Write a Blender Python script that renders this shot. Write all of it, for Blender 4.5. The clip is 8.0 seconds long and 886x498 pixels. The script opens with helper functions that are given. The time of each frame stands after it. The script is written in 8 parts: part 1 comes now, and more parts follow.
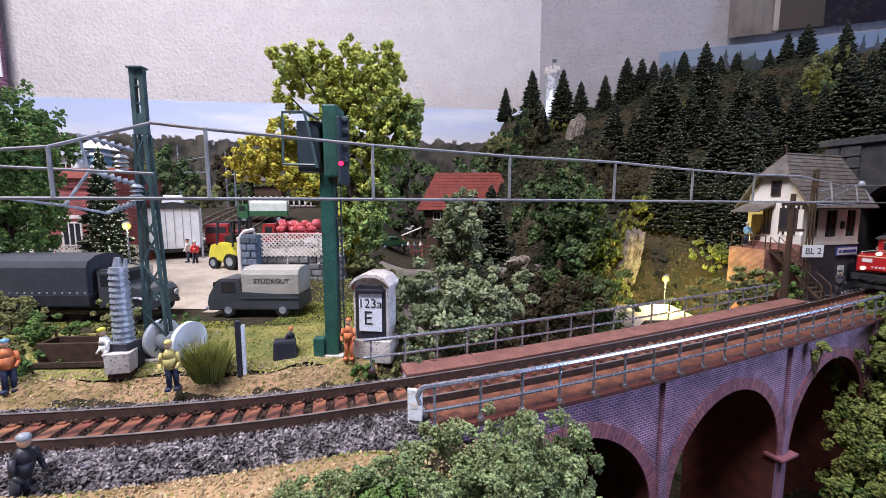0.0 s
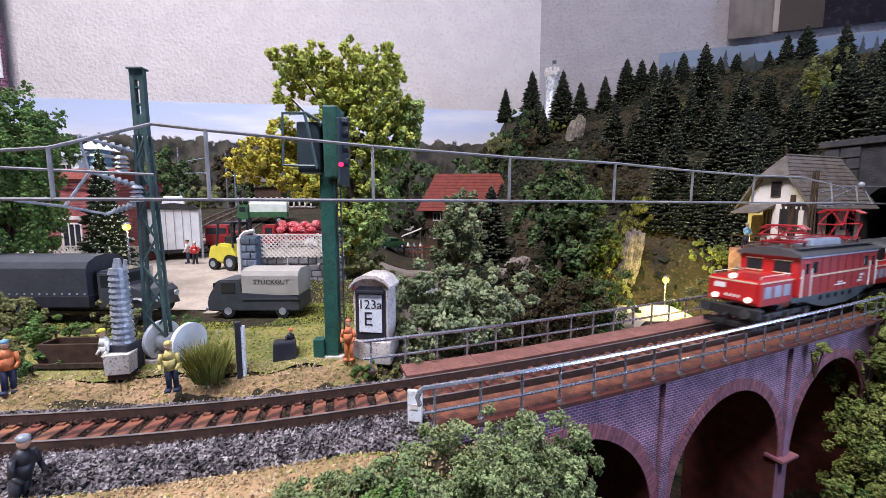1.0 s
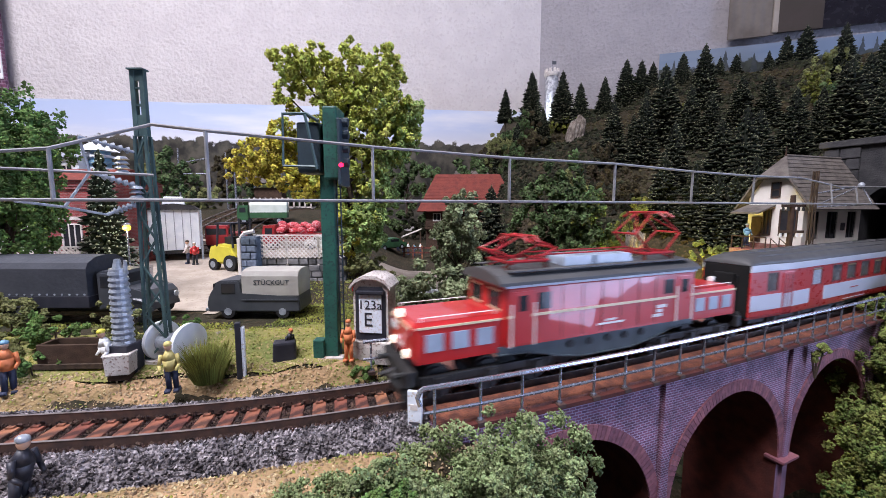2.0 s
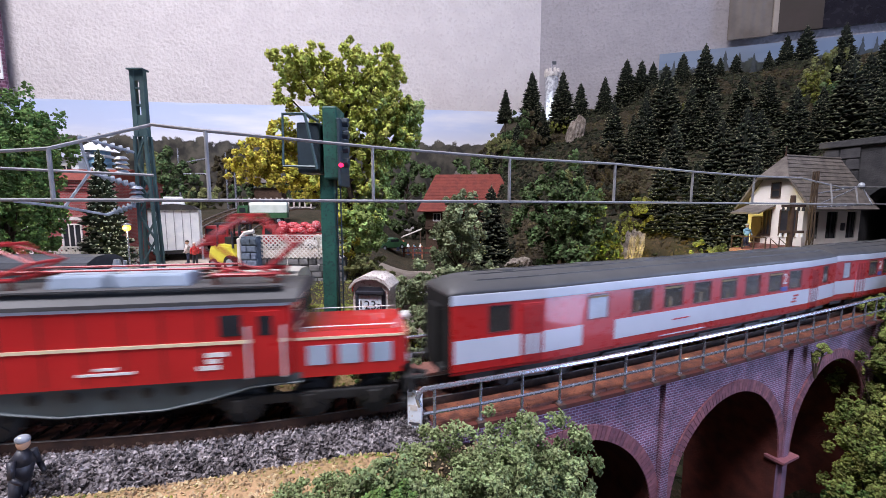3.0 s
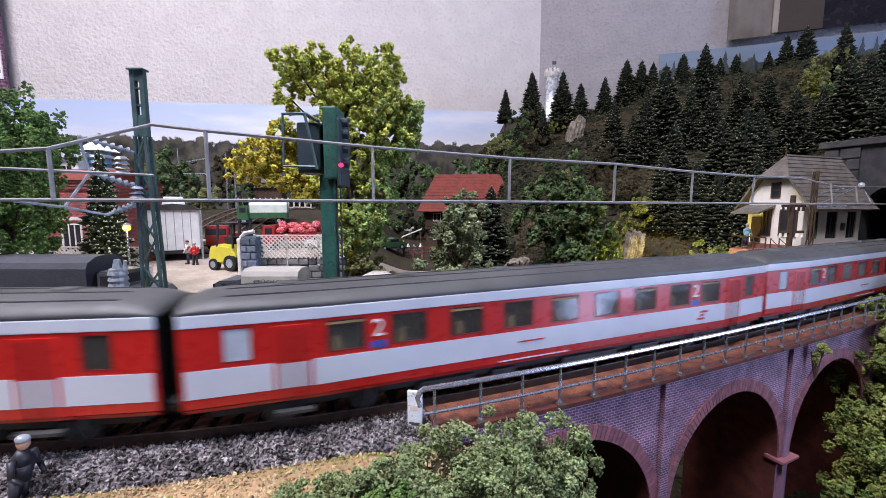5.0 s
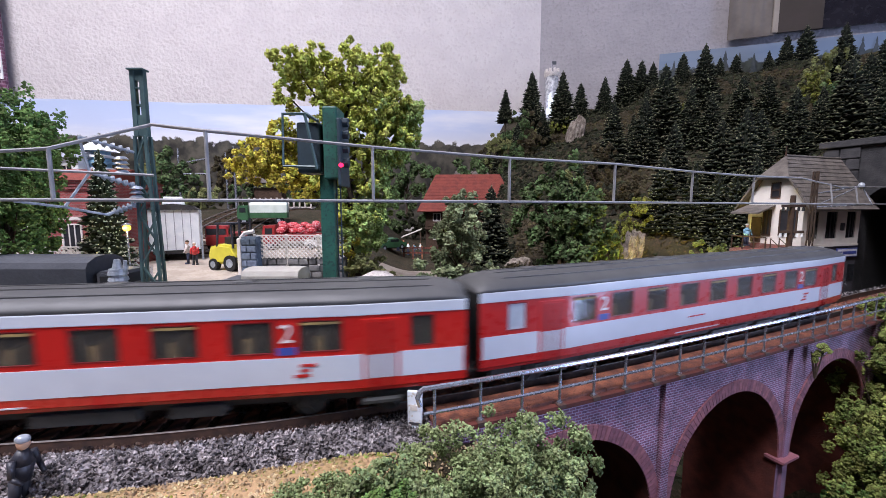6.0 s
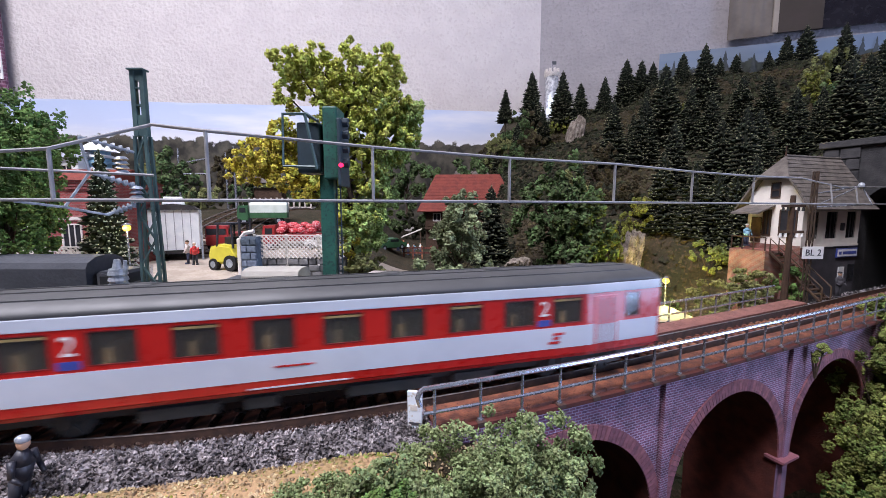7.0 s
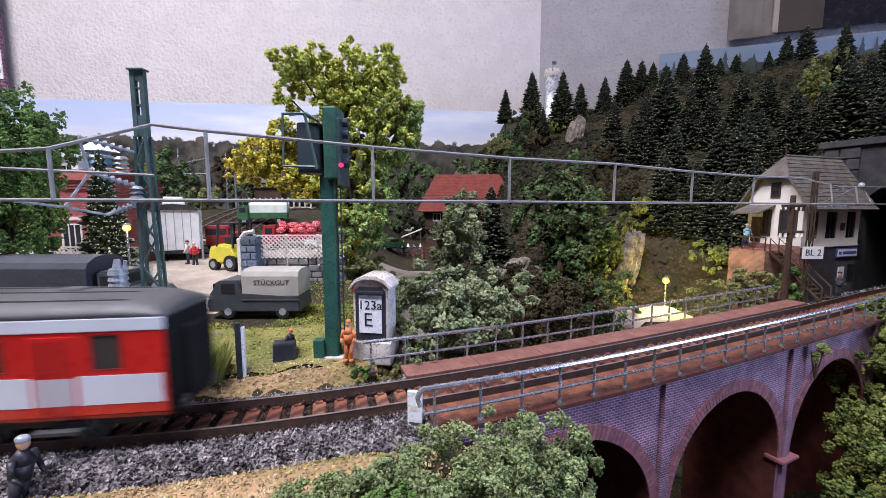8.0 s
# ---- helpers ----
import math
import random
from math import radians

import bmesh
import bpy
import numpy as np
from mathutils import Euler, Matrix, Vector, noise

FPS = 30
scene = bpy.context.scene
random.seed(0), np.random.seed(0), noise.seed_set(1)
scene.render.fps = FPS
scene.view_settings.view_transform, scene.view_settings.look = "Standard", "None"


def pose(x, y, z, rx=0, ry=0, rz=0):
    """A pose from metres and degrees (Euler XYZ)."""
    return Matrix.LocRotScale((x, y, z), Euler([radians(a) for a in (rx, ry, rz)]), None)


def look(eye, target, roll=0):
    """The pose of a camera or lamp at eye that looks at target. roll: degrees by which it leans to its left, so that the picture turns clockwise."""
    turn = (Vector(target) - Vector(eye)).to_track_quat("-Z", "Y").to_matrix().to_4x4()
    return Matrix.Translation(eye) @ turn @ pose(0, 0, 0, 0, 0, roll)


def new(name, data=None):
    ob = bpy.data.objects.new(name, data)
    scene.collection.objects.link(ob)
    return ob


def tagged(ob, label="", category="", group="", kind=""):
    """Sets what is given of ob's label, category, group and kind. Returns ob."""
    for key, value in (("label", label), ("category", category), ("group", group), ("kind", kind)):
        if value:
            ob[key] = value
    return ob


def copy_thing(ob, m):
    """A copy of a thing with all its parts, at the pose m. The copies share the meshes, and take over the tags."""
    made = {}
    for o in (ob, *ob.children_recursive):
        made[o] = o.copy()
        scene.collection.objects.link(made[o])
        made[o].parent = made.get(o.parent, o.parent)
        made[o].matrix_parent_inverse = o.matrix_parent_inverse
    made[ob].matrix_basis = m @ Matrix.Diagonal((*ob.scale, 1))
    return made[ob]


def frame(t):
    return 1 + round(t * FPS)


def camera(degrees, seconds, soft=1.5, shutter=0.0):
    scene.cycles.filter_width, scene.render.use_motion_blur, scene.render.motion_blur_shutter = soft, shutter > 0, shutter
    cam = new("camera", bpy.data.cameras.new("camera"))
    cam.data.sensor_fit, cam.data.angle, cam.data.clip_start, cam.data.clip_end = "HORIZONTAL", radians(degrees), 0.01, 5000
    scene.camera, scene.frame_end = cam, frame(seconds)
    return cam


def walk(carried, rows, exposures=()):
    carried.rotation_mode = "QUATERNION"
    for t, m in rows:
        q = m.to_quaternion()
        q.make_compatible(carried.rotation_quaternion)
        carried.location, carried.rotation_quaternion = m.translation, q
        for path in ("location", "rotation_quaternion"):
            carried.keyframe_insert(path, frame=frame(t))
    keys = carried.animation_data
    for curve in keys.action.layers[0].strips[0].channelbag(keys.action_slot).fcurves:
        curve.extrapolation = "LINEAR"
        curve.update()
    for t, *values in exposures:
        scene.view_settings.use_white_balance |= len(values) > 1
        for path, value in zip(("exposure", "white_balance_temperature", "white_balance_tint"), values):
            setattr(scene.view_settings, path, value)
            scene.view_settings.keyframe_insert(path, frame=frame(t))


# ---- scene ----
U = 0.01                                    # all lengths below are written in centimetres

# camera on the layout's front edge, a few centimetres over the rails
cam = camera(97.3, 8.0, soft=0.7, shutter=0.5)
EYE = (0, 0, 7.0 * U)
walk(cam, [(0.0, pose(*EYE, 90 - 6.36)), (1.0, pose(*EYE, 90 - 6.22)), (3.0, pose(*EYE, 90 - 6.12)), (8.0, pose(*EYE, 90 - 6.12))],
     exposures=[(0.0, 0.0, 6300, 16), (8.0, 0.0, 6300, 16)])

# ---- light ----
world = bpy.data.worlds.new("room_air")
scene.world = world
world.use_nodes = True
world.node_tree.nodes["Background"].inputs[0].default_value = (0.75, 0.85, 1.0, 1)
world.node_tree.nodes["Background"].inputs[1].default_value = 0.002


def area(name, eye, target, sx, sy, watts, colour):
    d = bpy.data.lights.new(name, "AREA")
    d.shape, d.size, d.size_y, d.energy, d.color = "RECTANGLE", sx * U, sy * U, watts, colour
    ob = new(name, d)
    ob.matrix_world = look([a * U for a in eye], [a * U for a in target])
    return ob


area("ceiling_lamp_light", (-55, -22, 136), (-35, 40, 0), 120, 40, 71, (0.95, 0.94, 1.0))
area("window_light", (163.2, -12, 8), (0, 0, 8), 116, 110, 46, (0.50, 0.64, 1.0))

# ---- materials ----


def node(nt, kind, x=0, y=0, **props):
    n = nt.nodes.new(kind)
    n.location = (x, y)
    for k, v in props.items():
        if k == "operation":
            n.operation = v
        elif k == "data_type":
            n.data_type = v
        elif k == "blend_type":
            n.blend_type = v
    return n


def material(name, c1, c2=None, size=0.5, rough=0.6, metal=0.0, bump=0.15, island=0.0, glow=None, glow_strength=0.0, alpha=1.0, transmission=0.0, spots=None, coat=0.0, objectwise=0.0):
    """c1 to c2 by noise of that size in cm, fine grain, stains, relief; island varies brightness piece by piece."""
    m = bpy.data.materials.new(name)
    m.use_nodes = True
    nt = m.node_tree
    b = nt.nodes["Principled BSDF"]
    tc = node(nt, "ShaderNodeTexCoord", -1400)
    n1 = node(nt, "ShaderNodeTexNoise", -1200, 200)
    n1.inputs["Scale"].default_value = 1 / (size * U)
    n1.inputs["Detail"].default_value = 5
    n2 = node(nt, "ShaderNodeTexNoise", -1200, -100)
    n2.inputs["Scale"].default_value = 7 / (size * U)
    n2.inputs["Detail"].default_value = 3
    for n in (n1, n2):
        nt.links.new(tc.outputs["Object"], n.inputs["Vector"])
    ramp = node(nt, "ShaderNodeValToRGB", -950, 200)
    c2 = c2 or tuple(v * 0.75 for v in c1)
    ramp.color_ramp.elements[0].color, ramp.color_ramp.elements[1].color = (*c1, 1), (*c2, 1)
    ramp.color_ramp.elements[0].position, ramp.color_ramp.elements[1].position = 0.38, 0.64
    nt.links.new(n1.outputs[0], ramp.inputs[0])
    out = ramp.outputs[0]
    if spots:
        r2 = node(nt, "ShaderNodeValToRGB", -950, -100)
        r2.color_ramp.elements[0].position, r2.color_ramp.elements[1].position = 0.55, 0.68
        nt.links.new(n2.outputs[0], r2.inputs[0])
        mx = node(nt, "ShaderNodeMix", -650, 100, data_type="RGBA")
        nt.links.new(r2.outputs[0], mx.inputs["Factor"])
        nt.links.new(out, mx.inputs["A"])
        mx.inputs["B"].default_value = (*spots, 1)
        out = mx.outputs["Result"]
    if island or objectwise:
        if island:
            g = node(nt, "ShaderNodeNewGeometry", -950, 450)
            rnd = g.outputs["Random Per Island"]
        else:
            g = node(nt, "ShaderNodeObjectInfo", -950, 450)
            rnd = g.outputs["Random"]
        k = island or objectwise
        mr = node(nt, "ShaderNodeMapRange", -700, 450)
        mr.inputs["To Min"].default_value, mr.inputs["To Max"].default_value = 1 - k, 1 + k
        nt.links.new(rnd, mr.inputs[0])
        hs = node(nt, "ShaderNodeHueSaturation", -400, 200)
        nt.links.new(mr.outputs[0], hs.inputs["Value"])
        mr2 = node(nt, "ShaderNodeMapRange", -700, 650)
        mr2.inputs["To Min"].default_value, mr2.inputs["To Max"].default_value = 0.5 - 0.04 * k, 0.5 + 0.05 * k
        nt.links.new(rnd, mr2.inputs[0])
        nt.links.new(mr2.outputs[0], hs.inputs["Hue"])
        nt.links.new(out, hs.inputs["Color"])
        out = hs.outputs[0]
    nt.links.new(out, b.inputs["Base Color"])
    rr = node(nt, "ShaderNodeMapRange", -650, -350)
    rr.inputs["To Min"].default_value, rr.inputs["To Max"].default_value = max(0.03, rough - 0.12), min(1, rough + 0.12)
    nt.links.new(n2.outputs[0], rr.inputs[0])
    nt.links.new(rr.outputs[0], b.inputs["Roughness"])
    b.inputs["Metallic"].default_value = metal
    b.inputs["Coat Weight"].default_value = coat
    if rough > 0.75:
        b.inputs["Specular IOR Level"].default_value = 0.25
    if bump:
        bp = node(nt, "ShaderNodeBump", -350, -350)
        bp.inputs["Strength"].default_value, bp.inputs["Distance"].default_value = bump, size * U * 0.12
        nt.links.new(n2.outputs[0], bp.inputs["Height"])
        nt.links.new(bp.outputs[0], b.inputs["Normal"])
    if glow:
        b.inputs["Emission Color"].default_value = (*glow, 1)
        b.inputs["Emission Strength"].default_value = glow_strength
    if transmission:
        b.inputs["Transmission Weight"].default_value = transmission
        b.inputs["IOR"].default_value = 1.45
    return m


def brick_material(name, a, b_, mortar, wide=0.26, high=0.085, uv=True, rough=0.75):
    m = bpy.data.materials.new(name)
    m.use_nodes = True
    nt = m.node_tree
    b = nt.nodes["Principled BSDF"]
    tc = node(nt, "ShaderNodeTexCoord", -1300)
    br = node(nt, "ShaderNodeTexBrick", -800)
    br.inputs["Color1"].default_value, br.inputs["Color2"].default_value, br.inputs["Mortar"].default_value = (*a, 1), (*b_, 1), (*mortar, 1)
    br.inputs["Scale"].default_value = 1.0
    br.inputs["Brick Width"].default_value, br.inputs["Row Height"].default_value = wide * U, high * U
    br.inputs["Mortar Size"].default_value = 0.016 * U * (high / 0.11)
    br.inputs["Bias"].default_value = 0.0
    nz = node(nt, "ShaderNodeTexNoise", -800, 300)
    nz.inputs["Scale"].default_value, nz.inputs["Detail"].default_value = 90, 6
    mx = node(nt, "ShaderNodeMix", -400, 100, data_type="RGBA", blend_type="MULTIPLY")
    rp = node(nt, "ShaderNodeValToRGB", -600, 300)
    rp.color_ramp.elements[0].position, rp.color_ramp.elements[1].position = 0.3, 0.7
    rp.color_ramp.elements[0].color = (0.5, 0.48, 0.5, 1)
    rp.color_ramp.elements[1].color = (1.25, 1.2, 1.2, 1)
    src = tc.outputs["UV"]
    if not uv:                              # courses run round upright walls
        sx = node(nt, "ShaderNodeSeparateXYZ", -1200, -200)
        ad = node(nt, "ShaderNodeMath", -1100, -200, operation="ADD")
        cx = node(nt, "ShaderNodeCombineXYZ", -1000, -200)
        nt.links.new(tc.outputs["Object"], sx.inputs[0])
        nt.links.new(sx.outputs["X"], ad.inputs[0])
        nt.links.new(sx.outputs["Y"], ad.inputs[1])
        nt.links.new(ad.outputs[0], cx.inputs["X"])
        nt.links.new(sx.outputs["Z"], cx.inputs["Y"])
        src = cx.outputs[0]
    nt.links.new(src, br.inputs["Vector"])
    nt.links.new(tc.outputs["Object"], nz.inputs["Vector"])
    nt.links.new(nz.outputs[0], rp.inputs[0])
    mx.inputs["Factor"].default_value = 1.0
    nt.links.new(br.outputs[0], mx.inputs["A"])
    nt.links.new(rp.outputs[0], mx.inputs["B"])
    nt.links.new(mx.outputs["Result"], b.inputs["Base Color"])
    b.inputs["Roughness"].default_value = rough
    bp = node(nt, "ShaderNodeBump", -350, -300)
    bp.inputs["Strength"].default_value, bp.inputs["Distance"].default_value = 0.6, 0.012 * U
    bp.invert = True
    nt.links.new(br.outputs["Fac"], bp.inputs["Height"])
    nt.links.new(bp.outputs[0], b.inputs["Normal"])
    return m


RED = material("red_paint", (0.52, 0.018, 0.014), (0.44, 0.014, 0.012), 2.0, 0.3, bump=0.03, coat=0.4)
LRED = material("loco_red_paint", (0.52, 0.022, 0.022), (0.44, 0.018, 0.018), 2.0, 0.33, bump=0.03, coat=0.6)
PALE = material("pale_grey_paint", (0.58, 0.61, 0.67), (0.52, 0.55, 0.61), 2.0, 0.35, bump=0.03)
CREAM = material("cream_paint", (0.75, 0.62, 0.42), (0.68, 0.55, 0.36), 1.0, 0.4, bump=0.03)
ROOFG = material("dark_roof_grey", (0.06, 0.06, 0.062), (0.085, 0.085, 0.085), 3.0, 0.55, bump=0.08)
FRAMEG = material("dark_underframe", (0.03, 0.034, 0.036), (0.05, 0.05, 0.05), 0.6, 0.55, bump=0.15)
LGREEN = material("grey_green_frame", (0.07, 0.095, 0.105), (0.05, 0.065, 0.07), 1.0, 0.45, bump=0.05)
BLACK = material("matt_black", (0.012, 0.012, 0.013), (0.02, 0.02, 0.02), 0.5, 0.6, bump=0.1)
BLUEG = material("light_blue_grey", (0.38, 0.45, 0.55), (0.3, 0.36, 0.44), 0.8, 0.35, bump=0.05)
ALU = material("bright_metal", (0.6, 0.6, 0.62), (0.4, 0.4, 0.42), 0.4, 0.35, 0.9, bump=0.05)
RAILSIDE = material("rusty_rail", (0.085, 0.045, 0.032), (0.05, 0.03, 0.025), 0.3, 0.7, 0.2, bump=0.2)
RAILTOP = material("worn_rail_head", (0.32, 0.29, 0.28), (0.2, 0.17, 0.16), 0.6, 0.5, 0.7, bump=0.05)
SLEEPER = material("rusty_brown_sleeper", (0.26, 0.095, 0.06), (0.07, 0.032, 0.026), 0.35, 0.85, bump=0.4, objectwise=0.3)
BALLAST = material("grey_ballast", (0.27, 0.245, 0.255), (0.07, 0.06, 0.064), 0.5, 0.8, bump=0.3, island=0.9)
# darker brown ballast for between the rails
INNERBAL = material("dark_brown_ballast", (0.075, 0.04, 0.032), (0.03, 0.02, 0.018), 0.4, 0.85, bump=0.3, island=0.6)
PLANK = material("orange_brown_planks", (0.24, 0.085, 0.045), (0.10, 0.036, 0.026), 0.5, 0.6, bump=0.4, spots=(0.06, 0.026, 0.02))
PINKPLANK = material("faded_pink_planks", (0.27, 0.12, 0.095), (0.19, 0.08, 0.065), 0.9, 0.75, bump=0.3, spots=(0.15, 0.07, 0.055))
HANDRAIL = material("grey_metal_rail", (0.46, 0.49, 0.56), (0.4, 0.42, 0.48), 1.5, 0.25, 0.75, bump=0.02)
WIRE = material("catenary_wire", (0.27, 0.265, 0.27), (0.2, 0.195, 0.2), 0.5, 0.7, 0.0, bump=0.0)
# brick shifted towards violet: the cool light's tint put into its colour
BRICK = brick_material("violet_red_brick", (0.27, 0.10, 0.165), (0.13, 0.05, 0.095), (0.42, 0.34, 0.46), 0.3, 0.115)
VOUSS = material("arch_brick", (0.28, 0.10, 0.125), (0.19, 0.07, 0.085), 0.2, 0.75, bump=0.3, objectwise=0.25)
# brown for deck parts; on the soffits its darkness stands for arch shade
SOFFIT = material("shaded_soffit_brown", (0.12, 0.034, 0.026), (0.07, 0.022, 0.018), 0.8, 0.8, bump=0.3)
EARTH = material("green_brown_earth", (0.04, 0.031, 0.018), (0.02, 0.02, 0.009), 2.5, 0.95, bump=0.8, spots=(0.075, 0.05, 0.03))
SAND = material("sandy_yard", (0.42, 0.36, 0.30), (0.32, 0.27, 0.22), 1.5, 0.95, bump=0.3, spots=(0.30, 0.25, 0.2))
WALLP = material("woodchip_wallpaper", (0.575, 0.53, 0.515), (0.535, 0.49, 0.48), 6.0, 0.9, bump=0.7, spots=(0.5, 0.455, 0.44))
# same wallpaper, darkened to stand for the right wall's shade
WALLSHADE = material("shade_darkened_wallpaper", (0.34, 0.315, 0.325), (0.305, 0.285, 0.295), 6.0, 0.9, bump=0.8, spots=(0.28, 0.26, 0.27))
DARKFLOOR = material("dark_unseen_floor", (0.05, 0.03, 0.02), (0.035, 0.022, 0.015), 8, 0.5, bump=0.1)
SHELFW = material("dim_brown_wall", (0.06, 0.045, 0.038), (0.05, 0.04, 0.03), 10, 0.8, bump=0.1)
BARK = material("dark_bark", (0.075, 0.05, 0.035), (0.04, 0.028, 0.02), 0.3, 0.9, bump=0.5)


def leafy(name, a, b_, var=0.45):
    return material(name, a, b_, 1.2, 0.85, bump=0.2, island=var)


LEAF_YEL = leafy("yellow_green_flock", (0.46, 0.46, 0.10), (0.27, 0.31, 0.06))
LEAF_SPR = leafy("spring_green_flock", (0.28, 0.35, 0.11), (0.14, 0.2, 0.05))
LEAF_OCH = leafy("ochre_flock", (0.5, 0.4, 0.06), (0.33, 0.28, 0.035))
LEAF_GRN = leafy("green_flock", (0.12, 0.19, 0.05), (0.07, 0.125, 0.035))
LEAF_OLV = leafy("olive_flock", (0.19, 0.19, 0.075), (0.115, 0.125, 0.045))
LEAF_DRK = leafy("dark_green_flock", (0.085, 0.12, 0.045), (0.035, 0.055, 0.02), 0.65)
LEAF_BRN = leafy("brown_flock", (0.06, 0.045, 0.022), (0.036, 0.03, 0.015))
LEAF_FG = leafy("grey_green_flock", (0.24, 0.28, 0.13), (0.15, 0.2, 0.08))
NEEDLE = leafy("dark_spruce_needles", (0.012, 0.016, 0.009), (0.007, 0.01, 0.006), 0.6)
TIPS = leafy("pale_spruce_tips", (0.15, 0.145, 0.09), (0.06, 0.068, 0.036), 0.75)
LEAF_HILL = leafy("dark_hill_flock", (0.03, 0.03, 0.014), (0.013, 0.015, 0.007), 0.7)
LEAF_SAGE = leafy("sage_green_flock", (0.26, 0.29, 0.16), (0.14, 0.17, 0.085), 0.5)
LEAF_MOSSY = leafy("yellow_moss_flock", (0.17, 0.165, 0.03), (0.075, 0.085, 0.018), 0.6)
LEAF_IVY = leafy("bright_ivy_flock", (0.21, 0.225, 0.06), (0.08, 0.105, 0.025), 0.6)
NEEDLE2 = leafy("frosted_spruce_needles", (0.05, 0.06, 0.03), (0.02, 0.03, 0.014), 0.6)
FROST = leafy("frosted_spruce_tips", (0.58, 0.58, 0.42), (0.3, 0.33, 0.2), 0.6)
GRASS = leafy("straw_grass", (0.44, 0.33, 0.20), (0.34, 0.25, 0.14), 0.4)
MOSS = leafy("mossy_flock", (0.27, 0.26, 0.055), (0.14, 0.17, 0.04), 0.5)
ROCK = material("grey_rock", (0.30, 0.26, 0.22), (0.12, 0.095, 0.08), 0.9, 0.9, bump=1.0, spots=(0.07, 0.06, 0.045))


# ---- building helpers ----
def link(name, bm, mat, parent=None, label="", smooth=False):
    bmesh.ops.scale(bm, vec=(U, U, U), verts=bm.verts)
    me = bpy.data.meshes.new(name)
    bmesh.ops.recalc_face_normals(bm, faces=bm.faces)
    bm.to_mesh(me)
    bm.free()
    for m in (mat if isinstance(mat, (list, tuple)) else (mat,)):
        me.materials.append(m)
    if smooth:
        me.polygons.foreach_set("use_smooth", [True] * len(me.polygons))
    ob = new(name, me)
    if parent:
        ob.parent = parent
    return tagged(ob, label)


def part(name, bm, mat, parent, label="", smooth=False):
    return link(name, bm, mat, parent, label, smooth)


def thing(name, x, y, z, rz=0.0, label="", category="", group="", kind=""):
    ob = new(name)
    ob.empty_display_size = 0.01
    ob.matrix_basis = pose(x * U, y * U, z * U, 0, 0, rz)
    return tagged(ob, label, category, group, kind)


def box(bm, x0, x1, y0, y1, z0, z1, bevel=0.0, taper=1.0, tapery=None):
    tapery = taper if tapery is None else tapery
    cx, cy = (x0 + x1) / 2, (y0 + y1) / 2
    vs = []
    for z, k, ky in ((z0, 1, 1), (z1, taper, tapery)):
        for x, y in ((x0, y0), (x1, y0), (x1, y1), (x0, y1)):
            vs.append(bm.verts.new((cx + (x - cx) * k, cy + (y - cy) * ky, z)))
    fs = [bm.faces.new([vs[i] for i in f]) for f in ((3, 2, 1, 0), (4, 5, 6, 7), (0, 1, 5, 4), (1, 2, 6, 5), (2, 3, 7, 6), (3, 0, 4, 7))]
    if bevel:
        es = list({e for f in fs for e in f.edges})
        bmesh.ops.bevel(bm, geom=es, offset=bevel, segments=2, affect="EDGES", profile=0.6)
    return bm


def B():
    return bmesh.new()


def rod(bm, p, q, r, r2=None, n=8, caps=True):
    p, q = Vector(p), Vector(q)
    r2 = r if r2 is None else r2
    d = (q - p).normalized()
    a = d.orthogonal().normalized()
    b = d.cross(a)
    r0 = [bm.verts.new(p + (a * math.cos(t) + b * math.sin(t)) * r) for t in (2 * math.pi * i / n for i in range(n))]
    r1 = [bm.verts.new(q + (a * math.cos(t) + b * math.sin(t)) * r2) for t in (2 * math.pi * i / n for i in range(n))]
    for i in range(n):
        bm.faces.new((r0[i], r0[(i + 1) % n], r1[(i + 1) % n], r1[i]))
    if caps:
        bm.faces.new(r0[::-1])
        bm.faces.new(r1)
    return bm


def pipe(bm, pts, r, n=6):
    """One bent tube along the points."""
    v = [Vector(p) for p in pts]
    rings = []
    side = None
    for i, p in enumerate(v):
        d = ((v[min(i + 1, len(v) - 1)] - p).normalized() + (p - v[max(i - 1, 0)]).normalized()).normalized()
        side = (side - d * side.dot(d)).normalized() if side else d.orthogonal().normalized()
        up = d.cross(side)
        rings.append([bm.verts.new(p + (side * math.cos(t) + up * math.sin(t)) * r) for t in (2 * math.pi * k / n for k in range(n))])
    for a, b in zip(rings, rings[1:]):
        for k in range(n):
            bm.faces.new((a[k], a[(k + 1) % n], b[(k + 1) % n], b[k]))
    bm.faces.new(rings[0][::-1])
    bm.faces.new(rings[-1])
    return bm


def extrude(bm, profile, axis, a, b):
    """A closed profile of (u, v), pushed along axis from a to b."""
    put = {"x": lambda u, v, w: (w, u, v), "y": lambda u, v, w: (u, w, v), "z": lambda u, v, w: (u, v, w)}[axis]
    r0 = [bm.verts.new(put(u, v, a)) for u, v in profile]
    r1 = [bm.verts.new(put(u, v, b)) for u, v in profile]
    n = len(profile)
    for i in range(n):
        bm.faces.new((r0[i], r0[(i + 1) % n], r1[(i + 1) % n], r1[i]))
    bm.faces.new(r0[::-1])
    bm.faces.new(r1)
    return bm


def blob(bm, x, y, z, rx, ry, rz, seg=10, rings=7):
    m = Matrix.Translation((x, y, z)) @ Matrix.Diagonal((rx, ry, rz, 1))
    bmesh.ops.create_uvsphere(bm, u_segments=seg, v_segments=rings, radius=1, matrix=m)
    return bm


OCT_V = np.array([(1, 0, 0), (-1, 0, 0), (0, 1, 0), (0, -1, 0), (0, 0, 1), (0, 0, -1)], float)
OCT_F = np.array([(0, 2, 4), (2, 1, 4), (1, 3, 4), (3, 0, 4), (2, 0, 5), (1, 2, 5), (3, 1, 5), (0, 3, 5)])


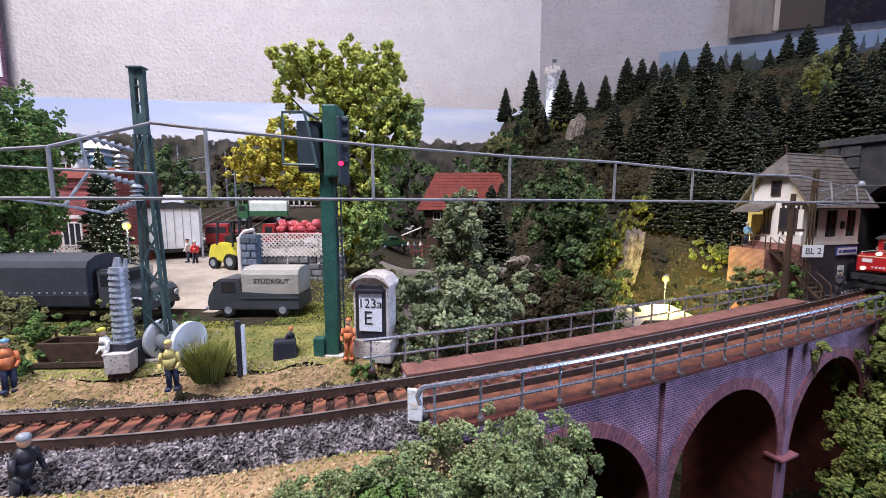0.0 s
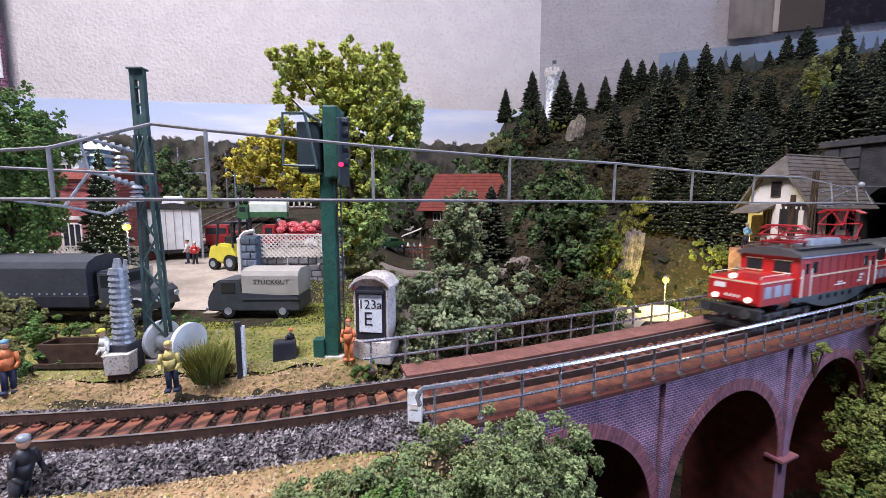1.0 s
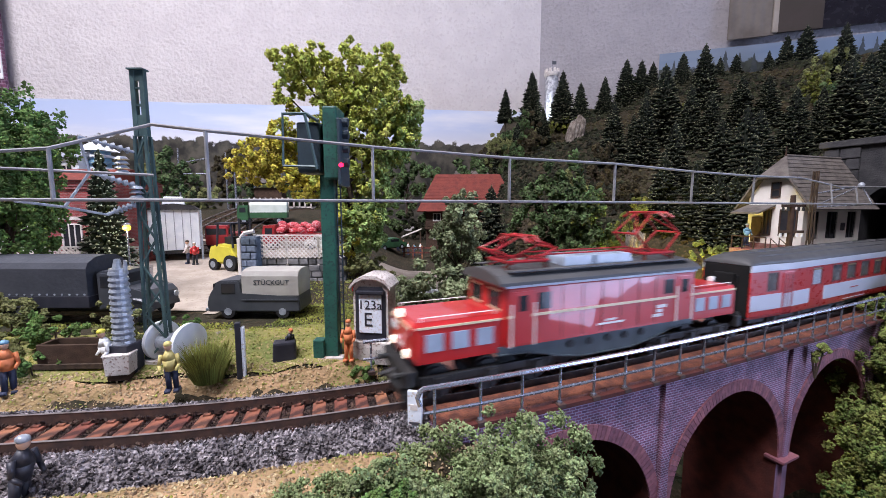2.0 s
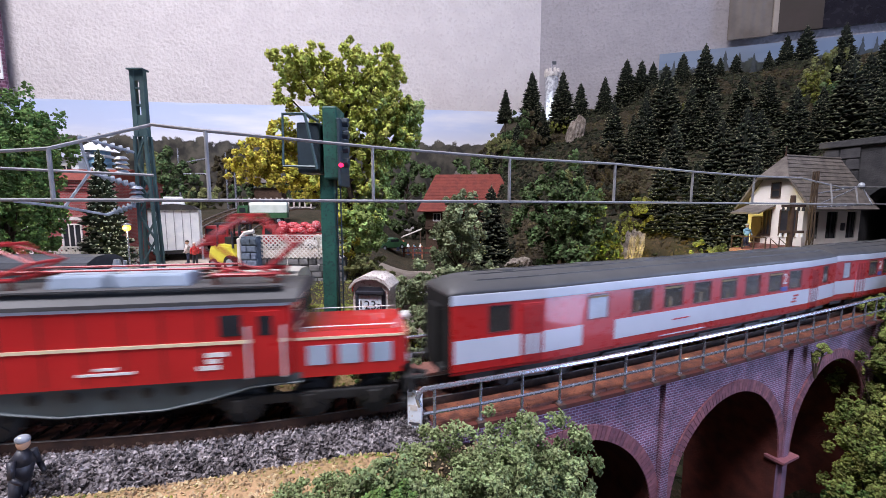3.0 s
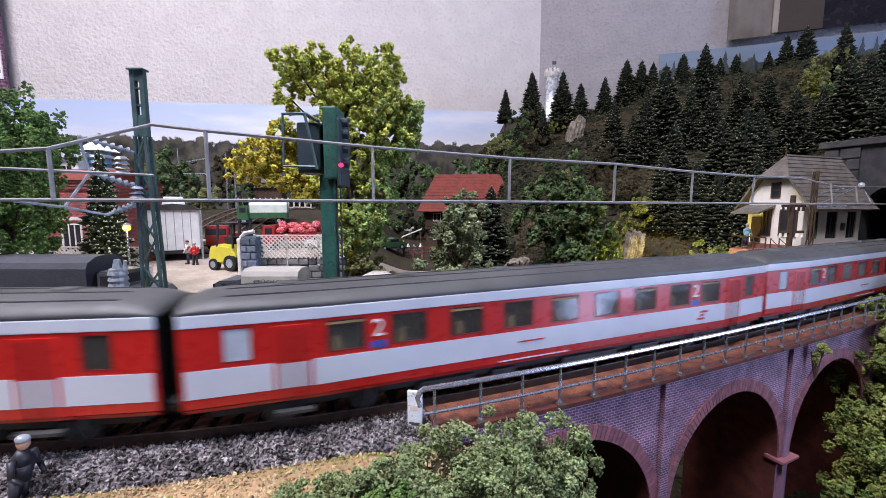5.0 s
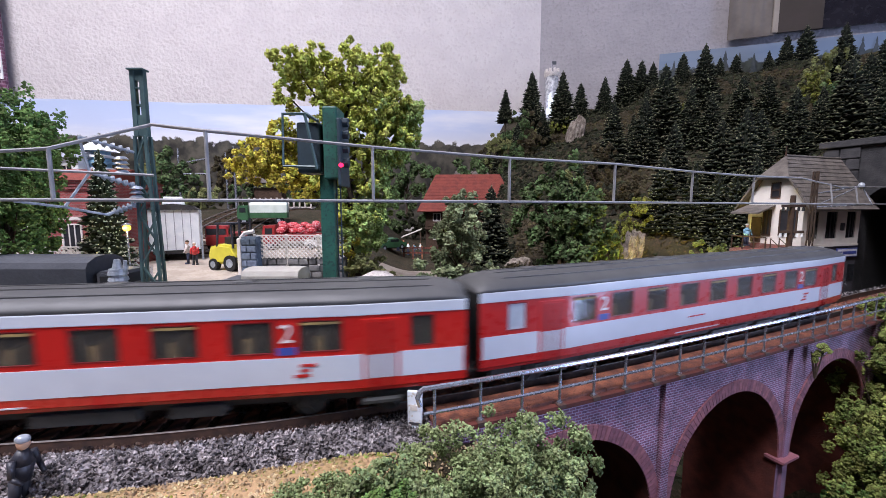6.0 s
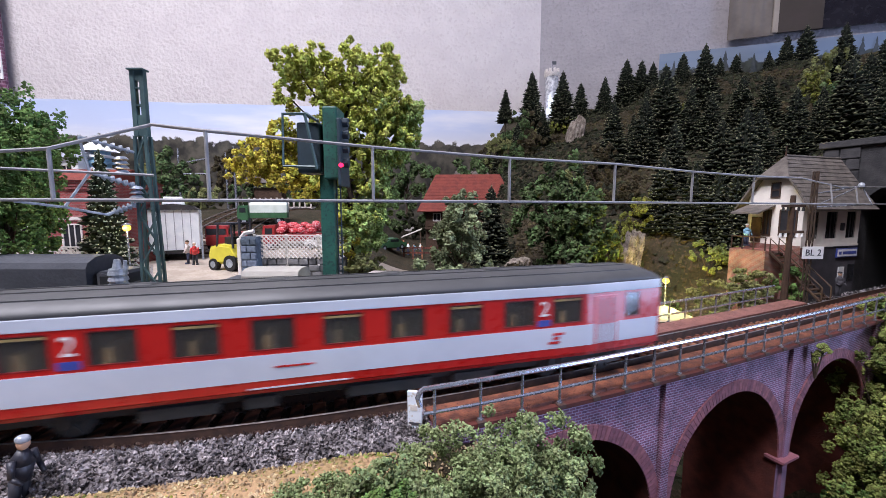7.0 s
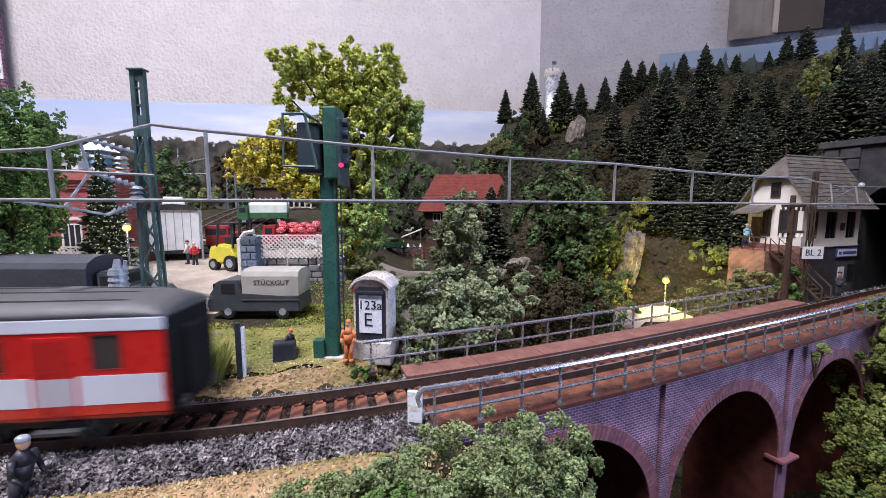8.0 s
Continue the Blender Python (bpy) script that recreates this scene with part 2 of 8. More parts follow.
def crumbs(name, centres, sizes, mat, parent=None, label="", seed=1, flat=1.0):
    """Irregular little crumbs of foam or stone, joined in one mesh."""
    rg = np.random.default_rng(seed)
    n = len(centres)
    v = OCT_V[None] * rg.uniform(0.45, 1.25, (n, 6, 1)) + rg.normal(0, 0.18, (n, 6, 3))
    a = rg.uniform(0, 2 * np.pi, n)
    c, s = np.cos(a), np.sin(a)
    t = rg.uniform(-0.8, 0.8, n)
    x = v[..., 0] * c[:, None] - v[..., 1] * s[:, None]
    y = v[..., 0] * s[:, None] + v[..., 1] * c[:, None]
    z = v[..., 2]
    y2 = y * np.cos(t)[:, None] - z * np.sin(t)[:, None]
    z2 = (y * np.sin(t)[:, None] + z * np.cos(t)[:, None]) * flat
    v = np.stack([x, y2, z2], 2) * np.asarray(sizes)[:, None, None] + np.asarray(centres)[:, None, :]
    f = (OCT_F[None] + 6 * np.arange(n)[:, None, None]).reshape(-1, 3)
    me = bpy.data.meshes.new(name)
    me.from_pydata((v.reshape(-1, 3) * U).tolist(), [], f.tolist())
    me.materials.append(mat)
    ob = new(name, me)
    if parent:
        ob.parent = parent
    return tagged(ob, label)


def _place(ob, x, y, z, rz=0):
    ob.matrix_basis = pose(x * U, y * U, z * U, 0, 0, rz)
    return ob


# ---- the track's line ----
X0, X1 = -11.0, 33.0


def far_rail(x):
    return 3e-6 * x**4 - 0.000219 * x**3 + 0.006778 * x**2 + 0.364527 * x + 15.78016


def make_line():
    pts = []
    xs = np.linspace(-24, 40, 1601)
    for x in xs:
        sl = (far_rail(x + 0.01) - far_rail(x - 0.01)) / 0.02
        k = math.hypot(1, sl)
        pts.append((x + 0.87 * sl / k, far_rail(x) - 0.87 / k))
    p = np.array(pts)
    s = np.r_[0, np.cumsum(np.hypot(*np.diff(p, axis=0).T))]
    keep = (p[:, 0] > X0) & (p[:, 0] < X1)
    return p[keep], s[keep]


LINE_P, LINE_S = make_line()


def line(s):
    """Centre of the track at arc length s and its direction (towards growing s)."""
    if s <= LINE_S[0]:
        d = LINE_P[20] - LINE_P[0]
        a = math.atan2(d[1], d[0])
        e = LINE_S[0] - s                   # the curve goes on for a while, then runs straight
        k, arc = 0.008, min(e, 30.0)
        m = a - k * arc
        q = LINE_P[0] + np.array((math.sin(m) - math.sin(a), math.cos(a) - math.cos(m))) / k
        f = np.array((math.cos(m), math.sin(m)))
        return q - f * (e - arc), f
    if s >= LINE_S[-1]:
        d = LINE_P[-1] - LINE_P[-21]
        a = math.atan2(d[1], d[0])
        e = s - LINE_S[-1]
        k = 0.010                           # gentle bend into the tunnel
        n = max(1, int(e / 0.5))
        q = LINE_P[-1].copy()
        for i in range(n):
            m = a - k * min((i + 0.5) * e / n, 40)
            q = q + np.array((math.cos(m), math.sin(m))) * e / n
        m = a - k * min(e, 40)
        return q, np.array((math.cos(m), math.sin(m)))
    q = np.array([np.interp(s, LINE_S, LINE_P[:, 0]), np.interp(s, LINE_S, LINE_P[:, 1])])
    e = np.array([np.interp(s + 0.2, LINE_S, LINE_P[:, 0]), np.interp(s + 0.2, LINE_S, LINE_P[:, 1])])
    b = np.array([np.interp(s - 0.2, LINE_S, LINE_P[:, 0]), np.interp(s - 0.2, LINE_S, LINE_P[:, 1])])
    d = e - b
    return q, d / np.hypot(*d)


def beside(s, off):
    """A point off cm beside the track's centre, towards the camera where off > 0."""
    q, d = line(s)
    return np.array((q[0] + d[1] * off, q[1] - d[0] * off))


def sweep(bm, profile, s0, s1, step=0.5, closed=True, uv=None):
    """A profile of (off, z) along the track."""
    n = max(2, int((s1 - s0) / step) + 1)
    rings = []
    for i in range(n):
        s = s0 + (s1 - s0) * i / (n - 1)
        rings.append([bm.verts.new((*beside(s, o), z)) for o, z in profile])
    m = len(profile)
    for a, b in zip(rings, rings[1:]):
        for j in range(m if closed else m - 1):
            bm.faces.new((a[j], a[(j + 1) % m], b[(j + 1) % m], b[j]))
    if closed:
        bm.faces.new(rings[0][::-1])
        bm.faces.new(rings[-1])
    return bm


# ---- ground ----
def sstep(a, b, x):
    t = min(1, max(0, (x - a) / (b - a)))
    return t * t * (3 - 2 * t)


TRK_X = LINE_P[:, 0]
LEFT_P = np.array([line(LINE_S[0] - 2.0 * i)[0] for i in range(70)])[::-1]


def track_gap(x, y):
    """Signed distance from the track's centre, positive beyond it."""
    if x < X0:
        return (y - np.interp(x, LEFT_P[:, 0], LEFT_P[:, 1])) * 0.94
    if x > X1:
        return (y - (LINE_P[-1][1] + (x - X1) * 0.38)) * 0.93
    yy = np.interp(x, TRK_X, LINE_P[:, 1])
    return (y - yy) * 0.91


def height(x, y):
    g = track_gap(x, y)
    u = x / max(y, 5)
    # plateau with the yard
    z = -0.95 + 0.95 * sstep(2.4, 3.4, g) + 0.9 * sstep(3.0, 6.0, g) + 0.6 * sstep(9, 20, g)
    if g < -1.9:
        left = 1 - sstep(-3.0, 1.5, x)
        z += 0.7 * sstep(-2.2, -3.0, g) * left - 2.5 * sstep(-4.5, -8, g) * left
        z -= (2.2 * sstep(-2.2, -5.0, g) + 2.0 * sstep(-5, -9, g)) * (1 - left)
    z += 5.0 * sstep(40, 72, y) * (1 - sstep(-0.2, -0.08, u))
    z -= 1.8 * sstep(-0.25, -0.08, u) * sstep(26, 38, y)
    # valley under the viaduct
    along = x * 0.9 + 0.35 * (y - 15)
    v = sstep(0.0, 4.5, along + min(0, g) * 0.1) * (1 - sstep(26.5, 31, along - 0.32 * max(0, min(g, 12))))
    v *= 1 - sstep(8, 24, g)
    z -= 15 * v
    # lower bank in front at the far end
    z += 4.0 * sstep(24, 34, x) * (1 - sstep(-3.0, -1.5, g)) * sstep(-10, -5, g)
    # wooded hill
    q = 0.8 * y + 0.5 * x
    m = sstep(0.05, 0.17, u)
    hz = 0.62 * max(0, q - 43) * (1 - 0.3 * sstep(98, 125, q))
    hz *= 0.91 + 0.09 * sstep(0.38, 0.62, u)
    hz *= sstep(4.5, 12, g)
    z += m * hz
    nz = noise.noise((x * 0.11, y * 0.11, 1.7)) * 1.6 + noise.noise((x * 0.4, y * 0.4, 5.1)) * 0.45
    shelf = sstep(15.5, 18, x) * (1 - sstep(23.5, 26, x)) * sstep(31.5, 34, y) * (1 - sstep(40, 42, y))
    z += (max(z, -3.3) - z) * shelf
    far = sstep(5, 16, abs(g)) * (1 - shelf)
    flat = 1 - 0.85 * (1 - sstep(-0.15, 0.1, u)) * (1 - sstep(44, 60, y))
    z += nz * (0.15 + 0.85 * m + 0.3 * v) * far * flat
    return z


def build_ground():
    bm = B()
    xs = np.r_[np.linspace(-120, -42, 30), np.linspace(-40, 60, 150), np.linspace(62, 150, 36)]
    ys = np.r_[np.linspace(2.5, 50, 90), np.linspace(51, 128, 70)]
    grid = [[bm.verts.new((x, y, height(x, y))) for x in xs] for y in ys]
    for j in range(len(ys) - 1):
        for i in range(len(xs) - 1):
            bm.faces.new((grid[j][i], grid[j][i + 1], grid[j + 1][i + 1], grid[j + 1][i]))
    ob = link("ground", bm, EARTH, smooth=True)
    tagged(ob, "model landscape of green and brown scattered earth", "ground", kind="structure")


build_ground()


# ---- room ----
def slab(name, a, b, z0, z1, thick, mat, label, category="wall"):
    """An upright wall from a to b; its thickness lies on the outside (right of a to b)."""
    a, b = Vector((*a, 0)), Vector((*b, 0))
    n = (b - a).cross(Vector((0, 0, 1))).normalized() * thick
    bm = B()
    vs = [bm.verts.new((p.x, p.y, z)) for z in (z0, z1) for p in (a, b, b + n, a + n)]
    for f in ((3, 2, 1, 0), (4, 5, 6, 7), (0, 1, 5, 4), (1, 2, 6, 5), (2, 3, 7, 6), (3, 0, 4, 7)):
        bm.faces.new([vs[i] for i in f])
    return tagged(link(name, bm, mat), label, category, kind="structure")


def build_room():
    slab("wall_back", (29, 122), (-230, 92), -100, 140, 6, WALLP, "off-white textured wallpaper wall behind the layout")
    slab("wall_right", (165, 81.5), (29, 122), -100, 140, 6, WALLSHADE, "off-white wallpaper wall beside the wooded hill, coloured darker for its shade")
    # unseen walls and floor, coloured dark to cut the room's bounce light
    slab("wall_left", (-226, 98), (-226, -120), -100, 140, 6, SHELFW, "unseen room wall, kept dark to cut bounce light")
    slab("wall_front", (-226, -120), (165, -120), -100, 140, 6, SHELFW, "unseen room wall, kept dark to cut bounce light")
    slab("wall_end", (165, -120), (165, 81.5), -100, 140, 6, SHELFW, "unseen room wall, kept dark to cut bounce light")
    for nm, z0, z1 in (("floor", -104, -100), ("ceiling", 140, 144)):
        bm = box(B(), -232, 196, -126, 130, z0, z1)
        tagged(link(nm, bm, WALLP if nm == "ceiling" else DARKFLOOR), "plain room " + nm, nm, kind="structure")


build_room()


# ---- railway ----
S_A, S_B = 24.0, 55.5                       # the viaduct's ends


def build_track():
    t = thing("railway_track", 0, 0, 0, label="single curved track with rusty rails on brown sleepers", category="track", kind="structure")
    for off in (0.87, -0.87):
        part("rail", sweep(B(), [(off - 0.06, -0.42), (off - 0.035, -0.06), (off - 0.045, -0.03), (off - 0.045, -0.012), (off + 0.045, -0.012), (off + 0.045, -0.03), (off + 0.035, -0.06), (off + 0.06, -0.42)], -15, 100), RAILSIDE, t)
        part("rail_head", sweep(B(), [(off - 0.043, -0.012), (off - 0.035, 0.0), (off + 0.035, 0.0), (off + 0.043, -0.012)], -15, 100), RAILTOP, t, "worn shiny rail head")
    first = None
    for i in range(135):
        s = -10 + i * 0.78
        q, d = line(s)
        if first is None:
            bm = box(B(), -0.24, 0.24, -1.25, 1.25, -0.62, -0.4, 0.06)
            for o in (-0.87, 0.87):
                box(bm, -0.12, 0.12, o - 0.2, o + 0.2, -0.42, -0.33, 0.02)
            ob = first = part("sleeper", bm, SLEEPER, t)
        else:
            ob = new("sleeper", first.data)
            ob.parent = t
        ob.matrix_basis = pose(q[0] * U, q[1] * U, 0, 0, 0, math.degrees(math.atan2(d[1], d[0])))
    rg = np.random.default_rng(4)
    pts, sz, inner = [], [], []
    for _ in range(62000):
        s = rg.uniform(-2, 24.5)
        o = rg.normal(0, 1.0) if rg.random() < 0.4 else rg.uniform(-2.5, 2.6)
        if abs(o) > 2.7:
            continue
        z = (-0.54 if abs(o) < 0.8 else -0.33) - 0.6 * sstep(1.5, 2.7, abs(o)) + rg.uniform(-0.06, 0.06)
        p = beside(s, o)
        if abs(o) < 1.05:
            inner.append((p[0], p[1], z))
            continue
        pts.append((p[0], p[1], z))
        sz.append(rg.uniform(0.03, 0.08))
    for _ in range(2500):
        s = rg.uniform(54.5, 75)
        p = beside(s, rg.uniform(-2.4, 2.4))
        pts.append((p[0], p[1], -0.5 + rg.uniform(-0.06, 0.06)))
        sz.append(rg.uniform(0.06, 0.13))
    tagged(crumbs("ballast", pts, sz, BALLAST), "loose dark grey track ballast", "ballast", kind="stuff")
    tagged(crumbs("ballast", inner, rg.uniform(0.04, 0.09, len(inner)), INNERBAL, seed=2), "dark brown ballast between the rails", "ballast", kind="stuff")
    bm = sweep(B(), [(2.9, -1.3), (1.6, -0.36), (1.0, -0.38), (0.8, -0.6), (-0.8, -0.6), (-1.0, -0.38), (-1.6, -0.36), (-2.9, -1.3)], -12, S_A + 0.2)
    tagged(link("ballast_bed", bm, BALLAST), "grey ballast bed under the track", "track bed", kind="structure")
    bm = sweep(B(), [(2.7, -1.6), (1.9, -0.58), (-1.9, -0.58), (-2.7, -1.6)], S_B - 0.1, 95)
    tagged(link("ballast_bed", bm, BALLAST), "grey ballast bed under the track", "track bed", kind="structure")


build_track()

# viaduct: piers at these arc lengths, arches between
PIERS = [24.4, 34.45, 44.4, 54.4]
PW = 0.55                                   # half a pier's width
WF, WB = 2.5, -2.5                          # faces
TOP, CROWN, LOW = -0.35, -1.95, -18.0


def arch_z(s):
    for a, b in zip(PIERS, PIERS[1:]):
        c, r = (a + b) / 2, (b - a) / 2 - PW
        if abs(s - c) < r:
            return CROWN - r * 1.06 + 1.06 * math.sqrt(max(0, r * r - (s - c) ** 2))
    return None


def build_viaduct():
    t = thing("viaduct", 0, 0, 0, label="violet-red brick arched railway viaduct", category="bridge")
    ss = [S_A]
    for a, b in zip(PIERS, PIERS[1:]):
        c, r = (a + b) / 2, (b - a) / 2 - PW
        ss += [c - r] + [c - r * math.cos(math.pi * i / 40) for i in range(1, 40)] + [c + r]
    ss.append(S_B)
    ss = sorted(set(ss))
    bm = B()
    uvl = bm.loops.layers.uv.new("UVMap")

    def face(vs, uvs, mi=0):
        f = bm.faces.new([bm.verts.new(v) for v in vs])
        f.material_index = mi
        for l, w in zip(f.loops, uvs):
            l[uvl].uv = (w[0] * U, w[1] * U)

    for a, b in zip(ss, ss[1:]):
        za, zb = arch_z(a + 1e-6), arch_z(b - 1e-6)
        open_ = arch_z((a + b) / 2) is not None
        la, lb = (za if open_ and za is not None else LOW), (zb if open_ and zb is not None else LOW)
        for off in (WF, WB):
            pa, pb = beside(a, off), beside(b, off)
            face([(*pa, la), (*pb, lb), (*pb, TOP), (*pa, TOP)], [(a, la), (b, lb), (b, TOP), (a, TOP)])
        if open_:
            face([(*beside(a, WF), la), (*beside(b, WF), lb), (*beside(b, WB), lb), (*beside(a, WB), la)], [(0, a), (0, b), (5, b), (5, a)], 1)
        pa, pb, pc, pd = beside(a, WF), beside(b, WF), beside(b, WB), beside(a, WB)
        for o0, o1, zt in ((WF, 1.3, TOP), (1.3, -1.3, -0.7), (-1.3, WB, TOP)):
            face([(*beside(a, o0), zt), (*beside(b, o0), zt), (*beside(b, o1), zt), (*beside(a, o1), zt)], [(a, o0), (b, o0), (b, o1), (a, o1)])
    for p in PIERS:
        for s in (p - PW, p + PW):
            c = min(range(len(PIERS)), key=lambda i: abs(PIERS[i] - p))
            r = (PIERS[1] - PIERS[0]) / 2 - PW
            zt = CROWN - r * 1.06
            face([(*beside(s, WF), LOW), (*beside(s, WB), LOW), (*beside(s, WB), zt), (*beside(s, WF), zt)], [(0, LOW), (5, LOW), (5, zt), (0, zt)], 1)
    # soffits and pier sides take the darker brown as painted shade
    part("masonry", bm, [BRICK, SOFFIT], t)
    # pilasters with a string course where the arch springs
    for p in PIERS:
        bm = B()
        uvl2 = bm.loops.layers.uv.new("UVMap")
        for side in (1, -1):
            pr = [(p - 0.24, WF), (p - 0.24, WF + 0.16), (p + 0.24, WF + 0.16), (p + 0.24, WF)]
            vs = []
            for z in (LOW, TOP - 0.1):
                vs.append([bm.verts.new((*beside(s, o * side), z)) for s, o in pr])
            for i in range(4):
                f = bm.faces.new((vs[0][i], vs[0][(i + 1) % 4], vs[1][(i + 1) % 4], vs[1][i]))
                for l, w in zip(f.loops, ((i, LOW), (i + 0.84, LOW), (i + 0.84, TOP), (i, TOP))):
                    l[uvl2].uv = (w[0] * U, w[1] * U)
            bm.faces.new(vs[1])
        part("pilaster", bm, BRICK, t)
        zc = CROWN - ((PIERS[1] - PIERS[0]) / 2 - PW) * 1.06
        bm = B()
        vs = []
        for z, e in ((zc - 0.25, 0.06), (zc - 0.05, 0.22), (zc + 0.08, 0.22)):
            vs.append([bm.verts.new((*beside(s, o), z)) for s, o in ((p - PW - e, WF + 0.22 + e), (p + PW + e, WF + 0.22 + e), (p + PW + e, WF - 0.5), (p - PW - e, WF - 0.5))])
        for a, b in zip(vs, vs[1:]):
            for i in range(4):
                bm.faces.new((a[i], a[(i + 1) % 4], b[(i + 1) % 4], b[i]))
        bm.faces.new(vs[-1])
        bm.faces.new(vs[0][::-1])
        part("impost", bm, VOUSS, t, "projecting brick course")
    # ring of edge-laid bricks round every arch, and the joint line outside it
    for a, b in zip(PIERS, PIERS[1:]):
        c, r = (a + b) / 2, (b - a) / 2 - PW
        n = 64
        for i in range(n):
            bm = B()
            t0, t1 = math.pi * (i + 0.06) / n, math.pi * (i + 0.94) / n
            vs = []
            for o in (WF - 0.05, WF + 0.07):
                for tt, rr in ((t0, r), (t1, r), (t1, r + 0.56), (t0, r + 0.56)):
                    vs.append(bm.verts.new((*beside(c - rr * math.cos(tt), o), CROWN - r * 1.06 + 1.06 * rr * math.sin(tt))))
            for f in ((3, 2, 1, 0), (4, 5, 6, 7), (0, 1, 5, 4), (1, 2, 6, 5), (2, 3, 7, 6), (3, 0, 4, 7)):
                bm.faces.new([vs[k] for k in f])
            part("brick", bm, VOUSS, t)
    # deck edge, walkways and parapet rails
    for off, m in ((1, PLANK), (-1, PINKPLANK)):
        part("deck_edge", sweep(B(), [(off * 2.2, -0.36), (off * 2.2, -0.2), (off * 2.78, -0.2), (off * 2.78, -0.36)], S_A, S_B - 0.3), SOFFIT, t, "rusty brown deck edge")
        n = 9
        for i in range(n):
            s0 = S_A + (S_B - S_A) * i / n
            s1 = S_A + (S_B - S_A) * (i + 0.992) / n
            part("plank", sweep(B(), [(off * 1.32, -0.2), (off * 1.32, -0.08), (off * 2.55, -0.08), (off * 2.55, -0.2)], s0, s1, 1), m, t)
    part("track_bed", sweep(B(), [(1.3, -0.7), (1.3, -0.58), (-1.3, -0.58), (-1.3, -0.7)], S_A, S_B), SOFFIT, t)


build_viaduct()


def build_railing(off, s0, s1, z0, z1, name_label, curl):
    t = thing("railing", 0, 0, 0, label=name_label, category="railing")
    r = 0.05
    n = int((s1 - s0) / 0.5)
    for z, rr, nm in ((z1, 0.085, "handrail"), (z0 + (z1 - z0) * 0.42, 0.06, "middle_rail")):
        pts = [(*beside(s0 + (s1 - s0) * i / n, off), z) for i in range(n + 1)]
        if curl and nm == "handrail":
            pts = [(*beside(s0 - 0.12, off), z - 0.55), (*beside(s0 - 0.2, off), z - 0.28), (*beside(s0 - 0.12, off), z - 0.08)] + pts
        part(nm, pipe(B(), pts, rr), HANDRAIL, t)
    m = int((s1 - s0) / 1.58)
    for i in range(m + 1):
        s = s0 + 0.35 + 1.58 * i
        bm = B()
        rod(bm, (*beside(s, off), z0), (*beside(s, off), z1), 0.055, n=6)
        rod(bm, (*beside(s, off), z0 - 0.02), (*beside(s, off), z0 + 0.1), 0.11, n=6)
        part("post", bm, HANDRAIL, t)
        e = math.copysign(1, off)
        q = [(*beside(s + d, off + e * w), z) for z in (z0 - 0.1, z0 + 0.035) for d, w in ((-0.16, -0.22), (0.16, -0.22), (0.16, 0.2), (-0.16, 0.2))]
        bm = B()
        vs = [bm.verts.new(c) for c in q]
        for f in ((3, 2, 1, 0), (4, 5, 6, 7), (0, 1, 5, 4), (1, 2, 6, 5), (2, 3, 7, 6), (3, 0, 4, 7)):
            bm.faces.new([vs[i] for i in f])
        part("bracket", bm, RAILSIDE, t, "dark rusty foot bracket")


build_railing(2.62, 23.6, 55.3, -0.2, 1.24, "grey metal handrail along the viaduct's edge", True)
build_railing(-2.62, 22.3, 53.5, -0.2, 1.15, "grey metal handrail on the valley side", False)


# ---- overhead line ----
def build_overhead():
    t = thing("overhead_line", 0, 0, 0, label="grey contact wire and messenger wire with droppers", category="overhead wire")
    drop = [(12.92, 8.75), (17.31, 9.4), (22.52, 9.1), (27.99, 8.95), (33.57, 8.95), (38.97, 8.8), (44.41, 8.75)]
    part("contact_wire", pipe(B(), [(*beside(s, 0), 7.22) for s in (-6, 2, 8, 12.92, 17.31, 22.52, 27.99, 33.57, 38.97, 44.41, 50.85, 58, 66)], 0.055), WIRE, t)
    part("messenger_wire", pipe(B(), [(*beside(4, 0), 8.3), (*beside(9, 0), 8.45), (*beside(12.92, 0), 8.75), (*beside(15.2, -1.2), 9.75)] + [(*beside(s, 0), z) for s, z in drop[1:]] + [(*beside(50.85, -0.6), 8.9), (*beside(56, -0.4), 8.4), (*beside(66, 0), 8.6)], 0.055), WIRE, t)
    for s, z in drop:
        part("dropper", rod(B(), (*beside(s, 0), 7.22), (*beside(s, 0), z), 0.06, n=6), WIRE, t)
    for s, z in ((54, 8.6), (58, 8.45)):
        part("dropper", rod(B(), (*beside(s, 0), 7.22), (*beside(s, -0.2), z), 0.05, n=6), WIRE, t)
    part("second_wire", pipe(B(), [(*beside(-4, -1), 9.0), (*beside(8, -1), 8.35), (*beside(14.6, -2.2), 8.15)], 0.05), WIRE, t)


build_overhead()


# ---- plants ----
def lumps(n, rx, ry, rz, seed, hollow=0.55, lump=5, rough=0.25):
    """Points in an uneven crown: several overlapping balls, denser towards their skins."""
    rg = np.random.default_rng(seed)
    c = rg.normal(0, 1, (lump, 3))
    c /= np.linalg.norm(c, axis=1)[:, None]
    c *= rg.uniform(0.25, 0.72, (lump, 1))
    r = rg.uniform(0.3, 0.5, lump)
    m = max(12, n // 55)                    # tufts on the skins of the balls
    k = rg.integers(0, lump, m)
    d = rg.normal(0, 1, (m, 3))
    d /= np.linalg.norm(d, axis=1)[:, None]
    tuft = c[k] + d * (r[k] * rg.uniform(hollow, 1.0, m) ** 0.5)[:, None]
    size = rg.uniform(0.055, 0.125, m)
    q = rg.integers(0, m, n)
    d = rg.normal(0, 1, (n, 3))
    d /= np.linalg.norm(d, axis=1)[:, None]
    p = tuft[q] + d * (size[q] * rg.uniform(0.1, 1.0, n) ** 0.5)[:, None]
    return p * np.array((rx, ry, rz)) * 1.16


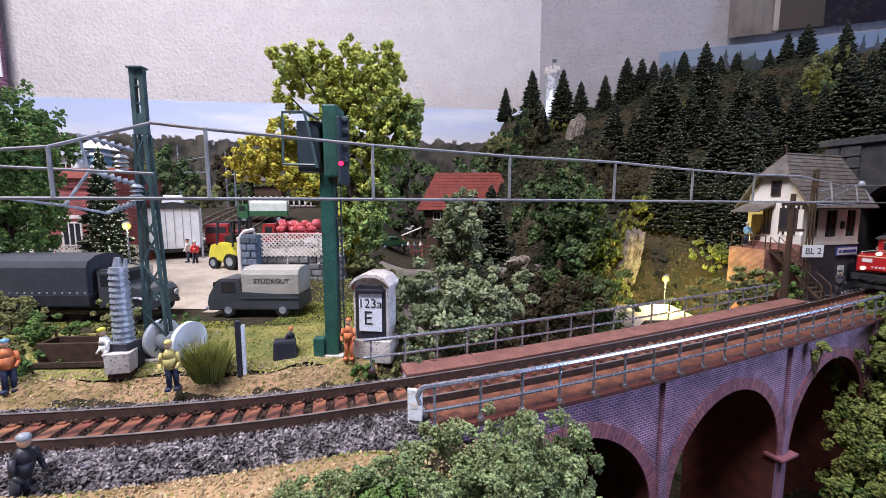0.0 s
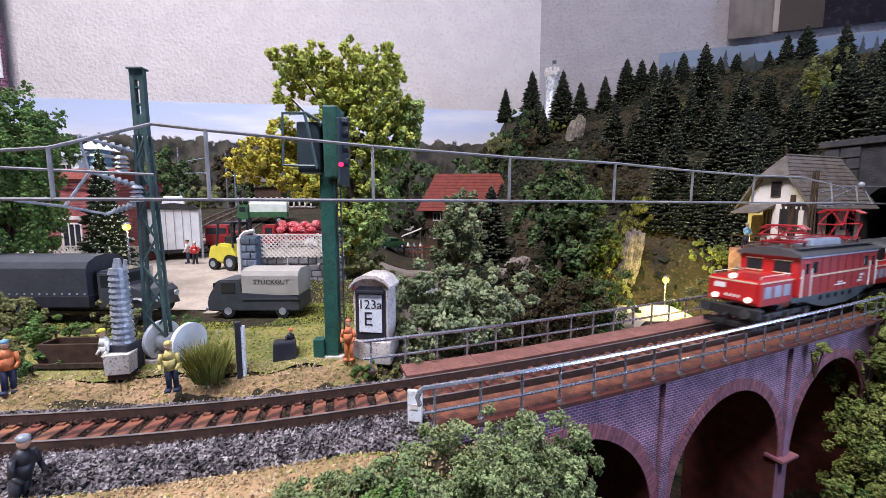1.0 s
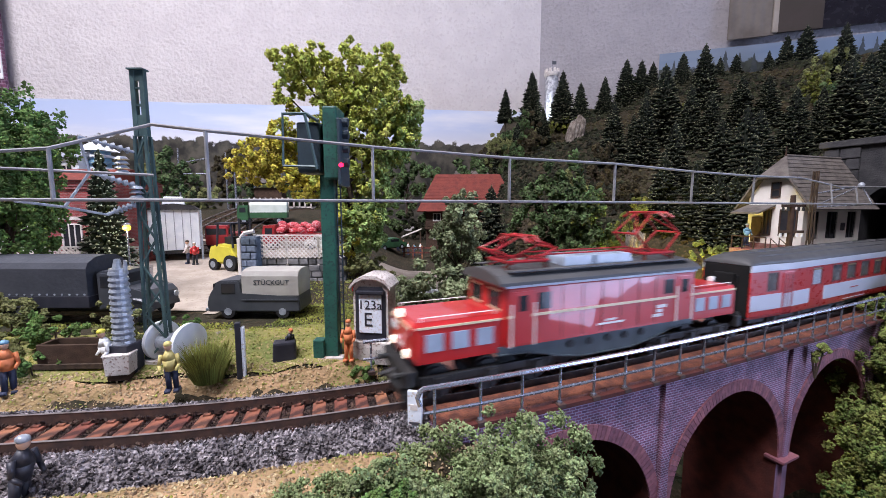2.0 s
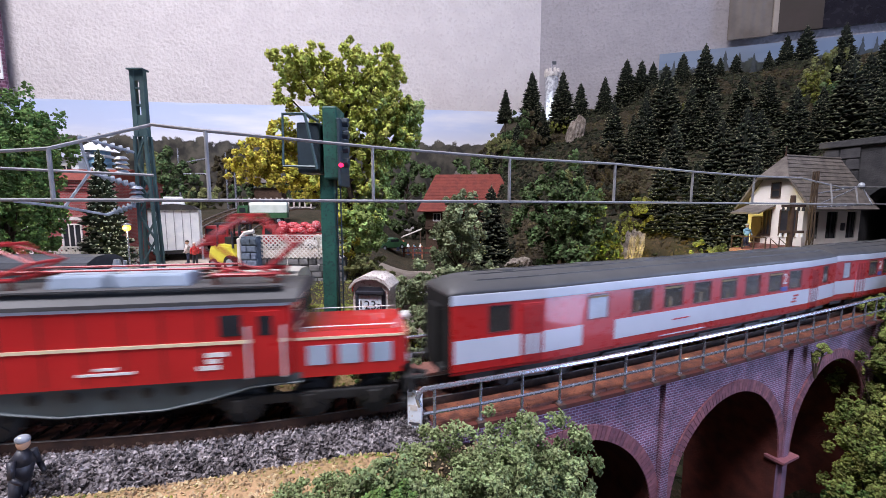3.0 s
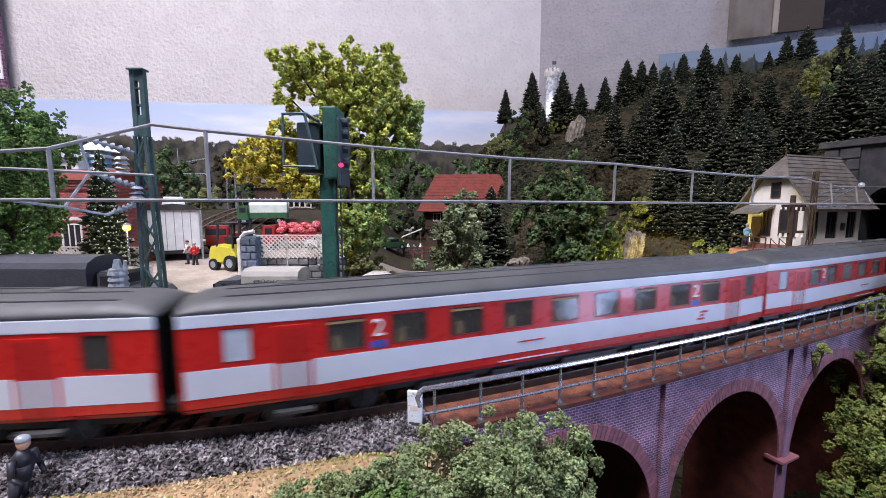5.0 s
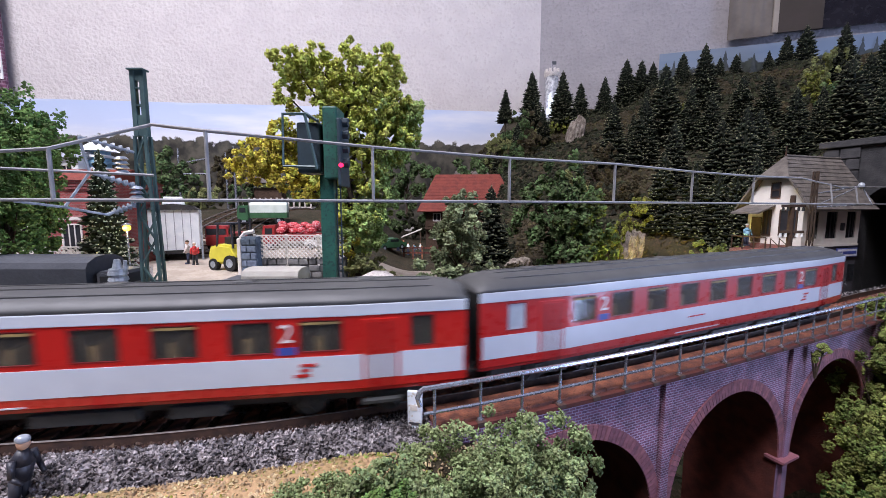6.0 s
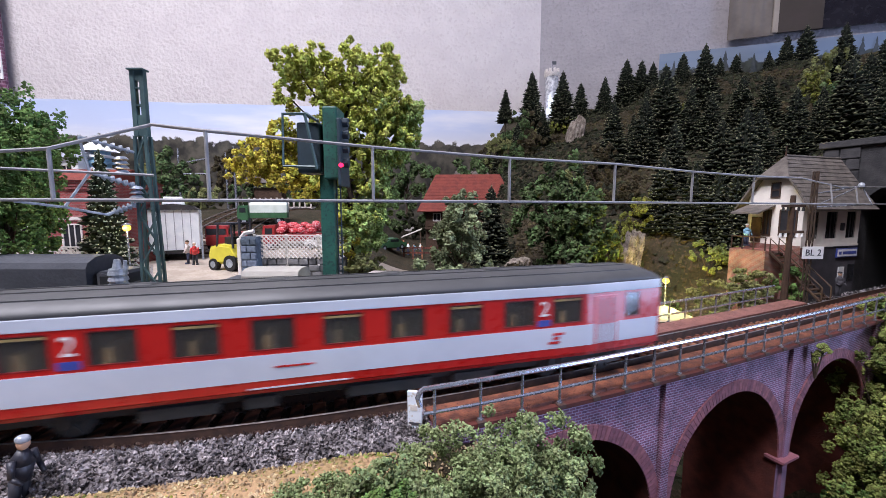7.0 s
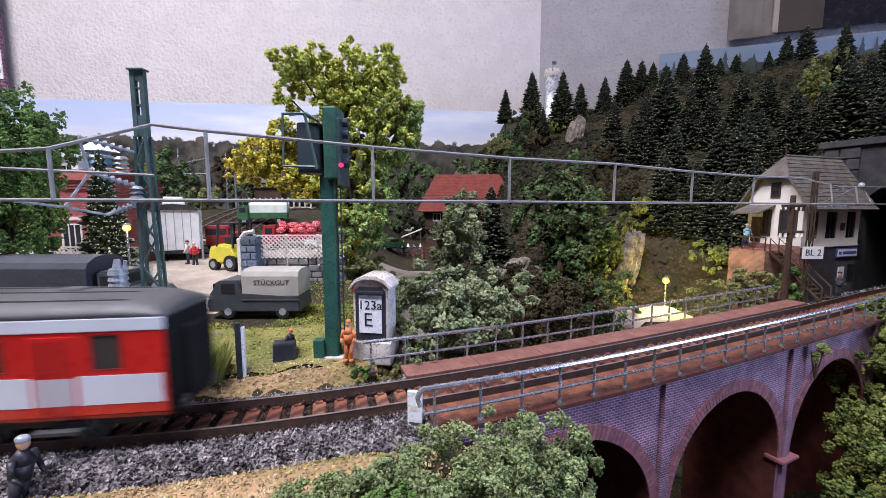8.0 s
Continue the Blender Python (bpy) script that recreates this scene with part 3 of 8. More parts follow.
def foliage_tree(name, x, y, z, rx, ry, rz, trunk, mat, n, size, seed, label, lump=14):
    t = thing(name, x, y, z, label=label, category="tree")
    rg = np.random.default_rng(seed)
    zc = trunk + rz * 0.8
    bm = rod(B(), (0, 0, -0.8), (0.1, 0, zc * 0.6), 0.05 * rx + 0.08, 0.035 * rx + 0.05)
    rod(bm, (0.1, 0, zc * 0.6), (0, 0.1, zc + rz * 0.4), 0.035 * rx + 0.05, 0.03)
    for i in range(9):
        a = i * 2.4
        h = trunk + rz * rg.uniform(0.1, 1.0)
        rod(bm, (0, 0, h * 0.75), (rx * 0.7 * math.cos(a), ry * 0.7 * math.sin(a), h + rz * rg.uniform(0.1, 0.6)), 0.022 * rx + 0.02, 0.015, n=5)
    part("trunk", bm, BARK, t)
    p = lumps(n, rx, ry, rz, seed, lump=lump)
    p[:, 2] += zc
    sz = rg.uniform(0.5, 1.3, n) * size
    crumbs("crown", p, sz, mat, t, seed=seed)
    return t


def lobed_tree(x, y, z, lobes, n, size, seed, label):
    """A deciduous tree whose crown is a set of overlapping lobes (x, z, radius) of tufted foam, ochre on its low side."""
    t = thing("deciduous_tree", x, y, z, label=label, category="tree")
    rg = np.random.default_rng(seed)
    bm = rod(B(), (0.6, 0, -0.8), (0.3, 0, 4.5), 0.45, 0.34)
    rod(bm, (0.3, 0, 4.5), (-0.6, 0.1, 11.0), 0.34, 0.16)
    for lx, lz, r in lobes:
        rod(bm, (0.3 - 0.08 * max(0, lz - 4.5), 0, max(3.0, lz * 0.7)), (lx * 0.95, 0.3 * math.sin(lx * 5), lz), 0.13, 0.05, n=5)
    part("trunk", bm, BARK, t)
    lob = np.array(lobes)
    k = rg.choice(len(lob), n // 26, p=lob[:, 2] ** 2 / (lob[:, 2] ** 2).sum())
    d = rg.normal(0, 1, (len(k), 3))
    d /= np.linalg.norm(d, axis=1)[:, None]
    tuft = np.stack([lob[k, 0], rg.uniform(-1, 1, len(k)) * 2.2, lob[k, 1]], 1) + d * (lob[k, 2] * rg.uniform(0.35, 1.0, len(k)) ** 0.5)[:, None]
    q = rg.integers(0, len(k), n)
    d = rg.normal(0, 1, (n, 3))
    d /= np.linalg.norm(d, axis=1)[:, None]
    p = tuft[q] + d * (rg.uniform(0.18, 0.42, len(k))[q] * rg.uniform(0.1, 1.0, n) ** 0.5)[:, None]
    sz = rg.uniform(0.55, 1.3, n) * size
    ochre = tuft[:, 0] + 0.55 * (tuft[:, 2] - 8.0) + rg.normal(0, 0.7, len(k)) < -2.6
    green = ~ochre & (tuft[:, 0] * 0.7 - 0.35 * (tuft[:, 2] - 9.0) + rg.normal(0, 0.9, len(k)) > 1.8)
    for sel, mat in ((ochre, LEAF_OCH), (green, LEAF_SPR), (~ochre & ~green, LEAF_YEL)):
        crumbs("crown", p[sel[q]], sz[sel[q]], mat, t, seed=seed)
    return t


def bush(x, y, z, rx, ry, rz, mat, n, size, seed, label, lump=9):
    t = thing("bush", x, y, z, label=label, category="bush")
    p = lumps(n, rx, ry, rz, seed, lump=lump)
    p[:, 2] += rz * 0.55
    crumbs("foliage", p, np.random.default_rng(seed).uniform(0.5, 1.3, n) * size, mat, t, seed=seed)
    bm = B()
    for i in range(6):
        a = i * 1.05
        rod(bm, (0, 0, -0.8), (rx * 0.5 * math.cos(a), ry * 0.5 * math.sin(a), rz * 0.7), 0.06, 0.02, n=5)
    part("stem", bm, BARK, t)
    return t


def spruce_mesh(seed, tiers):
    """Unit-height spruce crown: tiers of drooping boughs with pale knobbly tips round a dark core."""
    rg = random.Random(seed)
    bm = B()
    rod(bm, (0, 0, 0.05), (0, 0, 0.97), 0.15, 0.006, n=9)
    for k in range(tiers):
        f = k / (tiers - 1)
        z = 0.06 + 0.91 * f
        r = (0.26 * (1 - f) ** 0.68 + 0.008) * rg.uniform(0.9, 1.1)
        n = max(7, int(27 * (1 - f) + 6))
        for i in range(n):
            a = 2 * math.pi * (i + rg.random() * 0.8) / n + k
            rr = r * rg.uniform(0.75, 1.15)
            w = (0.075 + rg.random() * 0.08) * (1 + 0.9 * f)
            zz = z + rg.uniform(-0.012, 0.012)
            dz = rg.uniform(0.012, 0.03)
            ca, sa = math.cos(a), math.sin(a)
            o = bm.verts.new((0.25 * rr * ca, 0.25 * rr * sa, zz + 0.028))
            l = bm.verts.new((rr * 0.75 * math.cos(a - w), rr * 0.75 * math.sin(a - w), zz - dz * 0.5))
            q = bm.verts.new((rr * 0.75 * math.cos(a + w), rr * 0.75 * math.sin(a + w), zz - dz * 0.5))
            e = bm.verts.new((rr * ca, rr * sa, zz - dz + 0.01))
            u = bm.verts.new((rr * 0.55 * ca, rr * 0.55 * sa, zz - dz - 0.016))
            for fc in ((o, l, e), (o, e, q), (u, e, l), (u, q, e), (o, u, l), (o, q, u)):
                bm.faces.new(fc)
            for j in range(2):
                g = rg.uniform(0.72, 0.98)
                t = a + rg.uniform(-w, w)
                s = rg.uniform(0.008, 0.0155) * (1.2 - 0.6 * f)
                c = Vector((rr * g * math.cos(t), rr * g * math.sin(t), zz - dz * g + 0.02))
                vs = [bm.verts.new(c + Vector(d) * s * rg.uniform(0.6, 1.3)) for d in ((1, 0, 0), (0, 1, 0), (-1, 0, 0), (0, -1, 0), (0, 0, 1))]
                for m in range(4):
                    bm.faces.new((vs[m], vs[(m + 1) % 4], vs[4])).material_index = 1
    return bm


SPRUCES = []


def spruce(x, y, top, h, seed, frosted=False, label=""):
    """A spruce with its tip at height top."""
    kind = (seed % 4, frosted)
    z = top - h
    for k, ob in SPRUCES:
        if k == kind:
            m = pose(x * U, y * U, z * U, 0, 0, seed * 47 % 360)
            s = h / ob["tall"]
            c = copy_thing(ob, m)
            c.scale = (s * (0.9 + 0.05 * (seed % 5)),) * 2 + (s,)
            c["label"] = label or c["label"]
            return c
    t = thing("spruce", x, y, z, seed * 47 % 360, label or ("frosted green spruce tree" if frosted else "dark green spruce tree on the wooded hillside"), "conifer", "spruces on the hill")
    bm = spruce_mesh(seed, 24)
    bmesh.ops.scale(bm, vec=(h, h, h), verts=bm.verts)
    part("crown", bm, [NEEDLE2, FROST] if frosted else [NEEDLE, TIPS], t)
    part("trunk", rod(B(), (0, 0, -0.6 * h), (0, 0, 0.9 * h), 0.022 * h, 0.006 * h), BARK, t)
    t["tall"] = h
    SPRUCES.append((kind, t))
    return t


# ---- train ----
GLASS = material("dark_window_glass", (0.02, 0.022, 0.026), (0.03, 0.03, 0.034), 1.0, 0.08, bump=0.0)
PANEW = material("frosted_window", (0.45, 0.5, 0.56), (0.38, 0.42, 0.48), 0.6, 0.25, bump=0.0)
TIMBERD = material("brown_panelling", (0.13, 0.085, 0.05), (0.09, 0.06, 0.035), 1.0, 0.6, bump=0.1)
SEATS = material("ochre_interior", (0.32, 0.22, 0.08), (0.2, 0.14, 0.06), 0.6, 0.7, bump=0.1)
# darker, duller black for the coach ends and gangways
DULLBLACK = material("dull_black", (0.008, 0.008, 0.008), (0.012, 0.012, 0.012), 0.6, 0.95, bump=0.1)
DARKRED = material("dark_red_trim", (0.2, 0.01, 0.012), (0.15, 0.008, 0.01), 1.0, 0.45, bump=0.03)
COACHPANE = material("tinted_coach_pane", (0.5, 0.47, 0.42), (0.45, 0.42, 0.38), 1.0, 0.05, bump=0.0, transmission=0.95)
CLEAR = material("clear_pane", (0.75, 0.78, 0.8), (0.75, 0.78, 0.8), 1.0, 0.1, bump=0.0, transmission=0.97)
LAMP_ON = material("lit_headlamp", (1, 0.95, 0.8), (1, 0.95, 0.8), 1.0, 0.3, bump=0.0, glow=(1.0, 0.88, 0.7), glow_strength=1.2)
PANTO = material("red_pantograph", (0.42, 0.02, 0.025), (0.3, 0.015, 0.02), 0.4, 0.4, bump=0.05)
BROWN = material("brown_insulator", (0.12, 0.05, 0.03), (0.1, 0.04, 0.03), 0.3, 0.3, bump=0.0)
WHITEP = material("white_paint", (0.78, 0.78, 0.76), (0.72, 0.72, 0.7), 0.6, 0.5, bump=0.05)
BLUEP = material("blue_sign_paint", (0.05, 0.08, 0.35), (0.05, 0.07, 0.3), 0.5, 0.4, bump=0.0)
WHEELS = []


def letters(txt, size, mat, parent, m, name="lettering", depth=0.01):
    """Built-in font as a mesh, size cm high."""
    cu = bpy.data.curves.new(name, "FONT")
    cu.body, cu.size, cu.extrude, cu.align_x, cu.align_y, cu.resolution_u = txt, size * U * 1.38, depth * U, "CENTER", "CENTER", 2
    tmp = bpy.data.objects.new(name, cu)
    me = bpy.data.meshes.new_from_object(tmp)
    bpy.data.objects.remove(tmp)
    me.materials.clear()
    me.materials.append(mat)
    ob = new(name, me)
    ob.parent = parent
    ob.matrix_basis = m
    return ob


def wheelset(x, z, r, parent, wide=0.87):
    bm = B()
    rod(bm, (0, -wide, 0), (0, wide, 0), 0.1, n=8)
    for s in (-1, 1):
        rod(bm, (0, s * (wide - 0.08), 0), (0, s * (wide + 0.1), 0), r, n=18)
        rod(bm, (0, s * (wide - 0.14), 0), (0, s * (wide - 0.08), 0), r + 0.08, n=18)
        for k in range(6):
            a = k * math.pi / 3
            rod(bm, (0, s * (wide + 0.12), 0), (r * 0.85 * math.cos(a), s * (wide + 0.12), r * 0.85 * math.sin(a)), 0.05, n=4)
    ob = part("wheelset", bm, FRAMEG, parent)
    ob.matrix_basis = pose(x * U, 0, z * U)
    WHEELS.append((ob, x, z, r))
    return ob


def bogie(x, parent, wb, r, axles, half=1.15, z=0.62):
    bm = B()
    for s in (-1, 1):
        box(bm, x - wb / 2 - r - 0.1, x + wb / 2 + r + 0.1, s * half - 0.09, s * half + 0.09, z, z + 0.32, 0.05)
        for k in range(axles):
            xx = x - wb / 2 + wb * k / (axles - 1)
            box(bm, xx - 0.22, xx + 0.22, s * (half + 0.05) - 0.14, s * (half + 0.05) + 0.14, z - 0.2, z + 0.25, 0.04)
            for e in (-0.42, 0.42):
                rod(bm, (xx + e, s * (half + 0.08), z - 0.05), (xx + e, s * (half + 0.08), z + 0.3), 0.08, n=7)
    box(bm, x - 0.5, x + 0.5, -half, half, z + 0.02, z + 0.3)
    part("bogie_frame", bm, BLACK, parent)
    for k in range(axles):
        wheelset(x - wb / 2 + wb * k / (axles - 1), r, r, parent)


def side_with_holes(bm, x0, x1, z0, z1, holes, y, t):
    """An upright panel in the xz plane with rectangular holes in one row."""
    hz0, hz1 = holes[0][2], holes[0][3]
    box(bm, x0, x1, y - t / 2, y + t / 2, z0, hz0)
    box(bm, x0, x1, y - t / 2, y + t / 2, hz1, z1)
    c = x0
    for a, b, *_ in holes:
        box(bm, c, a, y - t / 2, y + t / 2, hz0, hz1)
        c = b
    box(bm, c, x1, y - t / 2, y + t / 2, hz0, hz1)


def taper_ends(t, x0, run, k):
    """Draw the sides in towards both ends, from x0 outwards."""
    for ob in t.children_recursive:
        if ob.name.startswith("class_number"):
            continue
        bm = B()
        bm.from_mesh(ob.data)
        for e in (-1, 1):
            bmesh.ops.bisect_plane(bm, geom=bm.verts[:] + bm.edges[:] + bm.faces[:], plane_co=(e * x0 * U, 0, 0), plane_no=(1, 0, 0))
        for v in bm.verts:
            v.co.y *= 1 - k * max(0, abs(v.co.x) / U - x0) / run
        bm.to_mesh(ob.data)
        bm.free()


def coach(first):
    L, Wd = 26.9, 1.5
    h = L / 2
    t = thing("railway_coach", 0, 0, 0, label="red and pale grey express " + ("luggage coach" if first else "coach") + " with dark roof", category="railway coach", group="coaches of the train")
    if first:
        wins = [(1.5, 2.35), (6.1, 7.1), (8.6, 9.8), (10.65, 11.85), (12.7, 13.9), (14.8, 16.0), (16.85, 18.05), (18.95, 20.15), (20.95, 22.15), (25.05, 25.7)]
        doors = [(2.8, 3.8), (23.2, 24.4)]
        stripe = [(0.1, 5.75), (7.55, 26.8)]
    else:
        wins = [(1.2, 1.85), (4.15, 5.25), (6.25, 7.4), (8.4, 9.6), (10.6, 11.8), (12.8, 14.0), (15.0, 16.2), (17.2, 18.4), (19.4, 20.6), (21.5, 22.7), (25.05, 25.7)]
        doors = [(2.5, 3.65), (23.4, 24.6)]
        stripe = [(0.1, 26.8)]
    holes = [(a - h - 0.06, b - h + 0.06, 2.4, 3.42) for a, b in wins]
    bm = B()
    side_with_holes(bm, -h, h, 1.08, 3.52, holes, -Wd, 0.08)
    side_with_holes(bm, -h, h, 1.08, 3.52, holes, Wd, 0.08)
    box(bm, -h + 0.05, h - 0.05, -Wd + 0.1, Wd - 0.1, 0.9, 1.0)
    part("body", bm, RED, t)
    for e in (-h, h):
        part("end_wall", box(B(), e - 0.05, e + 0.05, -Wd + 0.05, Wd - 0.05, 1.0, 3.85), DULLBLACK, t, "dull black end wall")
    for sgn in (-1, 1):
        y = sgn * (Wd + 0.045)
        for a, b in stripe:
            part("stripe", box(B(), a - h, b - h, y - 0.012, y + 0.012, 1.38, 2.24), PALE, t, "pale grey band")
        part("cornice", box(B(), -h, h, sgn * Wd - 0.07, sgn * Wd + 0.07, 3.52, 3.9, 0.03), PALE, t, "pale grey cornice")
        for i, (a, b, z0, z1) in enumerate(holes):
            w = part("window", box(B(), a, b, sgn * Wd - 0.02, sgn * Wd + 0.0, z0, z1), PANEW if (not first and i == 0) or (first and i == 1) else COACHPANE, t)
            w.visible_shadow = False
            bm = B()
            yo = sgn * (Wd + 0.03)
            for xa, xb, za, zb in ((a - 0.02, b + 0.02, z1 - 0.02, z1 + 0.02), (a - 0.02, b + 0.02, z0 - 0.02, z0 + 0.02), (a - 0.02, a + 0.02, z0 + 0.02, z1 - 0.02), (b - 0.02, b + 0.02, z0 + 0.02, z1 - 0.02)):
                box(bm, xa, xb, yo - 0.02, yo + 0.02, za, zb)
            part("frame", bm, DARKRED, w)
            if b - a > 1.0 and i % 2:
                part("blind", box(B(), a + 0.05, b - 0.05, yo - 0.028, yo - 0.02, z1 - 0.13, z1 - 0.05), SEATS, w, "ochre interior shade strip")
        for a, b in doors:
            d = part("door", box(B(), a - h, b - h, y - 0.03, y + 0.02, 1.08, 3.4, 0.02), RED, t)
            part("band", box(B(), a - h + 0.1, b - h - 0.1, y + sgn * 0.03 - 0.01, y + sgn * 0.03 + 0.01, 1.4, 2.2), PALE, d)
            m = (a + b) / 2 - h
            bm = B()
            for k in (-0.3, 0, 0.3):
                box(bm, m + k - 0.03, m + k + 0.03, y + sgn * 0.02 - 0.04, y + sgn * 0.02 + 0.04, 1.0, 3.3)
            part("fold", bm, DARKRED, d, "dark red folding seams")
            part("step", box(B(), a - h, b - h, y - 0.2, y + 0.05, 0.6, 0.7), FRAMEG, d)
        for sx in ((20.45 - h,) if first else (5.75 - h, 21.05 - h)):
            part("class_panel", box(B(), sx - 0.28, sx + 0.28, y - 0.012, y + 0.014, 2.33, 2.58), BLUEP, t, "small blue sign")
            letters("2", 0.62, WHITEP, t, pose(sx * U, (y + sgn * 0.02) * U, 3.0 * U, 90, 0, 0 if sgn < 0 else 180), "class_number")
        # railway emblem as a plain slanted shape, and small unreadable lettering
        ex = 21.6 - h
        bm = B()
        yy = y + sgn * 0.022
        for dx, dz, w in ((0.1, 0.17, 0.5), (0.0, 0.0, 0.28), (-0.1, -0.17, 0.5)):
            box(bm, ex + dx - w / 2, ex + dx + w / 2, yy - 0.006, yy + 0.006, 1.8 + dz - 0.05, 1.8 + dz + 0.05)
        part("emblem", bm, RED, t, "red emblem")
        part("lettering", box(B(), 11.2 - h, 12.4 - h, yy - 0.006, yy + 0.006, 1.78, 1.84), RED, t)
        part("lettering", box(B(), 10.4 - h, 13.6 - h, y - 0.01, y + 0.016, 1.1, 1.15), PALE, t)
    # roof: shallow vault, rounded down at the ends
    prof = [(-1.56, 3.88), (-1.48, 4.04), (-1.3, 4.2), (-0.9, 4.34), (-0.45, 4.42), (0, 4.45), (0.45, 4.42), (0.9, 4.34), (1.3, 4.2), (1.48, 4.04), (1.56, 3.88)]
    bm = B()
    rings = []
    for x, k in ((-h - 0.06, 0.0), (-h, 0.45), (-h + 0.5, 0.85), (-h + 1.1, 1.0), (h - 1.1, 1.0), (h - 0.5, 0.85), (h, 0.45), (h + 0.06, 0.0)):
        rings.append([bm.verts.new((x, yy, 3.88 + (zz - 3.88) * (0.15 + 0.85 * k))) for yy, zz in prof])
    for a, b in zip(rings, rings[1:]):
        for i in range(len(prof) - 1):
            bm.faces.new((a[i], a[i + 1], b[i + 1], b[i]))
        bm.faces.new((a[-1], a[0], b[0], b[-1]))
    bm.faces.new(rings[0])
    bm.faces.new(rings[-1][::-1])
    part("roof", bm, ROOFG, t, smooth=True)
    for yy, zz in ((-1.0, 4.315), (-0.35, 4.435), (0.35, 4.435), (1.0, 4.315)):
        part("roof_rib", box(B(), -h + 1.2, h - 1.2, yy - 0.03, yy + 0.03, zz - 0.02, zz + 0.025), ROOFG, t)
    for k in range(6):
        xx = -h + 3 + k * 4.1
        part("roof_vent", box(B(), xx - 0.35, xx + 0.35, -0.25, 0.25, 4.42, 4.52, 0.03, 0.85), ROOFG, t)
    # seats and partitions behind the panes
    part("floor", box(B(), -h + 0.2, h - 0.2, -Wd + 0.1, Wd - 0.1, 1.3, 1.4), TIMBERD, t)
    for k in range(20):
        xx = -h + (4.4 if not first else 9.1) + k * 1.1
        if xx < h - 4.5:
            bm = box(B(), xx - 0.12, xx + 0.12, -1.35, -0.3, 1.4, 2.85, 0.05)
            box(bm, xx - 0.12, xx + 0.12, 0.3, 1.35, 1.4, 2.85, 0.05)
            part("seat_row", bm, SEATS, t, "ochre seats")
    part("aisle_wall", box(B(), -h + 0.3, h - 0.3, 0.1, 0.2, 1.4, 3.7), TIMBERD, t, "brown inner partition")
    for e in (-1, 1):
        bm = B()
        for dy in (-0.5, 0.5):
            rod(bm, (e * (h + 0.06), dy - 0.28, 1.0), (e * (h + 0.06), dy - 0.28, 3.3), 0.09, n=6)
            rod(bm, (e * (h + 0.06), dy + 0.28, 1.0), (e * (h + 0.06), dy + 0.28, 3.3), 0.09, n=6)
        box(bm, e * h + min(0, e * 0.26), e * h + max(0, e * 0.26), -0.65, 0.65, 1.0, 3.4, 0.06)
        part("gangway", bm, DULLBLACK, t, "black rubber gangway")
        bm = B()
        for dy in (-1.0, 1.0):
            rod(bm, (e * h, dy, 1.15), (e * (h + 0.25), dy, 1.15), 0.06, n=7)
            rod(bm, (e * (h + 0.22), dy, 1.15), (e * (h + 0.27), dy, 1.15), 0.24, n=10)
        part("buffer", bm, FRAMEG, t)
    part("underframe", box(B(), -h + 0.6, h - 0.6, -1.2, 1.2, 0.62, 0.9), BLACK, t)
    for k, (a, b) in enumerate(((7.2, 9.4), (10.2, 11.2), (13.5, 16.5), (17.4, 19.0))):
        part("equipment_box", box(B(), a - h, b - h, -1.35, 1.35, 0.35, 0.75, 0.04), FRAMEG, t)
    taper_ends(t, h - 3.9, 3.9, 0.2)
    for x in (-h + 4.0, h - 4.0):
        bogie(x, t, 2.7, 0.52, 2)
    return t


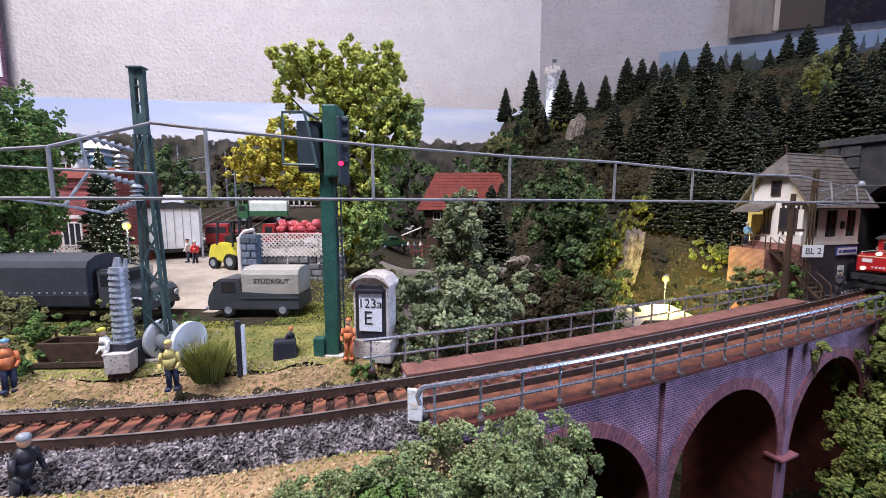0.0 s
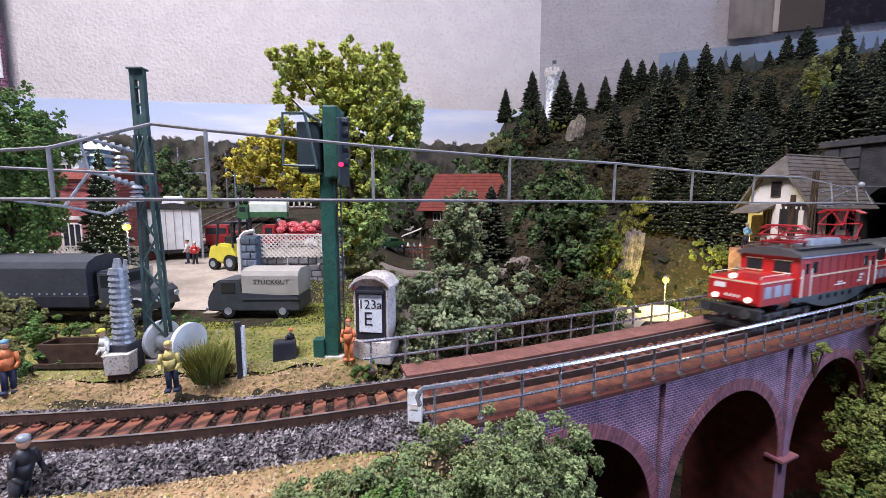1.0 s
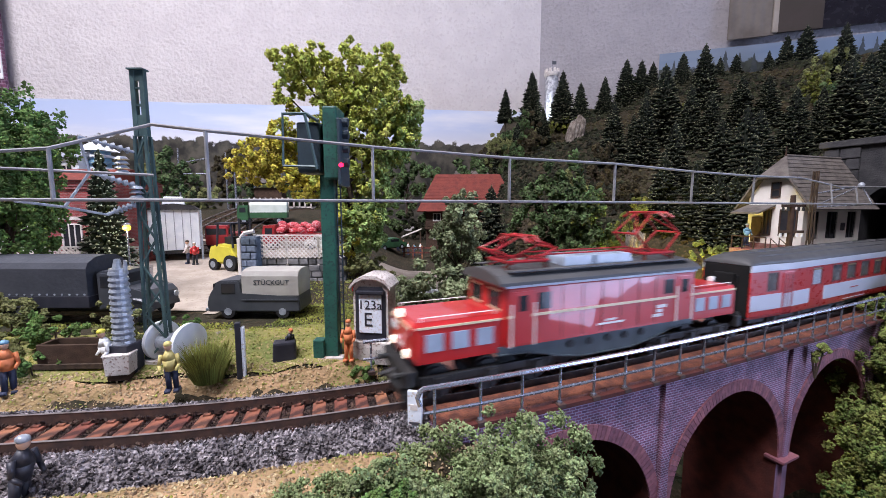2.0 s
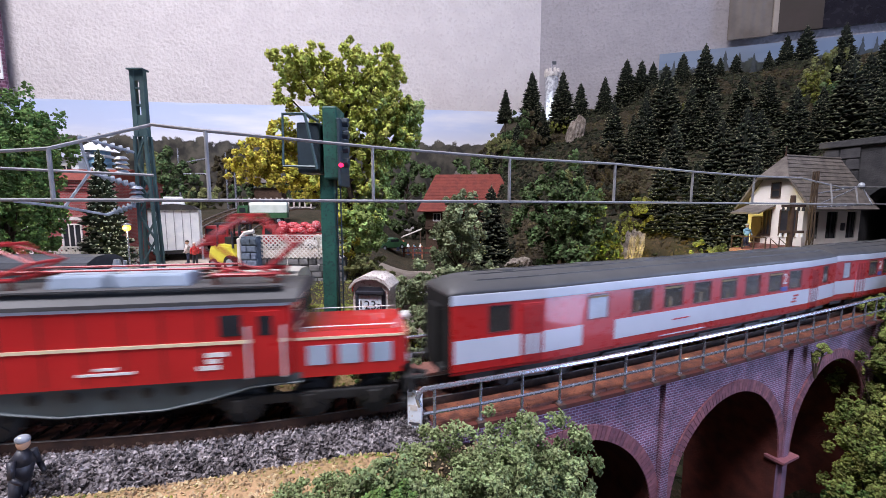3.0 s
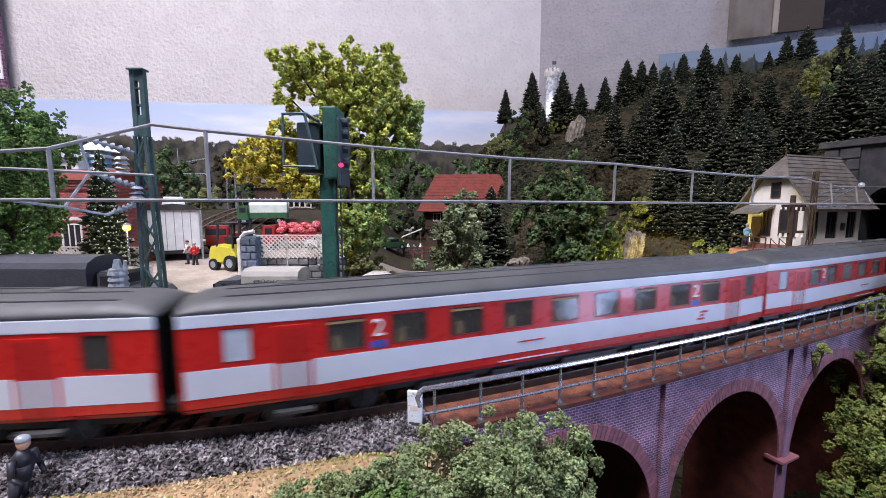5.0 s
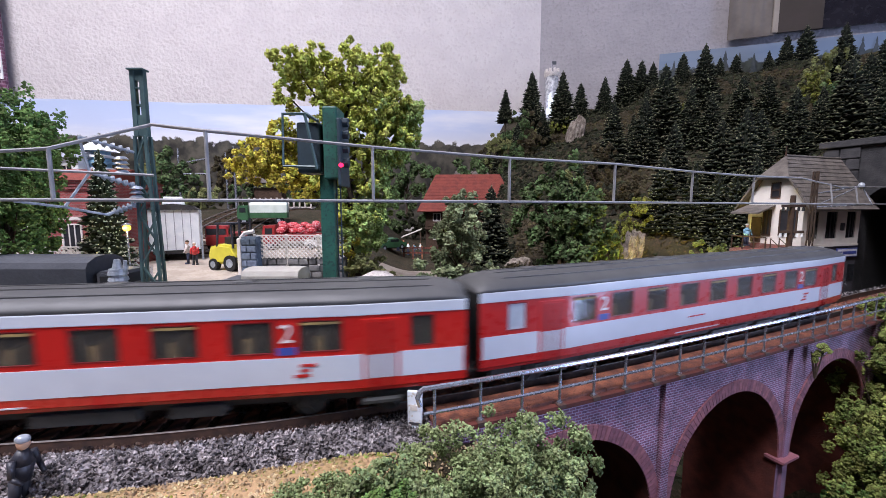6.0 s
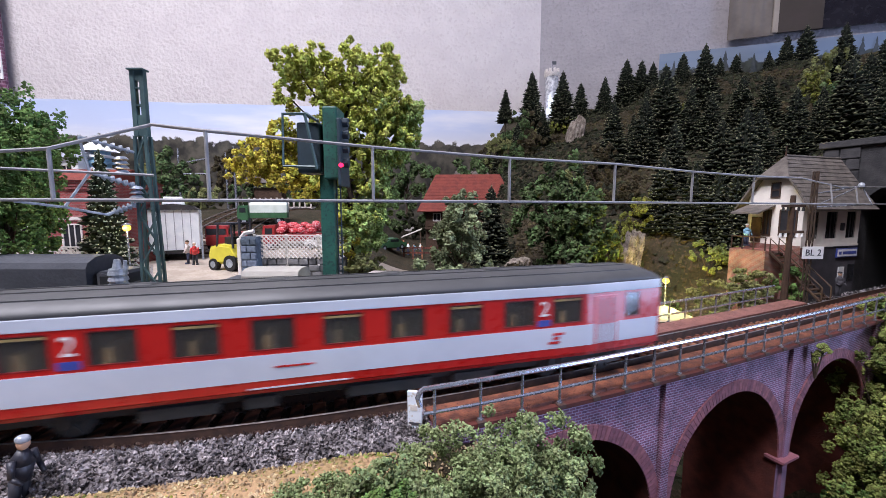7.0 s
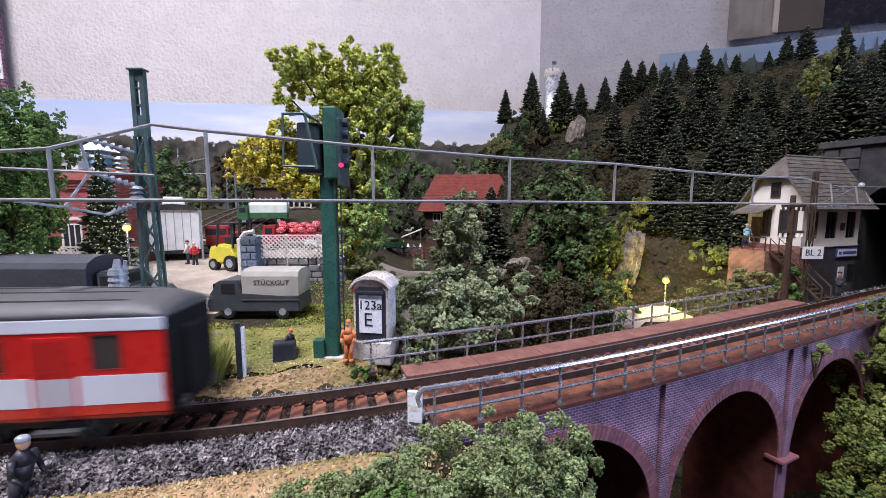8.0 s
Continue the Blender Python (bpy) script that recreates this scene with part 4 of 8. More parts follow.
def loco():
    L = 17.6
    h = L / 2
    t = thing("electric_locomotive", 0, 0, 0, label="red electric locomotive with cream line and low end hoods", category="locomotive")
    c = 5.2                                   # half the tall middle part
    # tall body with cabs
    bm = B()
    prof = [(-1.55, 1.75), (-1.55, 3.95), (-1.42, 4.2), (1.42, 4.2), (1.55, 3.95), (1.55, 1.75)]
    extrude(bm, prof, "x", -c, c)
    bmesh.ops.bevel(bm, geom=[e for e in bm.edges if abs(e.verts[0].co.x - e.verts[1].co.x) < 0.01], offset=0.08, segments=2, affect="EDGES")
    part("body", bm, LRED, t)
    prof = [(-1.62, 4.1), (-1.62, 4.22), (-1.2, 4.45), (-0.6, 4.56), (0, 4.6), (0.6, 4.56), (1.2, 4.45), (1.62, 4.22), (1.62, 4.1)]
    part("roof", extrude(B(), prof, "x", -c - 0.25, c + 0.25), ROOFG, t, "dark grey overhanging roof")
    for e in (-1, 1):
        # hood
        bm = extrude(B(), [(-1.35, 1.55), (-1.35, 2.8), (-1.22, 3.02), (1.22, 3.02), (1.35, 2.8), (1.35, 1.55)], "x", min(e * c, e * h), max(e * c, e * h))
        bmesh.ops.bevel(bm, geom=[ed for ed in bm.edges if all(abs(v.co.x - e * h) < 0.01 for v in ed.verts)], offset=0.18, segments=3, affect="EDGES")
        hood = part("hood", bm, LRED, t)
        for sgn in (-1, 1):
            for k in range(3):
                x = e * (c + 0.75 + 1.0 * k)
                g = part("grille", box(B(), x - 0.34, x + 0.34, sgn * 1.36 - 0.02, sgn * 1.36 + 0.02, 1.95, 2.6, 0.015), BLUEG, hood, "pale grey louvred grille")
            part("cream_line", box(B(), min(e * (c + 0.05), e * (h - 0.15)), max(e * (c + 0.05), e * (h - 0.15)), sgn * 1.35 - 0.02, sgn * 1.35 + 0.02, 2.79, 2.87), CREAM, hood)
            part("grab_rail", pipe(B(), [(e * (c + 0.3), sgn * 1.2, 3.02), (e * (c + 0.3), sgn * 1.2, 3.16), (e * (h - 0.4), sgn * 1.2, 3.16), (e * (h - 0.4), sgn * 1.2, 3.02)], 0.03), WHITEP, hood)
        part("cream_line", box(B(), e * h - 0.02, e * h + 0.02, -1.2, 1.2, 2.79, 2.87), CREAM, hood)
        lit = LAMP_ON if e < 0 else WHITEP
        for yy, zz in ((-0.85, 1.85), (0.85, 1.85), (0.0, 3.1)):
            bm = rod(B(), (e * (h - 0.1), yy, zz), (e * (h + 0.1), yy, zz), 0.16, n=12)
            rod(bm, (e * (h + 0.1), yy, zz), (e * (h + 0.11), yy, zz), 0.13, n=12)
            part("headlamp", bm, lit, hood, "round headlamp")
        bm = B()
        for k in range(4):
            box(bm, e * h - 0.03, e * h + 0.03, -0.42 + 0.22 * k, -0.3 + 0.22 * k, 1.9, 2.05)
        part("number_bars", bm, WHITEP, hood, "pale unreadable running number")
        part("plate", box(B(), e * h - 0.03, e * h + 0.035, 0.35, 0.95, 2.35, 2.65), WHITEP, hood, "white plate")
        # cab windows
        for yy in (-0.72, 0.72):
            w = part("window", box(B(), e * c - 0.03, e * c + 0.03, yy - 0.42, yy + 0.42, 3.15, 3.82, 0.02), GLASS, t)
            bm = B()
            for ya, yb, za, zb in ((yy - 0.47, yy + 0.47, 3.08, 3.15), (yy - 0.47, yy + 0.47, 3.82, 3.88)):
                box(bm, e * c - 0.04, e * c + 0.04, ya, yb, za, zb)
            part("frame", bm, CREAM, w)
        # buffer beam
        beam = part("buffer_beam", box(B(), min(e * (h - 0.1), e * (h + 0.25)), max(e * (h - 0.1), e * (h + 0.25)), -1.5, 1.5, 0.85, 1.4, 0.05), BLACK, t)
        for yy in (-1.0, 1.0):
            bm = rod(B(), (e * (h + 0.2), yy, 1.15), (e * (h + 0.6), yy, 1.15), 0.1, n=8)
            rod(bm, (e * (h + 0.58), yy, 1.15), (e * (h + 0.64), yy, 1.15), 0.26, n=14)
            part("buffer", bm, FRAMEG, beam)
        bm = box(B(), min(e * (h - 0.2), e * (h + 0.3)), max(e * (h - 0.2), e * (h + 0.3)), -1.3, 1.3, 0.25, 0.55, 0.03)
        rod(bm, (e * (h + 0.2), 0, 1.0), (e * (h + 0.8), 0, 0.85), 0.1, n=6)
        part("rail_guard", bm, BLACK, beam)
    for sgn in (-1, 1):
        y = sgn * 1.56
        part("cream_line", box(B(), -c + 0.1, c - 0.1, y - 0.02, y + 0.02, 2.86, 2.96), CREAM, t)
        part("gutter", box(B(), -c, c, sgn * 1.53 - 0.05, sgn * 1.53 + 0.05, 4.0, 4.1), PALE, t)
        for x in (-c + 0.75, c - 0.75):
            d = part("door", box(B(), x - 0.42, x + 0.42, y - 0.03, y + 0.03, 1.8, 3.85, 0.02), LRED, t)
            part("window", box(B(), x - 0.2, x + 0.2, y + sgn * 0.03 - 0.015, y + sgn * 0.03 + 0.015, 3.1, 3.7), GLASS, d)
            bm = B()
            for k in (-0.52, 0.52):
                rod(bm, (x + k, y + sgn * 0.06, 1.75), (x + k, y + sgn * 0.06, 3.4), 0.035, n=6)
            part("grab_rail", bm, WHITEP, d)
        for x in (-c + 1.75, c - 1.75):
            w = part("window", box(B(), x - 0.3, x + 0.3, y - 0.02, y + 0.025, 3.1, 3.75, 0.015), GLASS, t)
        for k in range(6):
            x = -2.6 + k * 1.04
            part("panel_seam", box(B(), x - 0.015, x + 0.015, y - 0.01, y + 0.015, 1.85, 3.95), SOFFIT, t)
        bm = B()
        for dx, dz, w in ((0.12, 0.2, 0.6), (0.0, 0.0, 0.35), (-0.12, -0.2, 0.6)):
            box(bm, 2.9 + dx - w / 2, 2.9 + dx + w / 2, y - 0.01, y + 0.022, 2.35 + dz - 0.07, 2.35 + dz + 0.07)
        part("emblem", bm, WHITEP, t, "white emblem")
        part("number_bars", box(B(), -0.75, 0.75, y - 0.01, y + 0.022, 2.1, 2.18), WHITEP, t, "pale unreadable lettering")
        part("number_bars", box(B(), -0.3, 0.3, y - 0.01, y + 0.022, 2.25, 2.33), WHITEP, t, "pale unreadable lettering")
    # bowed underframe
    bm = B()
    prof = [(-c - 0.2, 1.75), (-c - 0.2, 1.45), (-c + 1.2, 1.4), (-2.6, 1.05), (-1.4, 0.85), (1.4, 0.85), (2.6, 1.05), (c - 1.2, 1.4), (c + 0.2, 1.45), (c + 0.2, 1.75)]
    extrude(bm, prof, "y", -1.4, 1.4)
    part("underframe", bm, LGREEN, t, "grey-green bowed frame")
    for sgn in (-1, 1):
        part("handrail", pipe(B(), [(x, sgn * 1.42, z) for x, z in prof[1:-1]], 0.04), LGREEN, t)
        for k in range(5):
            part("cable_loop", rod(B(), (-2 + k, sgn * 1.4, 1.45), (-2 + k, sgn * 1.46, 1.45), 0.16, n=10), BLACK, t)
    # roof gear
    for x, w in ((-0.9, 1.0), (0.75, 1.3)):
        part("roof_cover", box(B(), x - w, x + w, -0.75, 0.75, 4.5, 4.95, 0.08, 0.92), BLUEG, t, "pale blue-grey roof cover")
    for sgn in (-1, 1):
        part("walkway", box(B(), -c + 0.3, c - 0.3, sgn * 1.2 - 0.18, sgn * 1.2 + 0.18, 4.55, 4.6), ROOFG, t)
        part("roof_line", pipe(B(), [(-c + 0.5, sgn * 0.5, 4.62), (-3, sgn * 0.5, 5.05), (3, sgn * 0.5, 5.05), (c - 0.5, sgn * 0.5, 4.62)], 0.04), PANTO, t)
    for x in (-2.2, 2.2):
        bm = B()
        for k in range(4):
            rod(bm, (x, 0.2, 4.58 + k * 0.12), (x, 0.2, 4.66 + k * 0.12), 0.2, 0.12, n=10)
        part("insulator", bm, BROWN, t)
    for x0, up in ((-3.7, 0.85), (3.7, 1.75)):
        p = part("pantograph", pipe(B(), [(x0 - 0.95, -0.75, 4.85), (x0 + 0.95, -0.75, 4.85), (x0 + 0.95, 0.75, 4.85), (x0 - 0.95, 0.75, 4.85), (x0 - 0.95, -0.75, 4.85)], 0.07), PANTO, t, "red diamond pantograph")
        for sx in (-1, 1):
            for sy in (-1, 1):
                part("foot", rod(B(), (x0 + sx * 0.9, sy * 0.7, 4.5), (x0 + sx * 0.9, sy * 0.7, 4.85), 0.11, 0.07), BROWN, p)
        z0, zm, zt = 4.9, 4.9 + up * 0.5, 4.95 + up
        wide = 1.45
        bm = B()
        for sy in (-0.7, 0.7):
            for sx in (-1, 1):
                rod(bm, (x0 + sx * 0.45, sy, z0), (x0 + sx * wide, sy * 0.9, zm), 0.05, n=6)
                rod(bm, (x0 + sx * wide, sy * 0.9, zm), (x0 + sx * 0.25, sy * 0.6, zt), 0.04, n=6)
        for sx in (-1, 1):
            rod(bm, (x0 + sx * wide, -0.63, zm), (x0 + sx * wide, 0.63, zm), 0.05, n=6)
            rod(bm, (x0 + sx * wide, -0.63, zm), (x0 + sx * 0.25, 0.42, zt), 0.03, n=6)
        part("arm", bm, PANTO, p)
        bm = B()
        for sx in (-0.25, 0.25):
            pipe(bm, [(x0 + sx, -1.15, zt - 0.18), (x0 + sx, -0.8, zt + 0.04), (x0 + sx, 0.8, zt + 0.04), (x0 + sx, 1.15, zt - 0.18)], 0.06)
        part("contact_strip", bm, PANTO, p)
    for x in (-5.6, 5.6):
        bogie(x, t, 4.2, 0.6, 3, 1.2, 0.72)
    return t


TRAIN = [(loco(), 58.24 + 8.35, 5.6), (coach(True), 90.15, 9.3)]
second_coach = coach(False)
TRAIN.append((second_coach, 117.2, 9.3))
third_coach = coach(False)
TRAIN.append((third_coach, 144.45, 9.3))
tagged(third_coach, "last red and pale grey coach with dark roof")
for yy in (1.0,):
    part("tail_lamp", rod(B(), (13.3, yy, 3.55), (13.42, yy, 3.55), 0.12, n=10), LAMP_ON, third_coach, "lit end lamp")


def travelled(t):
    """Centimetres that the train has run; it comes out of the tunnel slowly, then speeds up."""
    return 17.07 * t + 0.073 * t * t - 0.468 * math.log(1 + math.exp((1.62 - t) / 0.12))


def motions():
    for ob, s0, pivot in TRAIN:
        rows = []
        for i in range(81):
            tt = i / 10
            s = s0 - travelled(tt)
            a, _ = line(s - pivot)
            b, _ = line(s + pivot)
            m = (a + b) / 2
            rows.append((tt, pose(m[0] * U, m[1] * U, 0, 0, 0, math.degrees(math.atan2(b[1] - a[1], b[0] - a[0])))))
        walk(ob, rows)
    for ob, x, z, r in WHEELS:
        walk(ob, [(k / 30, pose(x * U, 0, z * U, 0, -math.degrees(travelled(k / 30) / r), 0)) for k in range(241)])


# ---- trees and bushes ----
def build_verges():
    """Strips of straw-coloured turf along both edges of the ballast."""
    for lo, hi, s0, s1, mat, lab in ((-9.0, -2.75, -8, 22.5, TURF, "straw-coloured turf verge beside the ballast"), (2.55, 3.4, -8, 23.0, TURF, "straw-coloured turf verge beside the ballast"), (3.4, 6.6, -8, 23.2, MOSSTURF, "mossy yellow-green turf before the yard")):
        bm = B()
        rows = []
        for i in range(70):
            s = s0 + (s1 - s0) * i / 69
            w = 0.5 * noise.noise((s * 0.5, lo, 0))
            row = []
            for k in range(16):
                o = lo + (hi - lo) * k / 15 + (w if k in (0, 15) else 0)
                p = beside(s, -o)
                row.append(bm.verts.new((p[0], p[1], height(p[0], p[1]) + 0.045)))
            rows.append(row)
        for a, b in zip(rows, rows[1:]):
            for k in range(15):
                bm.faces.new((a[k], a[k + 1], b[k + 1], b[k]))
        tagged(link("verge", bm, mat, smooth=True), lab, "verge", kind="structure")


TURF = material("straw_turf", (0.42, 0.27, 0.15), (0.26, 0.185, 0.085), 1.6, 0.95, bump=1.0, spots=(0.2, 0.15, 0.06))
MOSSTURF = material("mossy_turf", (0.26, 0.235, 0.075), (0.15, 0.16, 0.05), 1.2, 0.95, bump=1.0, spots=(0.34, 0.25, 0.12))
build_verges()


LOBES = ((-3.9, 16.1, 1.3), (-1.7, 15.9, 1.6), (0.9, 15.9, 1.7), (3.3, 16.1, 1.3), (-4.9, 14.2, 1.0), (-1.1, 13.8, 1.5), (2.4, 13.6, 2.0), (4.6, 12.7, 1.4), (5.0, 11.0, 1.0), (3.5, 10.5, 1.7), (1.2, 11.0, 1.7), (-1.6, 11.2, 1.5), (-4.8, 11.0, 1.2), (-6.6, 9.6, 1.3), (-8.1, 8.3, 1.0), (-5.3, 8.3, 1.4), (-3.3, 7.4, 1.4), (-1.2, 8.1, 1.5), (1.6, 7.9, 1.6), (-0.4, 5.6, 1.4), (1.8, 4.7, 1.4), (3.4, 6.3, 0.8), (-0.2, 2.9, 1.4), (1.6, 3.1, 1.3), (0.6, 4.2, 1.4))


def build_plants():
    lobed_tree(-7.6, 32, 1.5, LOBES, 46000, 0.145, 11, "large yellow-green deciduous tree with ragged crown")
    foliage_tree("deciduous_tree", -25.3, 22.6, 1.5, 3.3, 3.0, 5.4, 2.7, LEAF_GRN, 26000, 0.11, 12, "dense green deciduous tree beside the brick building", 16)
    foliage_tree("deciduous_tree", 12.6, 42, -3, 5.2, 4.5, 7.8, 1.5, LEAF_DRK, 14000, 0.25, 13, "tall dark green deciduous tree above the valley", 20)
    foliage_tree("deciduous_tree", 1.4, 33, -1.0, 2.9, 2.6, 4.0, 1.6, LEAF_SAGE, 9000, 0.15, 14, "sage-green young deciduous tree", 12)
    foliage_tree("deciduous_tree", 1.5, 78, 2, 8, 4, 7, 3, LEAF_DRK, 4000, 0.4, 15, "dark deciduous trees behind the red-roofed house", 16)
    foliage_tree("deciduous_tree", -47, 66, 5, 4.2, 4, 5.2, 3, LEAF_DRK, 2500, 0.32, 16, "sparse dark tree by the station", 14)
    foliage_tree("deciduous_tree", -67, 70, 5, 5.5, 4, 6.0, 3, LEAF_OLV, 2200, 0.34, 17, "sparse olive tree beyond the brick building", 14)
    bush(0.8, 20.5, -0.6, 4.2, 2.6, 2.9, LEAF_SAGE, 14000, 0.12, 21, "sage-green bush at the viaduct's end", 16)
    bush(9.0, 33, -7, 5.0, 4.0, 5.5, LEAF_BRN, 11000, 0.14, 22, "brown dry bush in the valley", 16)
    bush(14.5, 36, -6, 4.0, 4.0, 4.5, LEAF_DRK, 7000, 0.14, 23, "dark green bush in the valley", 12)
    bush(0.9, 10.0, -2.0, 2.6, 1.7, 2.4, LEAF_FG, 26000, 0.05, 24, "grey-green foam bush at the layout's edge", 18)
    bush(-1.9, 8.5, -1.5, 2.3, 1.4, 1.7, LEAF_FG, 16000, 0.048, 25, "fresh green foam bush at the layout's edge", 14)
    bush(2.9, 10.1, -2.4, 1.6, 1.3, 2.4, LEAF_FG, 12000, 0.05, 26, "grey-green foam bush below the viaduct", 12)
    bush(28.0, 23.6, -6.2, 3.2, 2.4, 3.6, LEAF_IVY, 9000, 0.11, 27, "bright olive ivy-like bush beside the last arch", 20)
    bush(29.5, 24.6, -3.6, 2.6, 2.0, 2.9, LEAF_IVY, 7000, 0.11, 28, "bright olive ivy-like bush beside the track", 16)
    bush(25.6, 21.4, -10.5, 3.2, 2.4, 4.4, LEAF_IVY, 10000, 0.11, 29, "bright olive bush on the valley's slope", 20)
    bush(27.0, 21.2, -14.5, 4.0, 3.0, 5.0, LEAF_GRN, 7000, 0.12, 32, "green bush low on the valley's slope", 16)
    bush(-1.1, 7.8, -0.7, 1.15, 0.9, 1.3, LEAF_GRN, 9000, 0.042, 36, "fresh green foam tuft at the layout's edge", 10)
    bush(-3.2, 8.3, -0.9, 1.3, 0.8, 1.0, LEAF_FG, 7000, 0.045, 37, "low grey-green tuft at the layout's edge", 9)
    for i, (x, y, rx, rz) in enumerate(((26.2, 37.0, 2.2, 2.0), (28.2, 40.5, 2.2, 2.2), (19.5, 43.5, 2.4, 3.0), (25.5, 41.8, 1.8, 1.8), (17.5, 40.0, 2.4, 3.2), (30.5, 44.0, 2.0, 2.0))):
        bush(x, y, height(x, y) - 0.3, rx, rx * 0.8, rz, (LEAF_OLV, LEAF_IVY, LEAF_OLV, LEAF_DRK)[i % 4], 3200, 0.11, 100 + i, "olive shrub on the valley's far slope", 8)
    for i, (x, y, z, rx, rz) in enumerate(((21.6, 46.5, 5.0, 1.9, 2.6), (23.3, 47.5, 7.0, 2.0, 2.6), (20.6, 46.0, 1.5, 1.5, 2.6), (25.2, 49.0, 8.6, 1.8, 2.0), (66, 67, 25.0, 3.0, 4.5), (28, 88, 26.2, 2.2, 2.6), (22.5, 86, 25.0, 2.6, 3.0), (58, 62, 24.0, 2.6, 3.0), (42, 70, 23.0, 2.6, 2.4))):
        bush(x, y, min(z, height(x, y) + 1.2), rx, rx * 0.8, rz, LEAF_MOSSY, 2800, 0.16, 140 + i, "yellow-green mossy growth on the hillside", 8)
    for i, (x, y, rx, rz) in enumerate(((-2.3, 16.9, 0.9, 0.8), (-3.3, 16.7, 0.7, 0.6), (-1.2, 17.6, 1.2, 1.2))):
        bush(x, y, height(x, y) - 0.1, rx, 0.6, rz, (LEAF_OLV, LEAF_GRN, LEAF_SAGE)[i], 1800, 0.07, 180 + i, "low scrub at the foot of the booth", 7)
    ivy = beside(46.2, 2.85)
    bush(ivy[0], ivy[1], -1.6, 0.7, 0.3, 1.0, LEAF_IVY, 700, 0.1, 33, "ivy tuft hanging on the viaduct", 6)
    bush(31.5, 27.2, -1.0, 1.6, 0.8, 1.0, LEAF_GRN, 1200, 0.14, 34, "green scrub beside the track", 7)
    bush(24.5, 31.5, -2.4, 3.6, 2.2, 2.6, LEAF_OLV, 7000, 0.1, 30, "olive bush below the signal box", 12)
    bush(28.3, 30.6, -0.5, 1.3, 1.2, 1.9, LEAF_GRN, 1400, 0.15, 31, "small green bush beside the signal box", 8)
    for i, (x, y, rx, rz) in enumerate(((-19.5, 16.6, 2.0, 1.0), (-17.6, 17.2, 1.6, 1.1), (-15.6, 18.4, 1.8, 1.3), (-17.0, 15.6, 1.2, 0.7), (-20.5, 18.0, 2.0, 1.4), (-12.4, 18.2, 1.0, 0.8), (-13.9, 16.9, 1.0, 0.9))):
        bush(x, y, height(x, y) - 0.2, rx, 1.0, rz * 1.15, LEAF_GRN if i % 2 else LEAF_OLV, 2600, 0.07, 40 + i, "low green scrub before the parked lorry", 7)
    for i, (x, y, rx, rz) in enumerate(((10.5, 93, 5.0, 6.5), (13.0, 86, 4.5, 5.0), (17.5, 82, 4.0, 5.0), (17.0, 91, 4.0, 5.0), (21.5, 86, 3.0, 3.5), (9.5, 84, 3.5, 4.0), (13.5, 78, 3.5, 5.0), (20.0, 60, 3.0, 4.0), (24.5, 62, 3.2, 4.5), (57, 58, 3.0, 4.5), (62, 66, 4.0, 5.0), (23.5, 52, 3.0, 4.0), (16.8, 47, 2.5, 3.2), (7.5, 88, 4.0, 5.5), (11.5, 92, 4.0, 5.5), (4.5, 86, 4.0, 4.5))):
        bush(x, y, height(x, y) - 0.5, rx, rx * 0.8, rz, (LEAF_DRK, LEAF_OLV, LEAF_BRN)[i % 3], 3000, 0.2, 60 + i, "dense shrub on the wooded hillside", 9)
    # spruces: place, height of the tip, own height
    near = ((14.9, 96, 35.0, 7.3), (21.1, 96, 39.1, 11.4), (26.6, 89.9, 37.2, 11.2), (32.7, 96, 36.6, 8.6), (38.4, 96, 37.9, 9.6), (43.4, 96, 41.9, 11.6), (46.9, 96, 41.6, 10.9), (49.6, 96, 41.3, 10.6), (28.4, 66.7, 24.8, 10.1), (32.3, 64.2, 24.6, 10.1),
            (37.2, 67.8, 30.9, 12.8), (56.6, 96, 43.2, 9.2), (39.3, 63.8, 26.4, 9.6), (47.8, 74.3, 36.8, 11.4), (31.3, 54.0, 18.6, 9.2), (35.1, 50.3, 18.3, 9.4), (46.6, 63.0, 27.5, 8.4), (36.7, 48.5, 19.4, 10.9), (80.7, 96, 47.3, 13.6), (85.1, 96, 49.6, 15.6))
    slope = ((48.1, 54.8, 23.3, 8.5), (54.0, 53.7, 27.0, 10.8), (65.5, 66.7, 36.9, 10.8), (62.1, 57.2, 31.0, 10.7), (26.7, 47.7, 13.5, 8.8), (29.0, 45.3, 12.3, 8.1), (30.4, 43.4, 11.1, 8.1), (31.5, 41.9, 11.6, 9.0), (34.9, 44.1, 13.0, 8.1), (41.3, 61.9, 24.8, 8.5))
    more = ((43.3, 54.7, 20.5, 7.5), (50.2, 62.4, 27.4, 7.6), (51.7, 54.9, 23.5, 7.5), (59.7, 56.9, 28.7, 9.2), (21.0, 84.4, 27.8, 6.4), (15.6, 83.8, 24.8, 8.1), (13.3, 88.2, 24.0, 8.6), (33.4, 70.2, 23.4, 5.8), (55.3, 50.5, 23.6, 8.9), (6.0, 48.7, 9.9, 10.2))
    for i, (x, y, top, h) in enumerate(near + slope + more):
        spruce(x, y, top, h * (1.12 if h > 6 else 1.0), i + 3)
    rs = random.Random(21)
    for i in range(9):
        x = 44 + i * 5.2
        y = rs.uniform(86, 93)
        spruce(x, y, height(x, y) + rs.uniform(4.0, 6.0), rs.uniform(7, 9), i + 50)
    slim = spruce(-22.5, 26, 11.0, 8.5, 2, True, "frosted green spruce beside the yard fence")
    slim.scale = (0.72, 0.72, 1)
    # far belt of trees behind the station
    rb = np.random.default_rng(77)
